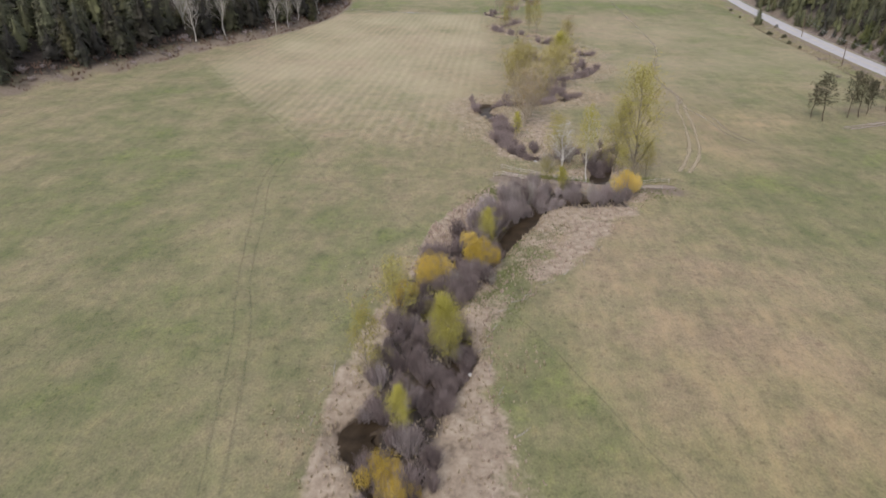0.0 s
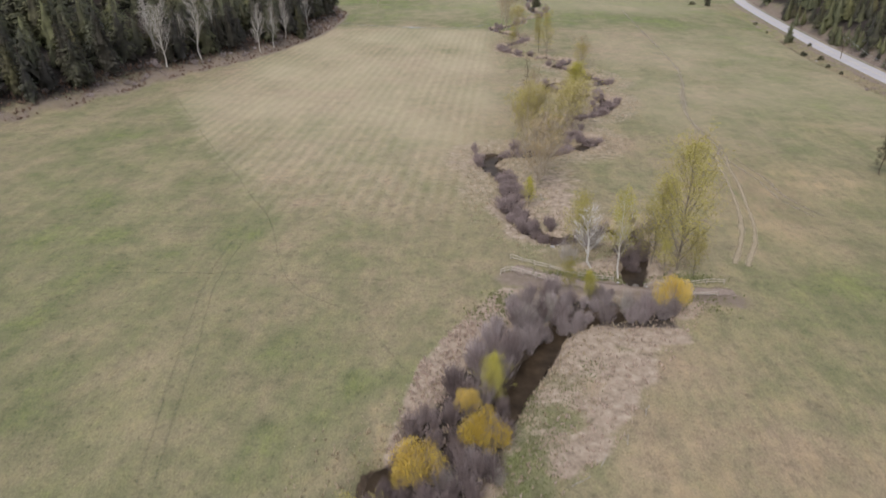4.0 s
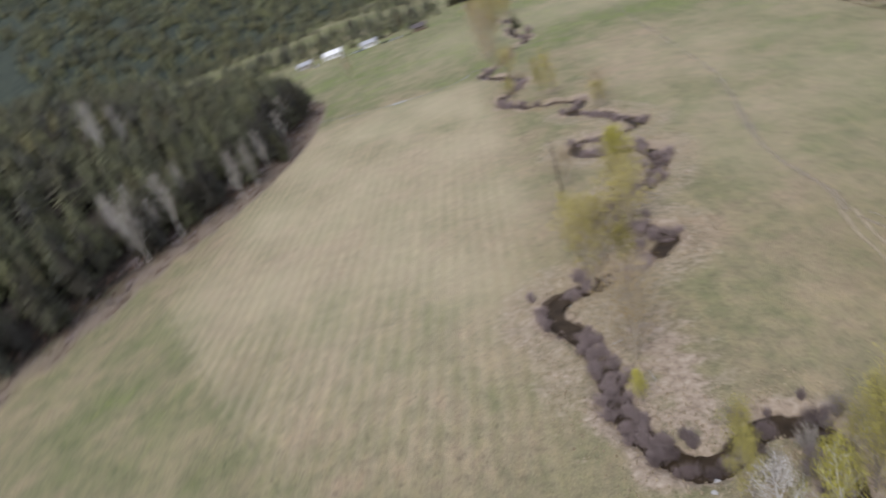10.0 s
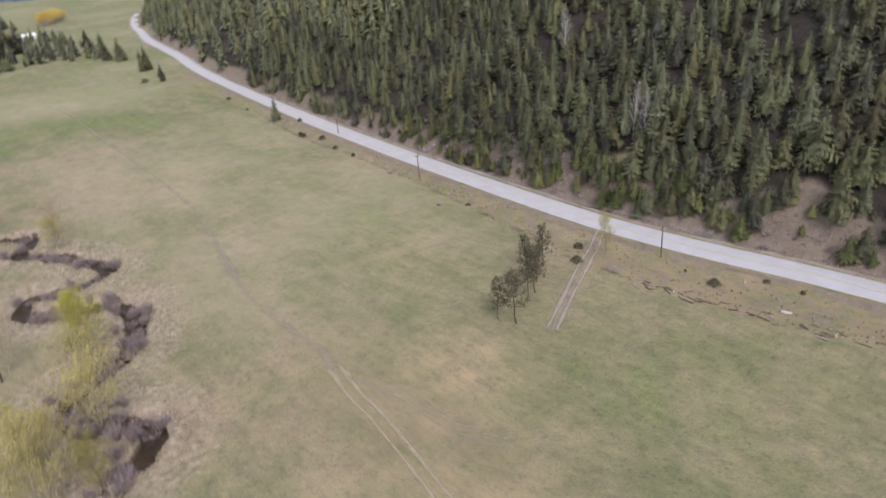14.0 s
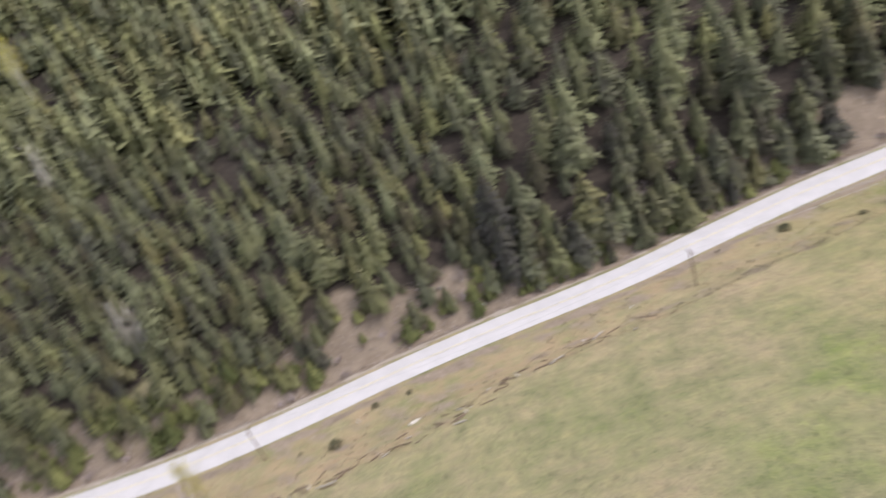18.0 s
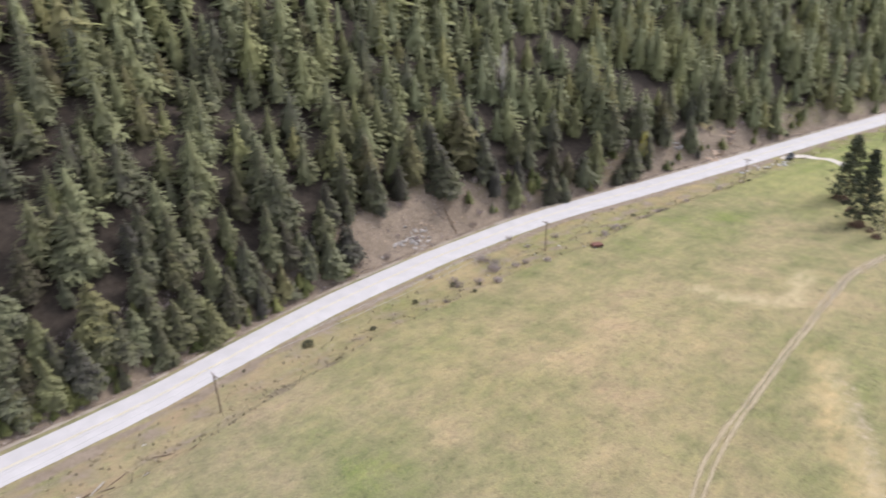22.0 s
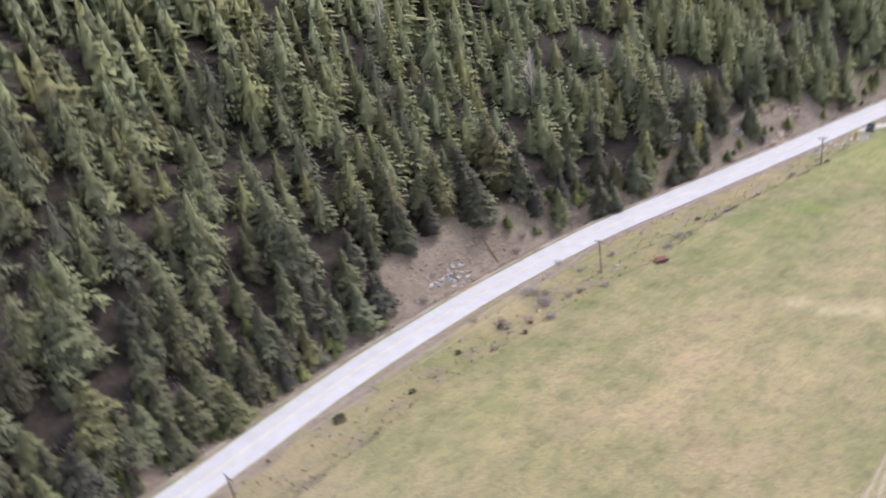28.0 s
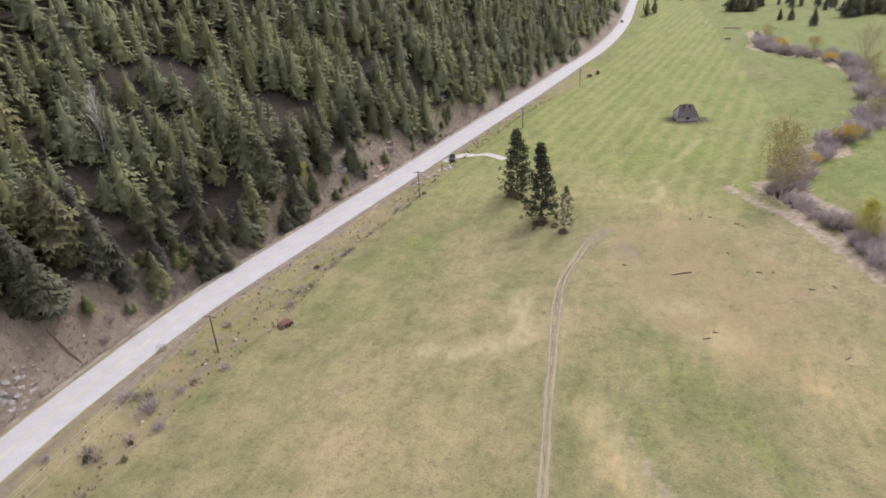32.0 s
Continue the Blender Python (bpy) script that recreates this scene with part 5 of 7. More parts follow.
# beside the creek, from the lower pool up the valley
CREEK_TREES = [
    ("young", 0, 4.9, 54.8, 9.6, 0.8, "lime-green young poplar rising from grey willows by the creek"),
    ("young", 1, 1.1, 43.0, 5.6, 0.8, "small lime-green poplar beside the creek pool"),
    ("budding", 0, -2.9, 50.2, 8.2, 0.85, "thin budding poplar on the creek bank"),
    ("budding", 1, -1.0, 60.5, 8.2, 0.9, "budding yellow-green poplar on the creek bank"),
    ("young", 2, 9.2, 82.9, 6.3, 0.8, "small lime-green poplar among grey willows"),
    ("budding", 0, 19.8, 104.2, 5.4, 0.9, "yellow-green budding sapling below the farm crossing"),
    ("young", 0, 22.3, 103.0, 5.0, 0.8, "lime-green sapling below the farm crossing"),
    ("bare", 0, 23.3, 112.4, 9.6, 1.7, "bare white-stemmed birch beside the rail fence"),
    ("aspen", 0, 27.2, 109.9, 13.0, 0.9, "slender aspen with fresh lime leaves by the crossing"),
    ("cottonwood", 0, 36.4, 112.6, 19.0, 0.78, "tall cottonwood in yellow-green bud beside the farm crossing"),
    ("cottonwood", 2, 33.2, 115.6, 12.5, 0.8, "cottonwood in yellow-green bud behind the taller one"),
    ("budding", 1, 22.0, 116.5, 9.0, 0.7, "thin budding poplar above the rail fence"),
    ("young", 1, 16.1, 134.2, 5.6, 0.8, "small lime-green poplar in the creek thicket"),
    ("budding", 1, 23.8, 123.2, 8.2, 0.75, "yellow-green budding poplar in the meander"),
    ("tan", 0, 18.8, 147.2, 11.0, 1.15, "bare tan cottonwood with pale limbs"),
    ("tan", 1, 20.4, 152.0, 10.0, 1.1, "bare tan cottonwood beside its twin"),
    ("airy", 1, 16.9, 165.7, 14.2, 0.8, "cottonwood in thin yellow bud above the creek bend"),
    ("airy", 2, 20.0, 170.5, 12.0, 0.8, "cottonwood in thin yellow bud behind the creek bend"),
    ("budding", 0, 23.8, 168.5, 9.4, 0.9, "yellow budding poplar over the creek bend"),
    ("budding", 1, 17.5, 184.9, 8.0, 0.9, "faint yellow budding poplar on the field margin"),
    ("airy", 1, 27.4, 180.6, 12.0, 1.05, "yellow-green cottonwood on the inner bank"),
    ("young", 2, 32.8, 203.2, 11.8, 1.15, "yellow-green poplar inside the meander"),
    ("airy", 0, 30.5, 195.0, 10.5, 1.05, "yellow-green cottonwood inside the meander"),
    ("tan", 2, 17.6, 143.0, 8.5, 1.1, "bare tan cottonwood with pale limbs"),
    ("airy", 0, 18.6, 173.5, 11.0, 0.85, "cottonwood in thin yellow bud on the field margin"),
    ("airy", 1, 40.8, 256.5, 8.0, 0.9, "olive-yellow cottonwood on the upper creek"),
    ("airy", 0, 22.0, 320.0, 12.0, 0.9, "yellow-green cottonwood on the upper creek"),
    ("tan", 0, 18.0, 342.0, 14.0, 0.8, "tan cottonwood on the upper creek"),
    ("budding", 0, 34.0, 110.8, 5.5, 1.0, "yellow-green sapling at the foot of the tall cottonwood"),
    ("budding", 1, 38.2, 111.2, 6.5, 0.9, "yellow-green sapling at the foot of the tall cottonwood"),
    ("snag", 0, 19.3, 205.2, 13.7, 0.9, "dead grey snag with short broken limbs"),
    ("tan", 2, 20.6, 206.8, 8.5, 0.8, "sparse tan sapling beside the snag"),
    ("budding", 0, 31.4, 279.9, 15.0, 0.6, "tall thin budding poplar by the upper creek"),
    ("budding", 1, 28.5, 283.0, 13.0, 0.6, "thin budding poplar by the upper creek"),
    ("tan", 1, 42.4, 264.5, 8.5, 0.9, "tan budding poplar on the outer bank"),
    ("budding", 1, 18.7, 295.3, 7.6, 1.0, "yellow budding shrubby poplar on the upper creek"),
    ("tan", 0, 16.3, 373.5, 22.0, 0.6, "tall tan cottonwood on the far creek"),
    ("tan", 2, 19.5, 384.0, 17.0, 0.7, "tan cottonwood on the far creek"),
    ("airy", 1, 29.2, 449.2, 15.8, 0.9, "golden budding cottonwood on the far creek"),
    ("airy", 2, 21.0, 462.0, 14.0, 0.9, "golden budding cottonwood on the far creek"),
    ("airy", 0, 37.0, 470.0, 13.0, 0.9, "golden budding cottonwood on the far creek"),
    ("airy", 1, 60.0, 640.0, 15.0, 1.1, "golden budding cottonwood far up the valley"),
    ("airy", 2, 44.0, 604.0, 14.0, 1.1, "golden budding cottonwood far up the valley"),
    ("airy", 0, 22.0, 497.0, 14.0, 1.3, "golden budding cottonwood on the far creek"),
    ("airy", 2, 31.0, 502.0, 15.0, 1.3, "golden budding cottonwood on the far creek"),
    ("airy", 1, 40.0, 494.0, 12.0, 1.2, "golden budding cottonwood on the far creek"),
    ("airy", 3, 31.0, 530.0, 14.0, 1.0, "golden budding cottonwood on the far creek"),
    ("airy", 0, 24.0, 410.0, 13.0, 1.0, "golden budding cottonwood on the far creek"),
    ("tan", 1, -53.2, 417.0, 15.7, 0.45, "lone bare tan poplar in the far green field"),
    ("airy", 3, 33.0, -93.0, 11.5, 1.25, "olive-yellow cottonwood at the bend of the lower creek"),
    ("airy", 0, 17.0, -42.0, 9.0, 1.0, "yellow-green cottonwood on the lower creek"),
    ("airy", 1, 0.0, -150.0, 8.0, 1.0, "yellow-green cottonwood on the lower creek"),
    ("airy", 2, -10.0, -180.0, 8.5, 1.1, "yellow-green cottonwood on the lower creek"),
    ("airy", 3, -14.0, -205.0, 9.0, 1.1, "yellow-green cottonwood on the lower creek"),
    ("airy", 0, -6.0, -262.0, 8.0, 1.1, "yellow-green cottonwood on the lower creek"),
    ("airy", 1, 6.0, -305.0, 8.0, 1.1, "yellow-green cottonwood on the lower creek"),
    ("airy", 2, 35.2, -86.5, 16.0, 0.8, "olive-yellow budding cottonwood at the bend of the lower creek"),
    ("young", 1, 24.5, -63.0, 10.0, 1.2, "bright yellow-green young poplar on the lower creek"),
    ("tan", 2, -17.0, -226.0, 15.0, 0.85, "bare tan cottonwood on the lower creek"),
    ("budding", 0, 122.3, 157.6, 9.2, 0.7, "small yellow budding tree beside the driveway mouth"),
    ("aspen", 1, 146.2, -71.0, 9.5, 0.8, "slender birch in fresh leaf above the road bank"),
]
for kind, k, x, y, h, wide, label in CREEK_TREES:
    broad_tree(kind, k, x, y, h, label, wide, {"snag": "dead_tree", "bare": "birch_tree", "aspen": "aspen_tree", "young": "poplar_tree", "budding": "poplar_tree"}.get(kind, "cottonwood_tree"))
for x, y, h in ((-93.3, 232.6, 17.5), (-94.6, 237.0, 16.5), (-91.4, 241.8, 14.0), (-88.0, 246.0, 19.5), (-75.1, 269.6, 17.3), (-73.0, 280.5, 16.0), (-71.9, 294.0, 15.0), (-69.0, 318.0, 15.0), (-71.3, 340.3, 14.0), (-97.5, 246.0, 15.5), (-88.6, 262.0, 14.5), (-99.0, 238.5, 17.0), (-100.5, 240.5, 15.0), (-128.0, 300.0, 20.0), (-131.0, 306.0, 19.0), (-124.0, 310.0, 18.0)):
    broad_tree("bare", int(h * 2) % 3, x, y, h, "bare white-barked birch in front of the dark spruces", 1.0, "birch_tree", "tree", "birches along the field edge")
for x, y, h in ((152.0, 168.0, 12), (154, 172, 11.5), (186, 232, 16), (196, 254, 15), (204, 243, 15), (210, 268, 15), (176, -42, 14), (178, -45, 12), (172, 206, 13), (190, 188, 14), (205, -20, 15), (215, 120, 16), (226, 330, 16), (200, 380, 15)):
    broad_tree("bare", int(x) % 3, x, y, h * 1.15, "pale leafless birch standing among the hillside firs", 0.75, "birch_tree", "tree", "bare birches in the forest")
for x, y, h in ((192, -152, 17), (197, -158, 16), (230, 200, 17), (240, 230, 16), (236, 150, 16), (222, -210, 17), (250, 300, 17), (262, 60, 16), (210, 330, 15)):
    broad_tree("aspen", int(y) % 2, x, y, h * 1.1, "pale green aspen in new leaf among the firs", 0.95, "aspen_tree", "tree", "leafing aspens in the forest")


# ---------------------------------------------------------------- shrubs
def willow_arrays(seed, stems, twigs, spread=0.55, wide=0.011):
    """Thin arching stems fanning from one base, each with side twigs, one unit tall."""
    r = np.random.default_rng(seed)
    V, T = [], []

    def blade(p0, p1, p2, w, thick=True):
        b = len(V)
        d = p2 - p0
        s = np.cross(d, r.normal(size=3))
        s = s / (np.linalg.norm(s) + 1e-9) * w
        if thick:
            V.extend([p0 - s, p0 + s, p1 - s * 0.8, p1 + s * 0.8, p2])
            T.extend([(b, b + 1, b + 3), (b, b + 3, b + 2), (b + 2, b + 3, b + 4)])
        else:
            V.extend([p0 - s, p0 + s, p2])
            T.append((b, b + 1, b + 2))

    for k in range(stems):
        a, q = r.uniform(0, 6.28), math.sqrt(r.uniform(0, 1))
        out = np.array([math.cos(a), math.sin(a), 0]) * q * spread
        h = (1 - 0.42 * q * q) * r.uniform(0.7, 1.05)
        p0 = out * 0.28 + np.array([0, 0, -0.02])
        p1, p2 = out * 0.62 + np.array([0, 0, h * 0.55]), out * 1.08 + np.array([0, 0, h]) + r.normal(0, 0.03, 3)
        blade(p0, p1, p2, wide)
        for j in range(twigs):
            f = r.uniform(0.35, 0.95)
            s0 = p0 + (p2 - p0) * f
            s2 = s0 + np.array([*(r.normal(0, 0.09, 2) + out[:2] * 0.12), r.uniform(0.1, 0.3)])
            blade(s0, (s0 + s2) / 2 + r.normal(0, 0.01, 3), s2, wide * 0.75, False)
    return np.array(V), np.array(T), r


WILLOW = []
for k in range(5):
    v, t, r_ = willow_arrays(200 + k, 120, 7, 0.42 + 0.05 * (k % 3), 0.0065)
    WILLOW.append(array_mesh("willow_shrub", v, t, M["twig"]))
BRUSH = []
for k in range(4):
    v, t, r_ = willow_arrays(230 + k, 56, 5, 0.6, 0.011)
    BRUSH.append(array_mesh("bank_shrub", v, t, M["twig"]))
DARK_WILLOW = []
for me in WILLOW:
    c_ = me.copy()
    c_.materials.clear()
    c_.materials.append(M["dark_twig"])
    DARK_WILLOW.append(c_)
PALE_WILLOW = []
for k in range(3):
    v, t, r_ = willow_arrays(220 + k, 80, 7, 0.42, 0.006)
    PALE_WILLOW.append(array_mesh("willow_shrub", v, t, M["pale_twig"]))
GOLD = []
for k in range(3):
    v, t, r_ = willow_arrays(240 + k, 80, 5, 0.6, 0.006)
    # upright plumes crowding into one lumpy head
    leaf = []
    for j in range(17):
        a_ = r_.uniform(0, 6.28)
        q_ = 0.5 * math.sqrt(r_.uniform(0, 1)) if j else 0.0
        tall, wide_ = r_.uniform(0.24, 0.33) * (1 - 0.4 * q_), r_.uniform(0.17, 0.25)
        foot = r_.uniform(0.3, 0.42) * (1 - 0.55 * q_)
        n_ = 480
        u_ = r_.normal(size=(n_, 3))
        u_ = u_ / np.linalg.norm(u_, axis=1)[:, None] * r_.uniform(0.55, 1.08, (n_, 1))
        c_ = np.array([q_ * math.cos(a_), q_ * math.sin(a_), foot + tall]) + u_ * (wide_, wide_, tall)
        leaf.append(leaf_tris(r_, c_, n_, 0.014, 0.0125))
    leaf = np.concatenate(leaf)
    heart = leaf.mean(axis=1, keepdims=True)
    leaf = heart + (leaf - heart) * (0.75, 0.75, 1.9)
    GOLD.append((array_mesh("stems", v * (0.92, 0.92, 0.95), t, M["twig"]), array_mesh("foliage", leaf.reshape(-1, 3), np.arange(len(leaf) * 3).reshape(-1, 3), M["gold"])))


def shrub(meshes, x, y, h, wide, label, group, name="willow_shrub", turn=0.0, dz=-0.15):
    ob = new(name, meshes)
    ob.matrix_basis = pose(*at(x, y, dz), 0, 0, turn) @ Matrix.Diagonal((h * wide, h * wide, h, 1))
    return tagged(ob, label, "shrub", group)


def gold_shrub(k, x, y, h, wide, label="round willow shrub in bright golden leaf by the creek"):
    root = new("golden_willow")
    root.matrix_basis = pose(*at(x, y, -0.1), 0, 0, 77 * k)
    for part_name, me in zip(("stem", "foliage"), GOLD[k % 3]):
        o = new(part_name, me)
        o.parent = root
        o.scale = (h * wide, h * wide, h)
    return tagged(root, label, "shrub", "golden willows")


for k, (x, y, h, wide) in enumerate([(-0.3, 38.2, 3.6, 0.85), (1.6, 36.0, 3.3, 0.8), (2.3, 71.4, 4.6, 0.8), (8.6, 75.4, 4.6, 0.74), (-0.4, 64.3, 3.6, 0.75), (6.6, 80.0, 3.0, 0.7), (32.7, 101.8, 4.7, 0.72), (34.2, 103.4, 3.4, 0.7), (24.0, -110.0, 5.0, 0.9), (11.0, -128.0, 6.0, 0.8), (14.5, -131.0, 4.6, 0.8), (3.0, -286.0, 6.0, 1.0), (-9.0, -248.0, 5.0, 1.1), (96.0, -548.0, 9.0, 0.9), (88.0, 655.0, 9.0, 1.1), (52.0, 700.0, 10.0, 1.0), (60.0, 706.0, 9.0, 1.1), (112.0, 720.0, 12.0, 1.1), (124.0, 730.0, 11.0, 1.2), (196.0, 925.0, 13.0, 1.2), (210.0, 948.0, 14.0, 1.3), (224.0, 975.0, 12.0, 1.3)]):
    gold_shrub(k, x, y, h * (1.2 if y > 0 else 1.0), wide)

rs = np.random.default_rng(31)
# grey thickets: stretch of creek, how many, size, how far from the water
THICKETS = [((112, 128), 74, 2.8, 4.2), ((128, 160), 110, 2.4, 2.6), ((160, 186), 80, 3.0, 3.4), ((186, 262), 150, 2.9, 3.4), ((262, 345), 60, 3.2, 3.4), ((345, 470), 24, 4.6, 5.0), ((-30, 34), 60, 3.2, 3.4), ((-92, -30), 64, 4.2, 3.6), ((-142, -92), 52, 4.6, 4.2), ((-310, -145), 96, 5.2, 5.4)]
line_y = creek[:, 1]
SPARSE = [willow_arrays(250 + k, 60, 6, 0.45, 0.012)[:2] for k in range(3)]


def massed(name, items, label, seed, mat="dark_twig"):
    """Many shrubs joined into one growth."""
    r = np.random.default_rng(seed)
    AV, AT, AC, base = [], [], [], 0
    for x, y, h, wide in items:
        v, t = SPARSE[int(r.integers(0, 3))]
        a = r.uniform(0, 6.28)
        w = v * (h * wide, h * wide, h)
        AV.append(np.stack([w[:, 0] * math.cos(a) - w[:, 1] * math.sin(a), w[:, 0] * math.sin(a) + w[:, 1] * math.cos(a), w[:, 2]], 1) + at(x, y, -0.15))
        AT.append(t + base)
        AC.append(np.full(len(v), r.uniform(-0.1, 0.9)))
        base += len(v)
    me = array_mesh(name, np.concatenate(AV), np.concatenate(AT), M[mat], np.concatenate(AC))
    return tagged(new(name, me), label, "thicket", kind="stuff")


growth = []
# the unbroken band of willows below the crossing, between its two margins
BAND_Y = [35, 44, 48, 54, 60, 66, 72, 78, 84, 90, 95, 100, 104.5]
BAND_L = [-2.5, -3.4, -3.4, -2.4, -2.4, -1.8, -0.6, 1.6, 4.2, 7.0, 9.6, 11.6, 14.0]
BAND_R = [4.4, 4.9, 5.4, 7.4, 7.0, 6.2, 9.8, 10.9, 10.2, 12.2, 16.0, 33.0, 33.5]
bx, by = scatter(-5, 35, 35.5, 104.2, 1.62, 33)
band = (bx > np.interp(by, BAND_Y, BAND_L)) & (bx < np.interp(by, BAND_Y, BAND_R)) & (np.hypot(bx + 2.2, by - 43.4) > 2.3) & ((by < 97) | (bx < 19) | (by > 97.3))
for x, y in zip(bx[band], by[band]):
    if rs.uniform() < (0.48 if x > 19 else 0.1):
        continue
    tall = float(np.interp(y, [40, 60, 78, 86, 94, 104], [2.9, 3.2, 3.0, 3.8, 4.2, 3.2])) * float(rs.uniform(0.6, 1.15)) * (0.9 if x > 19 else 1.0)
    pale = rs.uniform() < (0.75 if y > 85 else 0.25)
    shrub((WILLOW if pale else DARK_WILLOW)[int(rs.integers(0, 5))], float(x), float(y), tall, float(rs.uniform(0.6, 0.95)), "leafless pale grey-lilac willow shrub on the creek bank" if pale else "leafless purple-brown willow shrub on the creek bank", "grey willows along the creek", turn=float(rs.uniform(0, 360)))
for (lo, hi), many, size, off in THICKETS:
    own = creek[(line_y >= lo) & (line_y <= hi)]
    for k in range(many):
        p = own[int(rs.integers(0, len(own)))]
        x, y = p + np.clip(rs.normal(0, 1, 2), -1.5, 1.5) * off * 0.55
        if abs(y - 107.0 - 0.12 * (26 - x)) < 3.2 and 8 < x < 46:
            continue
        if lo >= 112 and (wave_noise(x, y, 11, 81) < -0.4 or math.hypot(x - 10.5, y - 157.5) < 2.4):
            continue
        h = size * float(rs.uniform(0.55, 1.12))
        if lo >= 128 or lo < 0:
            growth.append((float(x), float(y), h, float(rs.uniform(0.8, 1.3))))
            continue
        pale = rs.uniform() < 0.22
        shrub((WILLOW if pale else DARK_WILLOW)[int(rs.integers(0, 5))], float(x), float(y), h, float(rs.uniform(0.6, 1.05)), "leafless pale grey-lilac willow shrub on the creek bank" if pale else "leafless purple-brown willow shrub on the creek bank", "grey willows along the creek", turn=float(rs.uniform(0, 360)))
massed("creek_thicket", [g for g in growth if g[1] > 0], "leafless grey-purple willow thicket along the upper creek", 5)
massed("lower_creek_thicket", [(x, y, h, w * 1.25) for x, y, h, w in growth if y <= 0], "leafless lilac-grey willow thicket along the lower creek", 6, "twig")
for x, y, h in ((20.5, 113.6, 4.5), (27.0, 102.8, 4.0), (5.2, 70.0, 2.6), (9.6, 70.8, 2.4), (30.2, 122.0, 4.0), (25.2, 119.0, 4.6), (16.0, 98.5, 4.6), (13.5, 95.8, 4.4)):
    shrub(PALE_WILLOW[int(x) % 3], x, y, h, 0.8, "pale silvery leafless shrub beside the creek", "pale shrubs along the creek", turn=x * 40)

# low growth on the road bank, the roadside belt and the field edge
for k in range(130):
    y = float(rs.uniform(-150, 260))
    x = float(road_x(y)) + float(rs.uniform(6.8, 14.5))
    shrub(BRUSH[int(rs.integers(0, 4))], x, y, float(rs.uniform(0.9, 2.4)), float(rs.uniform(0.8, 1.3)), "leafless brown shrub on the road bank", "brown shrubs on the road bank", "bank_shrub", float(rs.uniform(0, 360)))
for k in range(96):
    y = float(rs.uniform(170, 395))
    x = float(edge_x(y)) - float(rs.uniform(0, 7))
    shrub(BRUSH[int(rs.integers(0, 4))], x, y, float(rs.uniform(0.9, 2.2)), float(rs.uniform(0.9, 1.4)), "leafless brown shrub along the edge of the wood", "brown shrubs at the wood edge", "bank_shrub", float(rs.uniform(0, 360)))
BUSH = []
for k in range(3):
    r_ = np.random.default_rng(260 + k)
    n_ = 900
    a_, z_ = r_.uniform(0, 6.28, n_), r_.uniform(0, 1, n_)
    rad_ = 0.6 * np.sqrt(np.clip(1 - z_**2, 0, 1)) * (1 + 0.25 * np.sin(4 * a_ + k)) * r_.uniform(0.55, 1.0, n_)
    leaf = np.concatenate([leaf_tris(r_, np.array(c), 1, 0.02, 0.055) for c in zip(np.cos(a_) * rad_, np.sin(a_) * rad_, z_ * 0.95 + 0.04)])
    BUSH.append(array_mesh("juniper_bush", leaf.reshape(-1, 3), np.arange(len(leaf) * 3).reshape(-1, 3), M["shrub_green"]))
BROWN_BUSH = []
for me in BUSH:
    c_ = me.copy()
    c_.materials.clear()
    c_.materials.append(M["brown_leaf"])
    BROWN_BUSH.append(c_)
for k, (x, y, h) in enumerate([(125.1, 135.2, 1.9), (130.9, 127.9, 0.9), (130.9, 121.5, 1.1), (121.4, 164.0, 1.6), (115.2, 159.8, 1.8), (126.0, 141.6, 0.7), (123.7, 200.4, 0.9), (136.0, 15.6, 1.3), (136.3, 25.8, 1.1), (137.6, 49.8, 1.3), (131.6, 12.1, 0.9), (130.1, 15.1, 0.8), (134, 38, 0.9), (138, 62, 0.7), (130.2, -42.6, 0.9), (120.1, -86.1, 1.0), (85.3, -240.9, 2.2), (88.5, -236, 1.6), (129.9, 259.6, 1.4), (131.0, 271.6, 1.6), (132.3, 294.5, 1.7), (132.9, 297, 1.7), (134, 284, 1.8), (145, 380, 1.6), (140, 352, 1.5), (136.2, 462.3, 2.6), (142, 312, 1.6), (139, 328, 1.6)]):
    shrub(BUSH[k % 3], x, y, h * 0.8, 1.3 + 0.5 * math.sin(k * 2.3), "low grey-green bush in the roadside grass", "roadside bushes", "juniper_bush", k * 50, -0.05)
for x, y, h in ((133.7, 5.4, 2.0), (135.2, 4.0, 1.6), (139.9, 3.6, 1.7), (136.9, 2.5, 1.5), (138.6, 3.0, 1.3), (137.1, 14.7, 1.4), (134.5, 15.5, 1.2), (142.4, -8.8, 1.2), (141.2, 17.5, 1.1), (136.1, -18.0, 1.2), (130.0, 8.7, 1.2), (132.5, 11.4, 1.3), (137.1, -9.3, 1.0), (128.5, -5.9, 1.2), (128.0, -26.9, 1.1), (128.5, -31.0, 1.0), (131.9, 0.6, 1.2), (131.2, -2.0, 1.1), (129.6, 8.8, 1.2), (131, 22, 0.9), (127.5, -26, 1.0), (125, -60, 1.1), (123.6, -75, 1.2), (121.0, -84, 1.0), (128.6, -33, 0.9), (126.4, -48, 1.0), (118, 205, 1.0), (126.5, 236, 1.1)):
    shrub(BRUSH[int(y) % 4], x, y, h * 1.15, 1.45, "leafless dark shrub in the roadside belt", "dark shrubs in the roadside belt", "bank_shrub", x * 33)

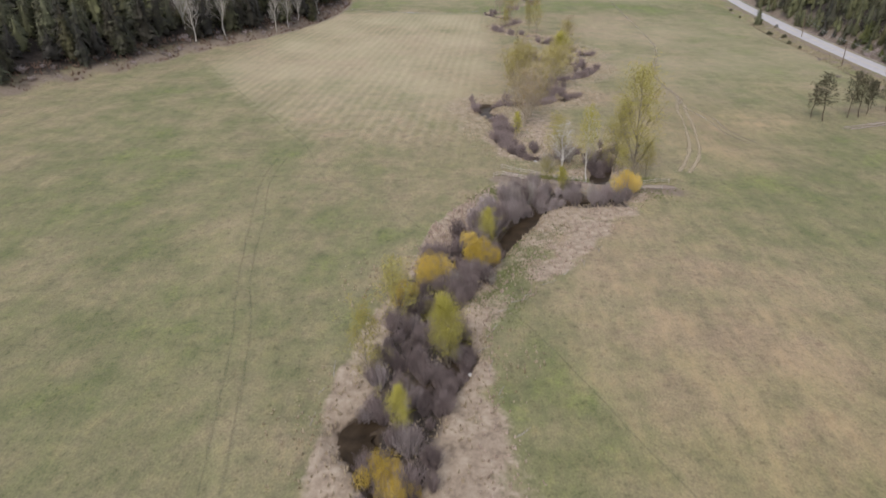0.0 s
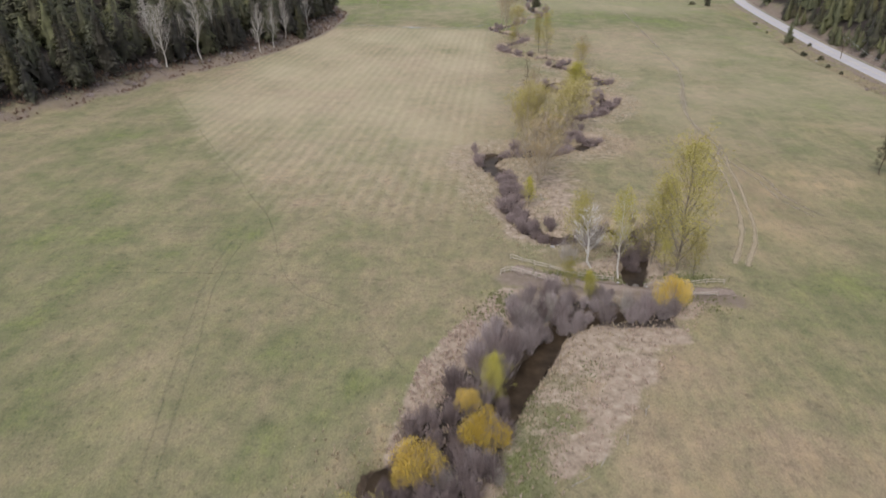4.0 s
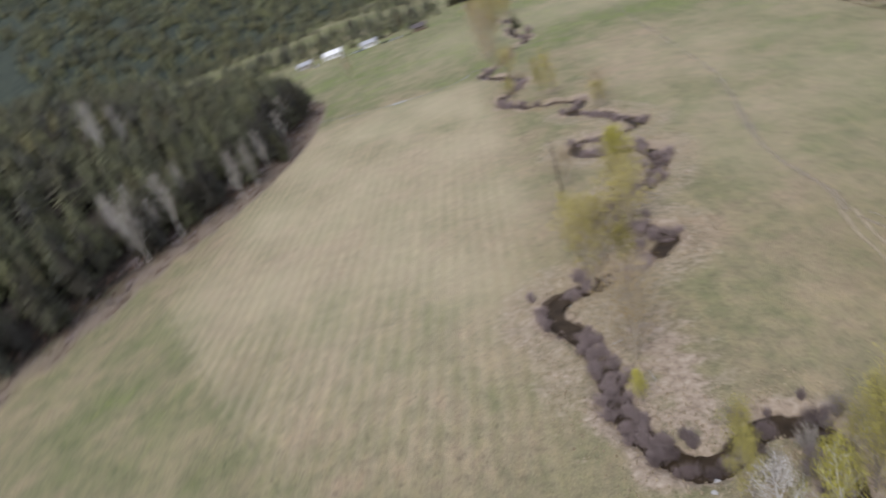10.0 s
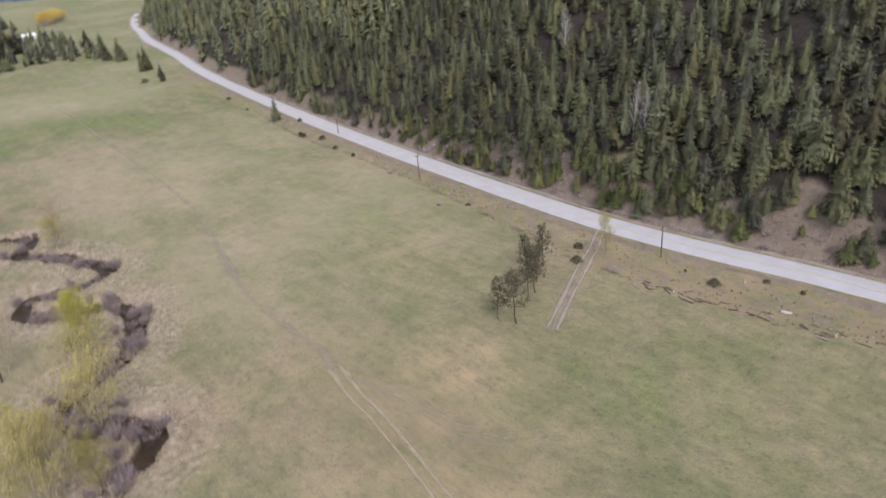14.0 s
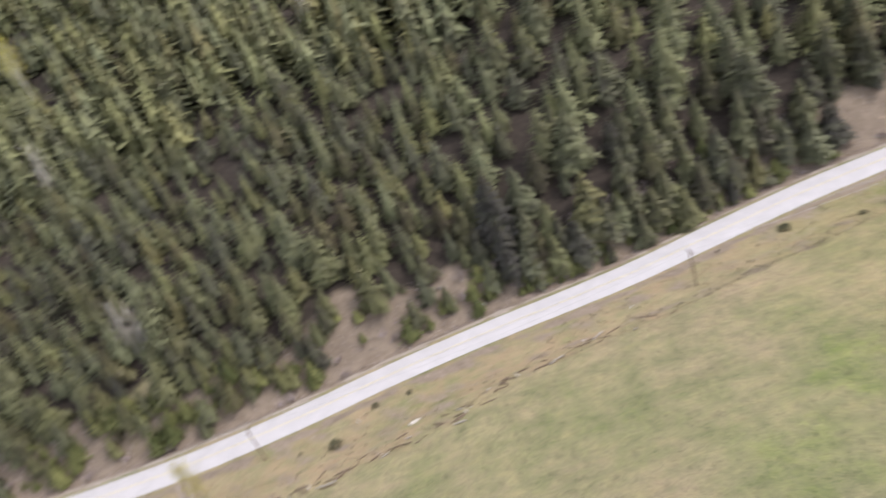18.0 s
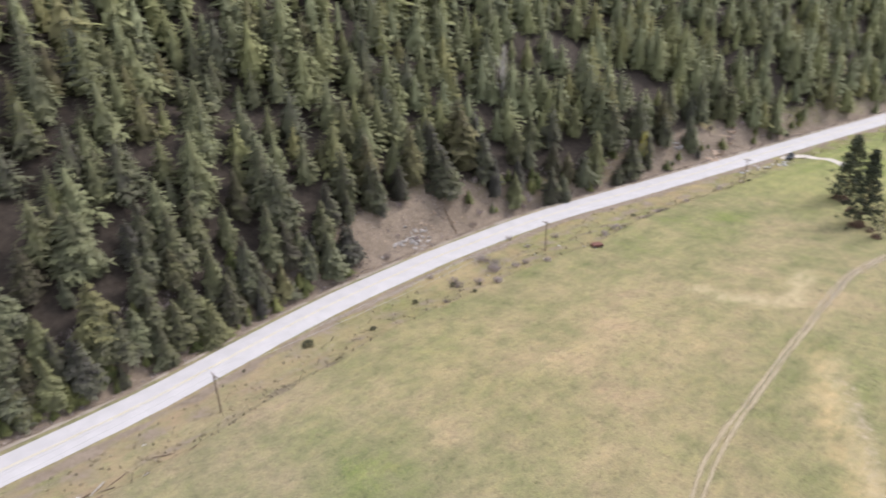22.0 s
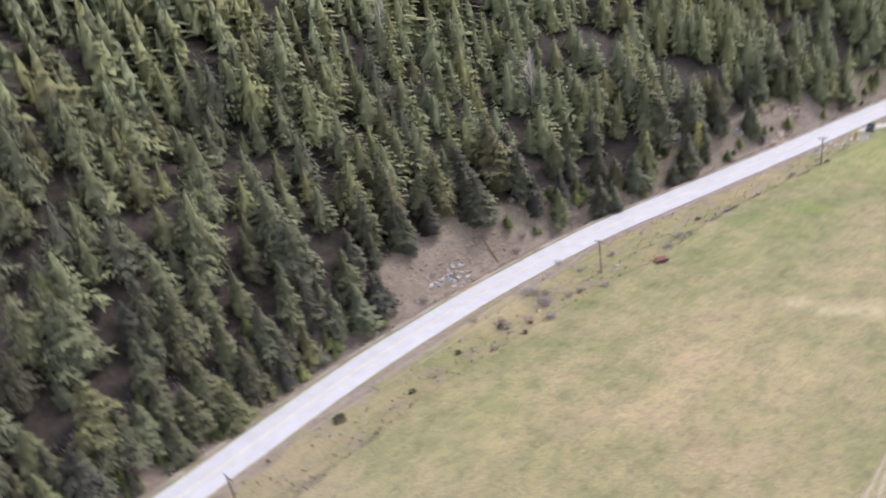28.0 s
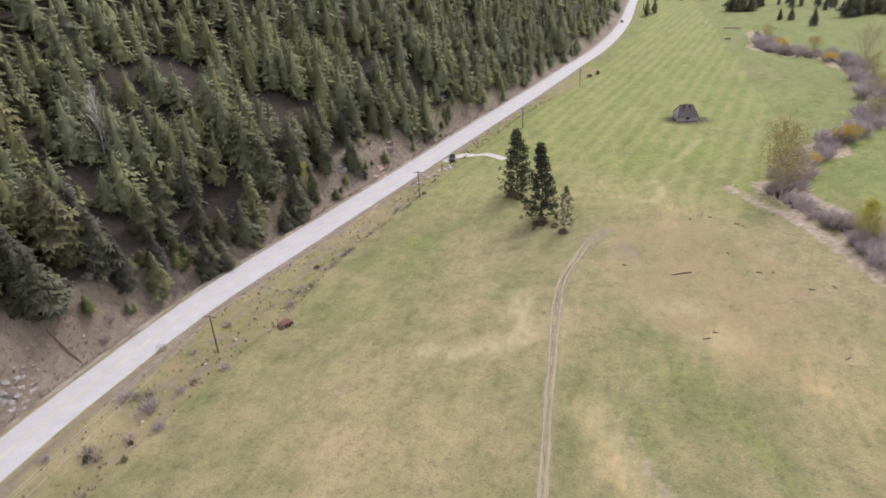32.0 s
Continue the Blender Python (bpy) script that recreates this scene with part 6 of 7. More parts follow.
# single conifers in the open
OPEN_FIRS = [(95.2, -85.5, 17.0, 1.15, 4, "tall dark fir in the clump by the field track"), (86.9, -69.8, 18.2, 0.95, 3, "tall narrow dark fir in the clump by the field track"), (81.2, -64.6, 10.6, 0.95, 1, "thin grey-green young fir in the clump by the field track"), (138.2, 323.5, 9.8, 0.95, 3, "lone dark fir beside the road"), (144.2, 457.6, 10.5, 0.9, 1, "dark fir in the far roadside group"), (153.3, 504.0, 15.0, 0.95, 0, "tall dark fir in the far roadside group"), (149.3, 501.5, 13.5, 0.9, 3, "dark fir in the far roadside group"), (156.5, 561.0, 16.0, 1.0, 2, "dark fir in the far roadside group"), (151.5, 575.0, 13.0, 1.0, 4, "dark fir in the far roadside group"), (158.0, 638.0, 15.0, 1.1, 1, "dark fir in the far roadside group"), (166.0, 631.0, 14.0, 1.1, 3, "dark fir in the far roadside group"), (38.1, 438.6, 9.2, 1.1, 0, "small dark spruce by the far creek"), (-26.1, -360.3, 12.0, 1.0, 1, "dark fir by the lower creek"), (-19.9, -390.7, 9.0, 1.0, 2, "dark fir by the lower creek"), (-14.2, -394.0, 8.0, 1.0, 0, "small fir by the lower creek"), (-49.5, -387.8, 15.0, 1.1, 4, "dark fir in the far field group"), (-55.0, -392.0, 16.0, 1.1, 0, "dark fir in the far field group"), (-62.0, -398.0, 15.0, 1.1, 2, "dark fir in the far field group"), (-69.0, -406.0, 16.0, 1.1, 4, "dark fir in the far field group"), (1.4, -453.0, 13.0, 1.3, 2, "dark fir in the far field group"), (6.0, -458.0, 14.0, 1.3, 4, "dark fir in the far field group"), (-5.0, -450.0, 12.0, 1.3, 0, "dark fir in the far field group")]
for x, y, h, wide, k, label in OPEN_FIRS:
    if -100 < y < 0:
        broad_tree("thin_fir" if h < 12 else "old_fir", k, x, y, h, label, wide, "conifer_tree", "conifer", "firs standing in the open")
    else:
        conifer(x, y, h, k, label, "firs standing in the open", wide, turn=x * 13)
for k, (x, y, h, wide) in enumerate([(89.3, 154.0, 12.0, 1.3), (88.0, 156.8, 9.0, 1.2), (97.0, 157.6, 11.6, 1.1), (99.8, 158.4, 11.0, 1.2), (103.0, 160.6, 9.0, 1.2), (109.2, 163.6, 10.2, 1.2), (107.2, 166.5, 8.0, 1.2)]):
    broad_tree("pine", k, x, y, h * 0.95, "open-crowned olive pine in the field by the driveway", wide * 0.85, "pine_tree", "tree", "pines by the driveway")

for x, y, h in ((94.0, -83.2, 1.5), (96.6, -84.0, 1.3), (86.2, -68.0, 1.6), (87.6, -66.6, 1.2), (81.5, -62.8, 1.0), (83.4, -66.0, 1.1)):
    shrub(BROWN_BUSH[int(x) % 3], x, y, h, 1.3, "low reddish-brown bush at the foot of the firs", "bushes below the firs", "brown_bush", x * 20, -0.05)
# young firs on the road bank
FRESH = []
for me in LOW_CROWN[:4]:
    c_ = me.copy()
    c_.materials.clear()
    c_.materials.append(M["young_needle"])
    FRESH.append(c_)
for k in range(150):
    y = float(rs.uniform(-150, 262))
    x = float(road_x(y)) + float(rs.uniform(7.4, 14.0))
    if abs(y - 6) < 22 and rs.uniform() < 0.95 or abs(y - 124) < 14 and rs.uniform() < 0.4 or abs(y + 105) < 18 and rs.uniform() < 0.7:
        continue
    conifer(x, y, float(rs.uniform(1.8, 5.2)), k, "young yellow-green fir on the road bank", "young firs on the road bank", float(rs.uniform(1.2, 1.7)), turn=k * 40.0, name="fir_sapling", mesh=FRESH[k % 4] if k % 3 else LOW_CROWN[k % 5])
for k in range(46):
    y = float(rs.uniform(26, 104))
    conifer(float(road_x(y)) + float(rs.uniform(7.2, 9.8)), y, float(rs.uniform(1.8, 4.2)), k, "young yellow-green fir on the road bank", "young firs on the road bank", float(rs.uniform(1.1, 1.5)), turn=k * 57.0, name="fir_sapling", mesh=FRESH[k % 4])
for k in range(64):
    y = float(rs.uniform(104, 258))
    if abs(y - 128) < 7:
        continue
    conifer(float(road_x(y)) + float(rs.uniform(7.6, 12.5)), y, float(rs.uniform(3.2, 6.8)), k, "young yellow-green fir on the road bank", "young firs on the road bank", float(rs.uniform(1.0, 1.4)), turn=k * 57.0, name="fir_sapling", mesh=FRESH[k % 4])


# ---------------------------------------------------------------- tall dead grass and weeds
def tufts(name, x, y, size, mat, label, blades=7, seed=0):
    r = np.random.default_rng(seed)
    n, z = len(x), height(x, y)
    a = r.uniform(0, 6.28, (n, blades))
    lean = r.uniform(0.1, 0.55, (n, blades))
    h = size[:, None] * r.uniform(0.6, 1.3, (n, blades))
    bx, by = x[:, None] + 0.16 * size[:, None] * r.normal(size=(n, blades)), y[:, None] + 0.16 * size[:, None] * r.normal(size=(n, blades))
    w = 0.16 * h
    base = np.stack([np.stack([bx - np.sin(a) * w, by + np.cos(a) * w, z[:, None] - 0.03 + 0 * bx], 2), np.stack([bx + np.sin(a) * w, by - np.cos(a) * w, z[:, None] - 0.03 + 0 * bx], 2), np.stack([bx + np.cos(a) * lean * h, by + np.sin(a) * lean * h, z[:, None] + h], 2)], 2)
    me = array_mesh(name, base.reshape(-1, 3), np.arange(n * blades * 3).reshape(-1, 3), mat, np.repeat(r.uniform(-0.2, 0.8, n), blades * 3))
    return tagged(new(name, me), label, "grass", kind="stuff")


rg = np.random.default_rng(61)
pick = creek[(creek[:, 1] > 30) & (creek[:, 1] < 330)]
p = pick[rg.integers(0, len(pick), 15000)] + rg.normal(0, 1, (15000, 2)) * 4.8
dc = line_distance(p[:, 0], p[:, 1], pick, 2)
p = p[(dc > 1.8) & (dc < 9) & (np.abs(p[:, 1] - 106.8 - 0.12 * (26 - p[:, 0])) > 2.4)]
q = rg.uniform(0, 1, (2600, 2)) * (16, 34) + (-6, 74)
inner = np.interp(q[:, 1], [74, 88, 99, 107], [-1.2, 0.9, 6.4, 11.9])
q = q[(q[:, 0] > inner) & (q[:, 0] < inner + 5.5) & (q[:, 1] < 106)]
tufts("bank_reeds", q[:, 0], q[:, 1], rg.uniform(0.18, 0.5, len(q)), M["pink_straw"], "tall pinkish dead grass heaped along the creek bank", 8, 9)
q = rg.uniform(0, 1, (3600, 2)) * (32, 70) + (8, 36)
outer = np.interp(q[:, 1], [36, 49, 60, 70, 77, 92, 103, 107], [14.5, 10, 9.6, 16, 22, 31, 38, 39])
q = q[(q[:, 0] < outer) & (q[:, 0] > outer - 8) & (q[:, 1] < 104)]
tufts("bank_hay", q[:, 0], q[:, 1], rg.uniform(0.15, 0.45, len(q)), M["pink_straw"], "flattened pale dead grass beside the creek", 7, 10)
verge = smooth_line([(11.5, 62), (13.2, 68), (14.6, 76), (17.2, 83), (21, 90)], 0.5)
WET = smooth_line([(13.8, 84.9), (12.3, 75.6), (10.1, 69.2), (7.7, 65.5)], 0.5)
q = np.concatenate([verge[rg.integers(0, len(verge), 1700)] + rg.normal(0, 1, (1700, 2)) * (1.1, 0.8), rg.normal(0, 1, (900, 2)) * (3.4, 0.8) + (22.6, 110.0), rg.normal(0, 1, (300, 2)) * (1.2, 1.6) + (10.7, 102.0), WET[rg.integers(0, len(WET), 1500)] + rg.normal(0, 0.75, (1500, 2)), rg.normal(0, 1, (360, 2)) * (2.6, 0.7) + (37.0, 110.3), rg.normal(0, 1, (120, 2)) * (1.6, 1.2) + (8.6, 98.5), rg.normal(0, 1, (160, 2)) * (2.2, 1.4) + (37, 103.2)])
tufts("lush_grass", q[:, 0], q[:, 1], np.where(q[:, 1] > 95, 1.3, 0.7) * rg.uniform(0.08, 0.24, len(q)), M["lush"], "lush dark green grass in wet ground beside the creek", 8, 11)
tufts("bank_grass", p[:, 0], p[:, 1], rg.uniform(0.14, 0.42, len(p)), M["straw"], "tall straw-coloured dead grass along the creek banks", 7, 1)
yb = rg.uniform(-200, 330, 3000)
xb = strip_x(yb) + rg.uniform(0, 1, 3000) ** 1.5 * (road_x(yb) - strip_x(yb) - 5.8)
tufts("roadside_grass", xb, yb, rg.uniform(0.15, 0.5, len(xb)), M["weed"], "rough dead grass and weeds between field and road", 6, 2)
yb = rg.uniform(-200, 300, 9000)
xb = road_x(yb) + rg.uniform(5.6, 15, 9000)
tufts("bank_weeds", xb, yb, rg.uniform(0.2, 0.5, len(xb)), M["twig"], "dead brown weeds covering the road bank", 6, 3)
yb = rg.uniform(165, 400, 2600)
xb = edge_x(yb) - rg.uniform(-2, 8, 2600)
tufts("wood_edge_weeds", xb, yb, rg.uniform(0.3, 0.9, len(xb)), M["brown_leaf"], "brown dead weeds along the edge of the wood", 6, 4)



# ---------------------------------------------------------------- tracks, ditch, crossing
rr_ = np.random.default_rng(71)


def ruts(name, plan, label, gauge=1.7, wide=0.5, mat="rut", lift=0.05):
    line = smooth_line(plan, 1.5)
    g = np.gradient(line, axis=0)
    g /= np.linalg.norm(g, axis=1)[:, None]
    side = np.stack([g[:, 1], -g[:, 0]], 1)
    root = new(name)
    for s in (-1, 1) if gauge else (0,):
        sway = np.convolve(rr_.normal(0, 0.35, len(line) + 8), np.ones(9) / 9, "valid")
        own = line + side * (s * gauge / 2 + sway)[:, None]
        fray = np.convolve(rr_.normal(0, 1.0, len(line) + 4), np.ones(5) / 5, "valid")
        ribbon("wheel_rut", own, np.clip(2.0 * wide * (1 + 0.6 * fray), 0.2, 5.5), lift, M[mat], (-1, 0, 1), parent=root)
    return tagged(root, label, "farm track", kind="structure")


ruts("farm_track", [(57.8, 158), (59.6, 166.5)][::-1] + [(57.1, 152), (54.9, 140.6), (51.5, 126.5), (46.5, 115.0)], "pair of pale wheel ruts worn into the meadow", 1.9, 0.8)
ruts("farm_track_branch", [(60.8, 164), (63.0, 152.7), (63.4, 143), (66, 134)], "faint pair of wheel ruts in the meadow", 1.8, 0.6, "faint_rut")
ruts("driveway", [(130.5, 164.4), (120, 160), (108.6, 155.2), (100, 151.4), (92.3, 148)], "two-rut dirt driveway from the road to the field", 1.7, 0.55, "drive")
ruts("field_edge_line", [(float(strip_x(y)) + 0.4, float(y)) for y in np.arange(-125, 100, 9.0)], "thin dark line of old furrow at the field edge", 0.0, 0.22, "dark_rut")
ruts("driveway_bed", [(131, 164.6), (120, 160), (108.6, 155.2), (100, 151.4), (91, 147.4)], "brown trodden earth bed of the driveway", 0.0, 1.5, "faint_rut", 0.04)
ruts("field_track_bed", [(77, -52), (79.0, -40), (78.3, -25), (76.4, -1), (75, 15)], "faint broad worn path across the field", 0.0, 1.3, "faint_rut", 0.04)
ruts("field_track", [(75.4, -60), (77.0, -52), (79.0, -40), (78.3, -25), (76.4, -1), (75, 15), (73.4, 28), (69.8, 42), (65, 58)], "pair of pale wheel ruts leading across the field", 1.15, 0.5)
tagged(ribbon("track_yard", smooth_line([(72, -66), (75.4, -58), (77.5, -48), (78.6, -38), (78, -28)], 2.0), np.array([6, 9, 10, 9, 8, 7, 6, 5, 4.6, 4.4, 4, 3.6, 3.4, 3.2, 3, 2.8, 2.6, 2.4, 2.2, 2])[: len(smooth_line([(72, -66), (75.4, -58), (77.5, -48), (78.6, -38), (78, -28)], 2.0))], 0.045, M["faint_rut"], (-1, -0.5, 0, 0.5, 1)), "worn brown earth where the field track widens", "farm track", kind="structure")
ruts("meadow_ruts", [(-30.4, 117), (-29.6, 104), (-26.6, 90), (-24.3, 79), (-21.8, 69), (-18.4, 58), (-15.8, 45.6), (-13.4, 35)], "faint dark wheel ruts across the meadow", 1.7, 0.55, "dark_rut")
ruts("old_mower_line", [(-90, 119.8), (-55.5, 120.7), (-34, 121.3)], "faint dark line across the hay meadow", 0.0, 0.35, "dark_rut")
ruts("old_mower_line", [(-75, 103.5), (-59.1, 104.5), (-30.5, 106.5), (-4.8, 106.3)], "faint dark line across the hay meadow", 0.0, 0.35, "dark_rut")
ruts("old_fence_line", [(-77.2, 202.3), (-55, 167), (-30.6, 129.7), (-18.9, 105.1), (-8.3, 97.3), (-0.9, 86.6)], "faint dark line where an old fence crossed the meadow", 0.0, 0.45, "dark_rut")
ruts("old_field_line", [(13.2, 62.8), (17.7, 53.9), (22.7, 43.4), (28, 33)], "faint dark line at the edge of an old mown strip", 0.0, 0.3, "dark_rut")
ruts("valley_track", [(86.8, 429.2), (78.1, 301.4), (74.3, 255.8), (65.6, 218.7), (61.5, 200), (60.8, 188.1), (61, 174.5), (59.4, 166.3)], "faint brown wheel track running up the valley meadow", 0.0, 1.3, "faint_rut")
tagged(ribbon("crossing_track", smooth_line([(42.5, 106.8), (38, 106.6), (33, 106.3), (24, 106.8), (17, 109.2), (12.5, 111.4)], 1.0), 4.2 + 0.4 * rr_.normal(size=len(smooth_line([(42.5, 106.8), (38, 106.6), (33, 106.3), (24, 106.8), (17, 109.2), (12.5, 111.4)], 1.0))), 0.06, M["crossing"], (-1, 0, 1)), "packed earth farm crossing over the creek", "farm track", kind="structure")
tagged(ribbon("turnout", smooth_line([(121.5, -112), (118.5, -118.5), (114, -121), (108, -118.5), (104, -115)], 1.0), 2.6, 0.07, M["gravel_pale"], (-1, 1)), "pale gravel turnout leading from the road into the field", "farm track", kind="structure")
ditch = smooth_line([(-66, 356), (-52, 350), (-38, 345.6), (-24, 344.8), (-8, 345.2), (2, 350), (11, 363)], 2.0)
tagged(ribbon("field_ditch", ditch, 1.6 + 0.5 * rr_.normal(size=len(ditch)), 0.04, M["pale_mud"], (-1, 0, 1)), "shallow pale ditch across the far field", "ditch", kind="structure")
tagged(ribbon("ditch_pool", smooth_line([(-30, 345.2), (-26, 344.9), (-22, 344.8), (-19, 345)], 1.0), 0.5 * np.array([0.4, 1.4, 2.2, 2.8, 3.0, 2.6, 2.2, 1.6, 1.0, 0.6, 0.4, 0.3])[: len(smooth_line([(-30, 345.2), (-26, 344.9), (-22, 344.8), (-19, 345)], 1.0))], 0.08, M["sky_water"], (-1, 1)), "small pool of standing water with the bright sky reflection painted on", "water", kind="structure")


def rail_fence(name, plan, label, rails=(0.34, 0.68), every=3.4):
    root = new(name)
    x0, y0 = plan[0]
    root.matrix_basis = pose(*at(x0, y0))
    line = smooth_line(plan, every)
    pts = [Vector(at(float(x), float(y))) - Vector(at(x0, y0)) for x, y in line]
    for p in pts:
        tilt = Vector((rr_.normal() * 0.05, rr_.normal() * 0.05, 0.82))
        part("post", rod(p - Vector((0, 0, 0.3)), p + tilt, 0.065, 0.055, 7), M["pale_wood"], root)
    for a, b in zip(pts, pts[1:]):
        for z in rails:
            part("rail", rod(a + Vector((0, 0.08, z + rr_.normal() * 0.08)), b + Vector((0, 0.08, z + rr_.normal() * 0.04)), 0.05, 0.042, 6), M["pale_wood"], root)
    return tagged(root, label, "fence", "rail fences at the crossing")


rail_fence("rail_fence", [(12.2, 114.2), (15.7, 112.5), (19.8, 110.4), (23.4, 108.8), (26.4, 108.6)], "weathered pale log rail fence along the farm crossing")
rail_fence("rail_fence", [(30.7, 108.4), (36.8, 108.8), (42.0, 109.4)], "weathered pale log rail fence along the farm crossing")
rail_fence("rail_fence", [(10.6, 109.2), (12.1, 110.2), (15.5, 108.6), (18.1, 107.2)], "short weathered log rail fence at the end of the crossing")
rail_fence("rail_fence", [(22.7, 104.4), (27.5, 103.7), (33.5, 104.3), (39.8, 105.4)], "weathered pale log rail fence along the farm crossing")

culvert = new("culvert")
culvert.matrix_basis = pose(29.7, 106.5, -0.04 * 29.7 - 1.05, 0, 0, 0)
bm = bmesh.new()
ring = []
for y in np.linspace(-2.6, 2.6, 21):
    for rad in (0.5 + 0.02 * math.sin(y * 30),):
        ring.append([bm.verts.new((rad * math.cos(6.2832 * k / 18), y, rad * math.sin(6.2832 * k / 18))) for k in range(18)])
for a, b in zip(ring, ring[1:]):
    for k in range(18):
        bm.faces.new((a[k], a[(k + 1) % 18], b[(k + 1) % 18], b[k]))
part("pipe", bm, M["rust_pipe"], culvert)
tagged(culvert, "corrugated steel culvert under the earth crossing", "culvert")

# ---------------------------------------------------------------- rocks
ROCKS = []
for k in range(7):
    bm = bmesh.new()
    bmesh.ops.create_icosphere(bm, subdivisions=1, radius=1.0)
    for v in bm.verts:
        n1 = noise.noise(v.co * 0.9 + Vector((k * 7, 0, 0)))
        v.co *= 1 + 0.8 * n1 + 0.3 * noise.noise(v.co * 2.6 + Vector((0, k * 5, 0)))
        v.co.z = max(v.co.z * 0.75, -0.3)
    me = bpy.data.meshes.new("boulder")
    bm.to_mesh(me)
    bm.free()
    ROCKS.append(me)
ROCK_SET = {}
for key in ("rock", "redrock", "pale_rock"):
    ROCK_SET[key] = []
    for me in ROCKS:
        c = me.copy()
        c.materials.append(M[key])
        ROCK_SET[key].append(c)


def boulder(x, y, s, key, label, group, dz=0.0, parent=None):
    ob = new("boulder", ROCK_SET[key][int(rr_.integers(0, 7))])
    p = at(x, y, dz)
    if parent:
        ob.parent = parent
        p = tuple(a - b for a, b in zip(p, parent.matrix_basis.translation))
    ob.matrix_basis = pose(*p, float(rr_.uniform(-20, 20)), float(rr_.uniform(-20, 20)), float(rr_.uniform(0, 360))) @ Matrix.Diagonal((s * float(rr_.uniform(0.8, 1.4)), s, s * float(rr_.uniform(0.6, 0.95)), 1))
    return ob if parent else tagged(ob, label, "rock", group)


def outcrop(x, y, along, across, many, size, key, label, tilt=0.0):
    root = new("rock_outcrop")
    root.matrix_basis = Matrix.Translation(at(x, y))
    for k in range(many):
        u, v = rr_.normal(0, along / 2), rr_.normal(0, across / 2)
        boulder(x + v + tilt * u, y + u, size * float(rr_.uniform(0.3, 1.1)), key, "", "", -0.4, root)
    return tagged(root, label, "rock outcrop", "rock outcrops on the road bank")


outcrop(156.2, 9.0, 7.0, 2.4, 80, 0.8, "rock", "pale grey broken rock showing through the road bank")
outcrop(158.5, 0.0, 9.0, 2.2, 34, 0.56, "redrock", "tan weathered rock in the road bank")
outcrop(157.6, 22.0, 9.0, 1.6, 16, 0.5, "redrock", "tan rubble on the road bank")
outcrop(139.0, -106.0, 20.0, 2.0, 60, 1.2, "redrock", "tan rock face cut back beside the road", -0.24)
outcrop(144.8, -88.0, 7.0, 2.0, 22, 0.9, "rock", "grey boulders heaped at the end of the rock cut")
outcrop(131.0, -150.0, 18.0, 1.8, 26, 0.7, "redrock", "tan rubble below the roadside forest", -0.24)
outcrop(152.5, 110.0, 8.0, 2.5, 22, 0.65, "rock", "grey broken rock low on the road bank")
outcrop(158.5, 46.0, 6.0, 1.5, 10, 0.5, "rock", "grey stones on the road bank")
for k in range(16):
    u = k * 1.25
    boulder(124.2 - 0.28 * u + rr_.normal() * 0.7, -92 - u + rr_.normal() * 0.5, float(rr_.uniform(0.3, 0.75)), "pale_rock", "pale boulder in the rough grass beside the road", "roadside boulders")
for x, y, s in ((20.6, 124.2, 0.6), (19.8, 121.0, 0.55), (27.3, 125.9, 0.5), (18.9, 119.0, 0.5), (22.1, 100.4, 0.6), (-0.8, 42.3, 0.7), (26.9, 107.9, 0.3), (28.4, 108.6, 0.25), (31.0, 108.2, 0.3), (28.0, 103.2, 0.3), (31.6, 103.6, 0.25), (7.2, 53.2, 0.4), (5.6, 52.0, 0.35), (29.6, 168.6, 0.4), (27.0, 167.0, 0.35), (10.5, 156.5, 0.4), (41.9, 212.6, 0.6), (12.0, 162.0, 0.3)):
    boulder(x, y, s * 0.65, "pale_rock", "pale boulder at the edge of the creek", "creek boulders", 0.15)
boulder(131.6, -14.0, 0.36, "pale_rock", "white boulder in the roadside grass", "roadside boulders", 0.05)
for k in range(24):
    y = float(rr_.uniform(-60, 330))
    boulder(float(strip_x(y)) + float(rr_.uniform(0.5, 7)), y, float(rr_.uniform(0.12, 0.32)), "pale_rock", "small pale stone in the roadside grass", "roadside stones")


# ---------------------------------------------------------------- utility line
def utility_pole(x, y, h=7.3, arm=True, label="weathered wooden utility pole beside the road", turn=0.0, lean=0.0):
    root = new("utility_pole")
    root.matrix_basis = pose(*at(x, y), 0, lean, turn)
    part("pole", rod((0, 0, -0.6), (0, 0, h), 0.16, 0.11, 10), M["wood"], root)
    if arm:
        part("crossarm", boxed((-1.15, -0.2, h - 0.55), (1.15, -0.1, h - 0.42), 0.01), M["wood"], root)
        for k in (-1.0, -0.45, 0.45, 1.0):
            bm = rod((k, -0.15, h - 0.42), (k, -0.15, h - 0.3), 0.02, 0.02, 6)
            rod((k, -0.15, h - 0.32), (k, -0.15, h - 0.2), 0.06, 0.04, 8, bm)
            part("insulator", bm, M["glaze"], root)
        for s in (-1, 1):
            part("brace", rod((0, -0.13, h - 1.1), (s * 0.7, -0.13, h - 0.52), 0.02, 0.02, 5), M["steel"], root)
    return tagged(root, label, "utility pole", "utility poles along the road")


POLES = [(141.0, 284.0), (128.6, 225.0), (127.6, 147.9), (131.4, 69.2), (132.4, -10.0), (120.6, -84.0), (104.5, -150.0), (91.2, -216.5)]
for x, y in POLES:
    utility_pole(x, y, turn=4 if y > -100 else -15)
utility_pole(154.9, -3.3, 7.4, False, "leaning brown guy pole on the road bank", 8, 34)


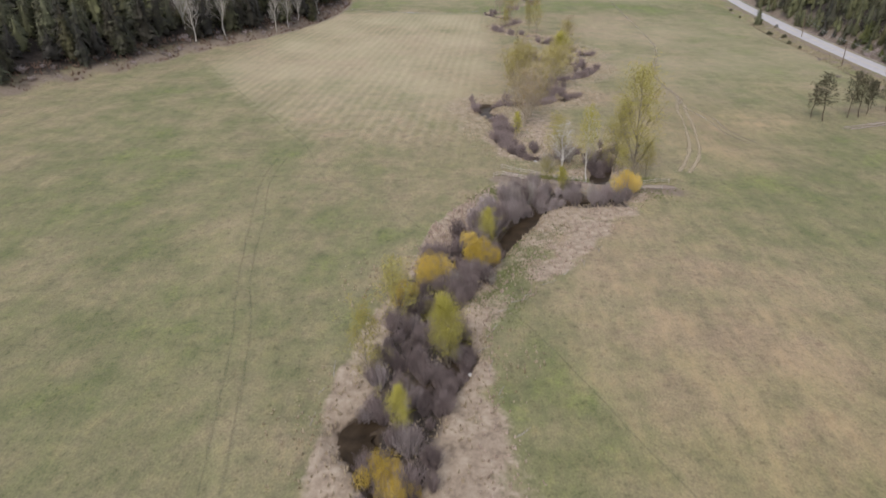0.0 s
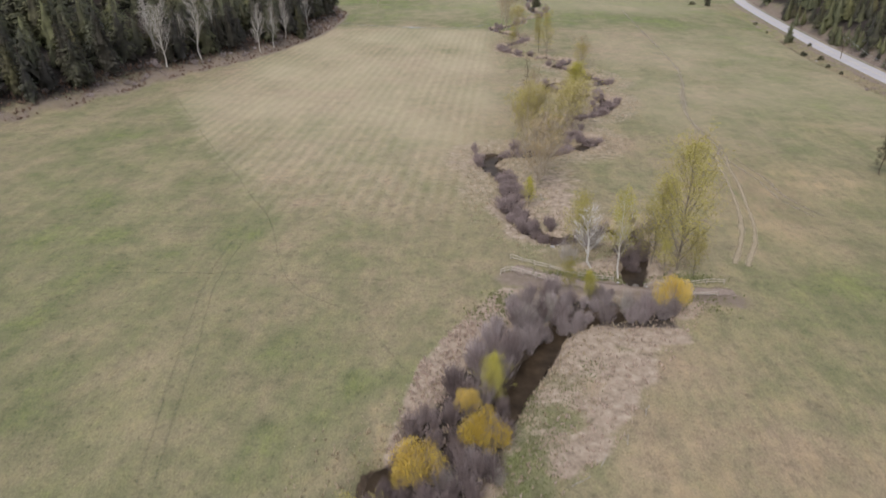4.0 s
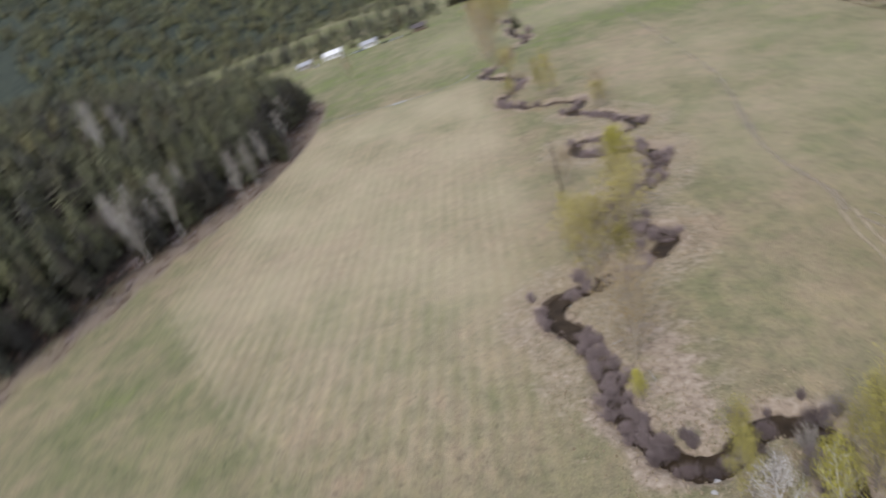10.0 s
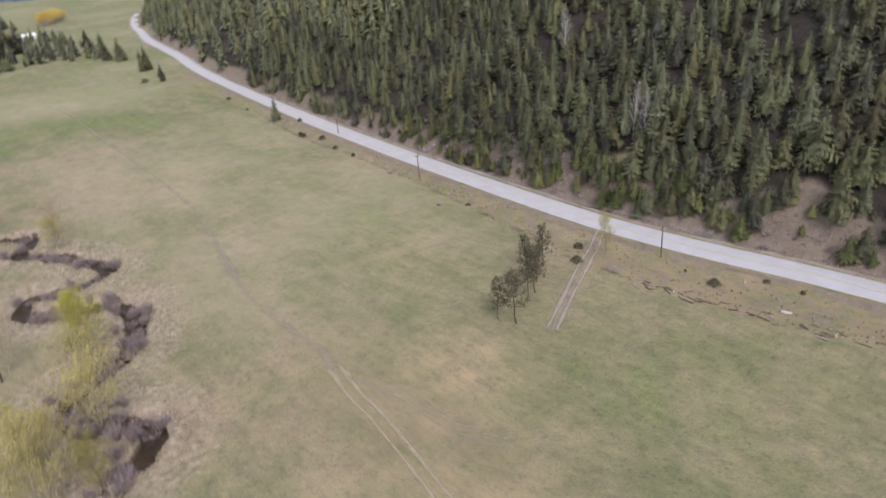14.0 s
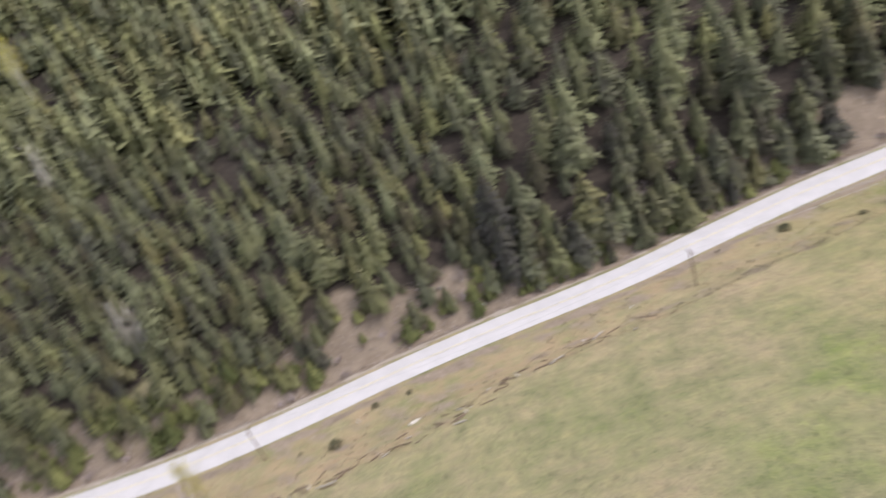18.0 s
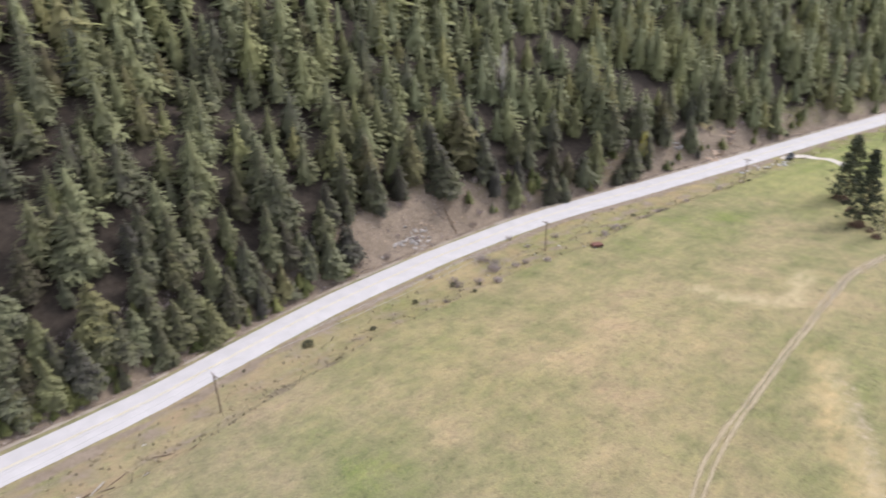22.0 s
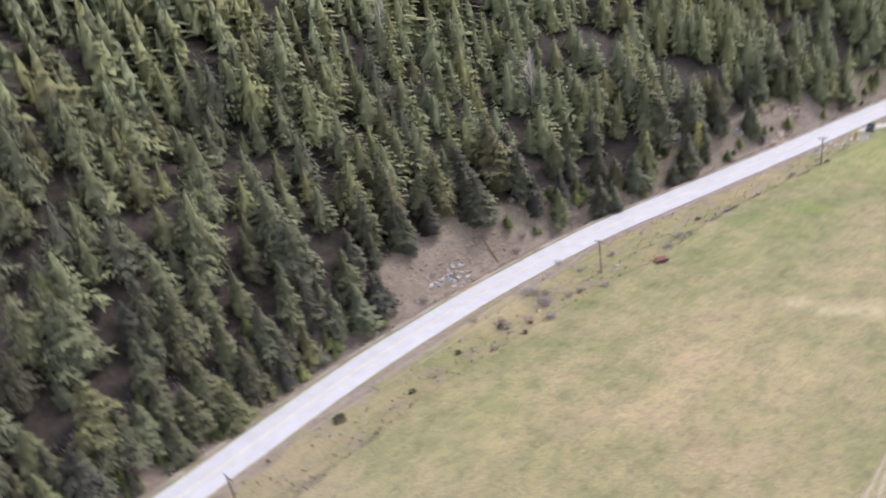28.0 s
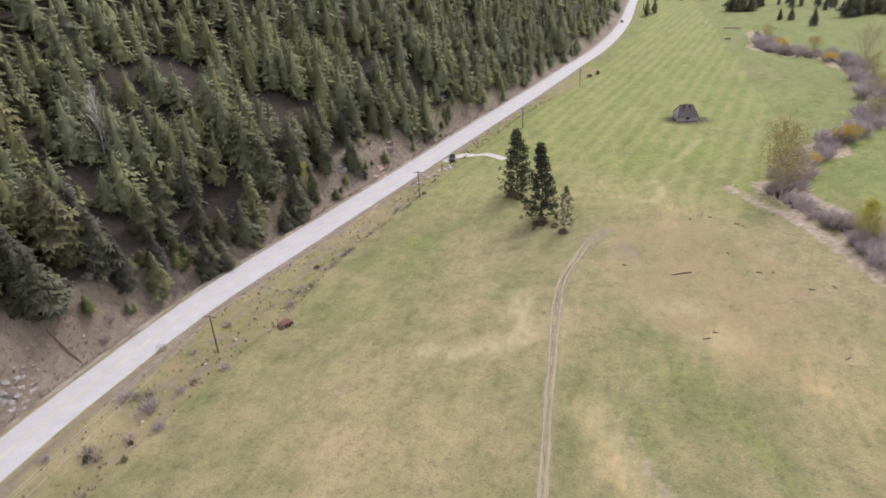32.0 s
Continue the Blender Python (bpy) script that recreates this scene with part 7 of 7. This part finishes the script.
def wire(a, b, off, h, label):
    pa, pb = Vector(at(*a)), Vector(at(*b))
    pts = []
    for k in range(25):
        f = k / 24
        p = pa.lerp(pb, f)
        pts.append((p.x + off, p.y, p.z + h - 1.3 * 4 * f * (1 - f)))
    cu = bpy.data.curves.new("wire", "CURVE")
    cu.dimensions = "3D"
    cu.bevel_depth, cu.bevel_resolution = 0.016, 1
    sp = cu.splines.new("POLY")
    sp.points.add(len(pts) - 1)
    for p, q in zip(sp.points, pts):
        p.co = (*q, 1)
    cu.materials.append(M["wire"])
    return tagged(new("power_line", cu), label, "cable", "wires of the utility line")


for a, b in zip(POLES, POLES[1:]):
    for off in (-1.0, 0.45, 1.0):
        wire(a, b, off, 7.72, "sagging bare wire between two utility poles")


# ---------------------------------------------------------------- vehicles
def car(x, y, turn, paint, label, length=4.5, tall=1.45, category="car", dz=0.0):
    root = new("car")
    p = at(x, y)
    root.matrix_basis = pose(p[0], p[1], p[2] + dz, 0, 0, turn)
    L, w = length / 2, 0.88
    bm = bmesh.new()
    prof = [(-L, 0.35), (-L, 0.78), (-L * 0.8, 0.88), (L * 0.42, 0.92), (L * 0.92, 0.74), (L, 0.55), (L, 0.32)]
    for s in (-w, w):
        bm.faces.new([bm.verts.new((u, s, z)) for u, z in (prof if s > 0 else prof[::-1])])
    vs = list(bm.verts)
    n_ = len(prof)
    left, right = vs[:n_][::-1], vs[n_:]
    for k in range(n_):
        bm.faces.new((left[k], left[(k + 1) % n_], right[(k + 1) % n_], right[k]))
    bmesh.ops.recalc_face_normals(bm, faces=bm.faces)
    bmesh.ops.bevel(bm, geom=list(bm.edges), offset=0.06, segments=2, affect="EDGES")
    body = part("body", bm, M[paint], root)
    cab = [(-L * 0.78, 0.86), (-L * 0.55, tall - 0.05), (-L * 0.1, tall), (L * 0.12, tall - 0.04), (L * 0.46, 0.9)]
    bm = bmesh.new()
    low_, high_ = 0.84, 0.62
    wid = [low_, high_, high_, high_, low_]
    rows_ = [[bm.verts.new((u, s * wv, z)) for (u, z), wv in zip(cab, wid)] for s in (-1, 1)]
    for k in range(4):
        bm.faces.new((rows_[0][k], rows_[0][k + 1], rows_[1][k + 1], rows_[1][k]))
    bm.faces.new(rows_[0][::-1])
    bm.faces.new(rows_[1])
    bmesh.ops.recalc_face_normals(bm, faces=bm.faces)
    part("windows", bm, M["glass"], root, "dark tinted glass")
    part("roof_panel", boxed((-L * 0.5, -0.6, tall - 0.03), (L * 0.1, 0.6, tall + 0.025), 0.02), M[paint], root)
    for u in (-L * 0.62, L * 0.62):
        for s in (-1, 1):
            wheel = part("wheel", rod((u, s * 0.72, 0.32), (u, s * 0.92, 0.32), 0.33, 0.33, 16), M["rubber"], root)
            part("rim", rod((u, s * 0.91, 0.32), (u, s * 0.94, 0.32), 0.19, 0.17, 12), M["steel"], wheel)
    for s in (-1, 1):
        part("headlight", boxed((L - 0.06, s * 0.62 - 0.16, 0.58), (L + 0.02, s * 0.62 + 0.16, 0.7), 0.02), M["steel"], root)
        part("tail_light", boxed((-L - 0.02, s * 0.66 - 0.13, 0.62), (-L + 0.05, s * 0.66 + 0.13, 0.76), 0.02), M["rust"], root)
    return tagged(root, label, category)


car(119.9, -114.2, 104, "black_paint", "black car parked on the gravel beside the road", dz=0.1)
car(80.6, -425.0, 94, "black_paint", "dark car far along the country road", dz=0.15)
car(124.9, -19.4, 60, "rust", "rusty red car wreck at the edge of the field", 2.5, 0.85, "car wreck", -0.15)

# ---------------------------------------------------------------- barn
barn = new("barn")
barn.matrix_basis = pose(*at(51.9, -158.0), 0, 0, 10) @ Matrix.Scale(0.82, 4)
W, D, E, Hr = 3.9, 4.2, 1.7, 5.6
for lo, hi in (((-W, D - 0.2, -0.3), (W, D, E)), ((-W, -D, -0.3), (W, -D + 0.2, E)), ((-W, -D + 0.22, -0.3), (-W + 0.2, D - 0.22, E)), ((W - 0.2, -D + 0.22, -0.3), (W, D - 0.22, E))):
    wall = part("wall", boxed(lo, hi), M["grey_wood"], barn)
    if hi[0] - lo[0] > 1:
        y_ = hi[1] if hi[1] > 0 else lo[1]
        for k in range(6):
            part("board", boxed((lo[0], y_ - 0.04, -0.25 + 0.32 * k), (hi[0] - float(rr_.uniform(0, 0.3)), y_ + 0.05, 0.02 + 0.32 * k)), M["grey_wood"], wall)
# no hole is cut: a near-black panel on the wall paints the opening's shade
part("gap_shade_panel", boxed((-0.6, D + 0.03, 0.55), (0.9, D + 0.08, 1.35)), M["glass"], barn, "dark panel standing in for the shaded gap in the logs")
for s in (-1, 1):
    for k in range(11):
        f0, f1 = -1 + 2 * k / 11 + 0.006, -1 + 2 * (k + 1) / 11 - 0.006
        top = 1.0 - (0.28 if k in (3, 7) and s > 0 else 0.0)
        bm = bmesh.new()
        zt, yt = E + (Hr - E) * top, s * (D + 0.4) * (1 - top)
        f = bm.faces.new([bm.verts.new(c) for c in ((f0 * (W + 0.3), s * (D + 0.4), E - 0.2), (f1 * (W + 0.3), s * (D + 0.4), E - 0.2), (f1 * W * 0.66, yt, zt), (f0 * W * 0.66, yt, zt))])
        ex = bmesh.ops.extrude_face_region(bm, geom=[f])
        for v in ex["geom"]:
            if isinstance(v, bmesh.types.BMVert):
                v.co.z += 0.08 + 0.05 * float(rr_.uniform())
        part("roof_panel", bm, M["roof"], barn)
    bm = bmesh.new()
    f = bm.faces.new([bm.verts.new(c) for c in ((s * W, -D, E), (s * W, D, E), (s * W * 0.62, 0, Hr - 0.1))])
    ex = bmesh.ops.extrude_face_region(bm, geom=[f])
    for v in ex["geom"]:
        if isinstance(v, bmesh.types.BMVert):
            v.co.x -= s * 0.12
    part("gable", bm, M["grey_wood"], barn)
for x_, y_ in ((-1.6, 0.5), (-0.4, 0.2), (0.7, 0.4), (1.5, 0.1)):
    part("rafter", rod((x_, y_ + 0.8, 4.2), (x_ * 0.9, y_, 6.1), 0.07, 0.06, 6), M["wood"], barn)
tagged(barn, "old grey log barn with a broken dark shake roof", "barn")


# ---------------------------------------------------------------- houses at the end of the valley
def house(x, y, turn, w, d, eave, ridge_h, wall_mat, roof_mat, label):
    root = new("house")
    root.matrix_basis = pose(*at(x, y), 0, 0, turn)
    part("wall", boxed((-w / 2, -d / 2, -0.4), (w / 2, d / 2, eave)), M[wall_mat], root)
    for s in (-1, 1):
        bm = bmesh.new()
        f = bm.faces.new([bm.verts.new(c) for c in ((-w / 2 - 0.4, s * (d / 2 + 0.5), eave - 0.2), (w / 2 + 0.4, s * (d / 2 + 0.5), eave - 0.2), (w / 2 + 0.4, 0, ridge_h), (-w / 2 - 0.4, 0, ridge_h))])
        ex = bmesh.ops.extrude_face_region(bm, geom=[f])
        for v in ex["geom"]:
            if isinstance(v, bmesh.types.BMVert):
                v.co.z += 0.15
        part("roof", bm, M[roof_mat], root)
        bm = bmesh.new()
        bm.faces.new([bm.verts.new(c) for c in ((s * w / 2, -d / 2, eave), (s * w / 2, d / 2, eave), (s * w / 2, 0, ridge_h - 0.1))])
        ex = bmesh.ops.extrude_face_region(bm, geom=list(bm.faces))
        for v in ex["geom"]:
            if isinstance(v, bmesh.types.BMVert):
                v.co.x -= s * 0.15
        part("gable", bm, M[wall_mat], root)
    for k in range(3):
        u = -w / 2 + w * (k + 0.75) / 3.5
        win = part("window", boxed((u - 0.55, -d / 2 - 0.04, 1.0), (u + 0.55, -d / 2 + 0.02, 2.1)), M["white"], root)
        part("pane", boxed((u - 0.47, -d / 2 - 0.06, 1.08), (u + 0.47, -d / 2 - 0.03, 2.02)), M["glass"], win)
    part("door", boxed((w / 2 - 1.6, -d / 2 - 0.05, 0), (w / 2 - 0.7, -d / 2 + 0.02, 2.05)), M["wood"], root)
    part("chimney", boxed((w * 0.2, -0.3, eave), (w * 0.2 + 0.6, 0.3, ridge_h + 0.7)), M["rock"], root)
    return tagged(root, label, "house", "houses at the valley's end")


house(-84, 556, 6, 13, 8, 3.0, 5.4, "white", "white", "white farmhouse with a pale metal roof beyond the far field")
house(-104, 545, 12, 10, 7, 2.8, 4.6, "grey_wood", "steel", "grey shed with a metal roof beyond the far field")
house(-56, 553, 2, 11, 7, 2.8, 4.8, "white", "steel", "white cabin with a metal roof beyond the far field")
house(-18, 556, -5, 10, 8, 2.8, 5.0, "wood", "roof", "dark wooden cabin beyond the far field")
house(34, 668, 10, 14, 9, 3.0, 5.6, "grey_wood", "steel", "house with a silver metal roof among conifers")
house(112, 752, 20, 16, 9, 3.2, 5.8, "white", "steel", "white house with a silver metal roof up the valley")
house(150, 790, 5, 14, 9, 3.0, 5.2, "white", "white", "white shed up the valley")
house(108, -584, 8, 12, 8, 3.0, 5.4, "white", "steel", "white house beside the road at the valley's far end")
house(400, 1330, 20, 22, 12, 4, 7, "white", "white", "white buildings in the far village")
house(440, 1370, 0, 26, 12, 4, 7, "white", "steel", "pale buildings in the far village")
house(350, 1290, 10, 20, 12, 4, 7, "grey_wood", "white", "pale buildings in the far village")
for k, (x, y, paint) in enumerate(((-66, 543, "silver_paint"), (-61, 544, "blue_paint"), (-44, 546, "black_paint"), (-38, 547, "silver_paint"), (-33, 548, "silver_paint"), (-27, 547, "black_paint"), (-94, 536, "silver_paint"), (-75, 541, "white"))):
    car(x, y, 20 * k, paint, {"silver_paint": "silver", "blue_paint": "blue", "black_paint": "dark", "white": "white"}[paint] + " car parked beside the far houses")
for k, (x, y, h, wide) in enumerate([(10, 646, 14, 1.3), (16, 650, 16, 1.3), (24, 644, 15, 1.3), (31, 640, 13, 1.3), (58, 652, 15, 1.4), (66, 656, 17, 1.4), (73, 653, 16, 1.4), (80, 660, 18, 1.4), (88, 652, 17, 1.4), (96, 660, 16, 1.4), (104, 668, 16, 1.4), (46, 662, 14, 1.3), (112, 680, 15, 1.3), (120, 690, 14, 1.3)]):
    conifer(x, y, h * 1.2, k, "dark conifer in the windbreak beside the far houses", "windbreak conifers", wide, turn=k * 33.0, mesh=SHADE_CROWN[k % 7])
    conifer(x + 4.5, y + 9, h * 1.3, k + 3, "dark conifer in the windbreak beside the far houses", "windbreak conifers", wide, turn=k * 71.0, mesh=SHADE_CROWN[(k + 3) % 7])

# ---------------------------------------------------------------- logs and litter
def fallen_log(x, y, turn, length, r, mat, label, group, dz=0.0):
    bm = rod((-length / 2, 0, 0), (0, float(rr_.normal()) * 0.05, 0), r, r * 0.9, 7)
    rod((0, 0, 0), (length / 2, float(rr_.normal()) * 0.08, 0), r * 0.92, r * 0.65, 7, bm)
    for k in range(2):
        u = float(rr_.uniform(-0.4, 0.4)) * length
        rod((u, 0, 0), (u + 0.2, float(rr_.normal()) * 0.4, r + 0.3), r * 0.3, r * 0.12, 5, bm)
    me = bpy.data.meshes.new("fallen_log")
    bm.to_mesh(me)
    bm.free()
    me.materials.append(M[mat])
    ob = new("fallen_log", me)
    ob.matrix_basis = pose(*at(x, y, r * 0.7 + dz), 0, float(rr_.normal() * 2), turn)
    return tagged(ob, label, "log", group)


fallen_log(58.0, -45.8, 22, 3.6, 0.14, "wood", "dark fallen log lying in the brown field", "logs in the field")
for x, y in ((68, -48.6), (55.1, -71.3), (52.7, -73.9), (51.0, -72.8), (46.1, -69.3), (45.2, -68.0), (49.2, -55.0), (46.8, -47.7), (44.8, -47.6), (42.5, -47.8), (55.3, -24.5), (53.9, -26.4), (33.8, -43.3), (37.5, -42.1), (37.0, -21.8)):
    fallen_log(x, y, float(rr_.uniform(0, 180)), float(rr_.uniform(0.6, 1.3)), 0.1, "wood", "short dark piece of wood in the brown field", "logs in the field")
for x, y, turn in ((73.4, -48.6, 20), (74.2, -49.4, 75)):
    fallen_log(x, y, turn, 1.5, 0.07, "pale_wood", "bleached stick lying beside the field track", "sticks by the field track")
line = smooth_line([(115.2, 148.6), (116.6, 140), (117.8, 132), (118.8, 124), (120.4, 115.5), (122.6, 107), (125, 98), (126.4, 86), (127.4, 76)], 0.9)
for k in range(56):
    p = line[int(rr_.integers(0, len(line)))] + rr_.normal(0, 1.0, 2)
    g = 95 + float(rr_.normal() * 22)
    fallen_log(float(p[0]), float(p[1]), g, float(rr_.uniform(0.8, 3.2)), float(rr_.uniform(0.06, 0.14)), "wood" if k % 5 else "rail_wood", "old grey-brown log in the windrow beside the field", "logs in the windrow", 0.1)
for k, (x, y) in enumerate([(-7.3, 45), (-7.4, 48.5), (-6.8, 52), (-5.9, 57), (-5.2, 61.5), (-3.8, 67), (12.2, 44), (10.2, 49.5), (9.4, 54), (9.6, 60.5), (11.2, 64.8), (14.2, 68.4), (17.2, 71.6), (19.6, 74.2), (22.4, 77.2), (25.4, 82), (8.8, 57), (13, 66.8)]):
    fallen_log(x, y, {0: 85, 1: 60, 2: 100}[k % 3] if x < 0 else 48 + 30 * math.sin(k), float(rr_.uniform(1.2, 2.8)), 0.04, "rail_wood", "bleached fence rail fallen along the field margin", "fallen rails by the creek")
for k in range(22):
    p = creek[(creek[:, 1] > 38) & (creek[:, 1] < 260)][int(rr_.integers(0, 280))] + rr_.normal(0, 2.4, 2)
    if abs(p[1] - 107) > 3.5:
        fallen_log(float(p[0]), float(p[1]), float(rr_.uniform(0, 180)), float(rr_.uniform(1.4, 3.6)), float(rr_.uniform(0.04, 0.1)), "grey_wood", "bleached driftwood pole beside the creek", "driftwood by the creek", 0.25)

boat = new("upturned_boat")
boat.matrix_basis = pose(*at(123.2, 121.2), 0, 0, 105) @ Matrix.Scale(0.55, 4)
bm = bmesh.new()
ringv = []
for u in np.linspace(-1.7, 1.7, 9):
    wv = 0.62 * math.sqrt(max(0.02, 1 - (u / 1.78) ** 2 * 0.85))
    ringv.append([bm.verts.new((u, wv * math.cos(a), 0.5 * math.sin(a) * (0.65 + 0.35 * wv / 0.62))) for a in np.linspace(0, math.pi, 9)])
for a, b in zip(ringv, ringv[1:]):
    for k in range(8):
        bm.faces.new((a[k], a[k + 1], b[k + 1], b[k]))
part("hull", bm, M["gravel_pale"], boat)
part("keel", rod((-1.6, 0, 0.5), (1.6, 0, 0.5), 0.04, 0.04, 6), M["grey_wood"], boat)
tagged(boat, "dull white upturned boat lying in rough grass by the windrow", "boat")
for x, y in ((120.8, 112.6), (116.8, 139.0), (128.6, 131.0), (124.8, 103.0)):
    fallen_log(x, y, 30, 0.7, 0.2, "pale_wood", "bleached stump piece in the rough grass", "stumps by the windrow")
for x, y in ((15.7, -368.6), (18.5, -369.5), (12.5, -366.0)):
    fallen_log(x, y, 10, 4.0, 0.6, "redrock", "reddish heap of old timber in the far field", "timber heaps in the far field")
fallen_log(22.2, -325.0, 0, 3.0, 0.5, "wood", "dark stump in the far green field", "timber heaps in the far field")
for x, y, s in ((94.6, -83.0, 2.4), (96.6, -86.0, 2.2), (91.0, -76.5, 2.0), (86.4, -67.5, 2.2), (81.0, -62.6, 1.5)):
    shrub(BROWN_BUSH[int(x) % 3], x, y, s * 0.75, 1.2, "brown leafless bush at the foot of the fir clump", "brown bushes under the firs", "brown_bush", x * 20, -0.05)
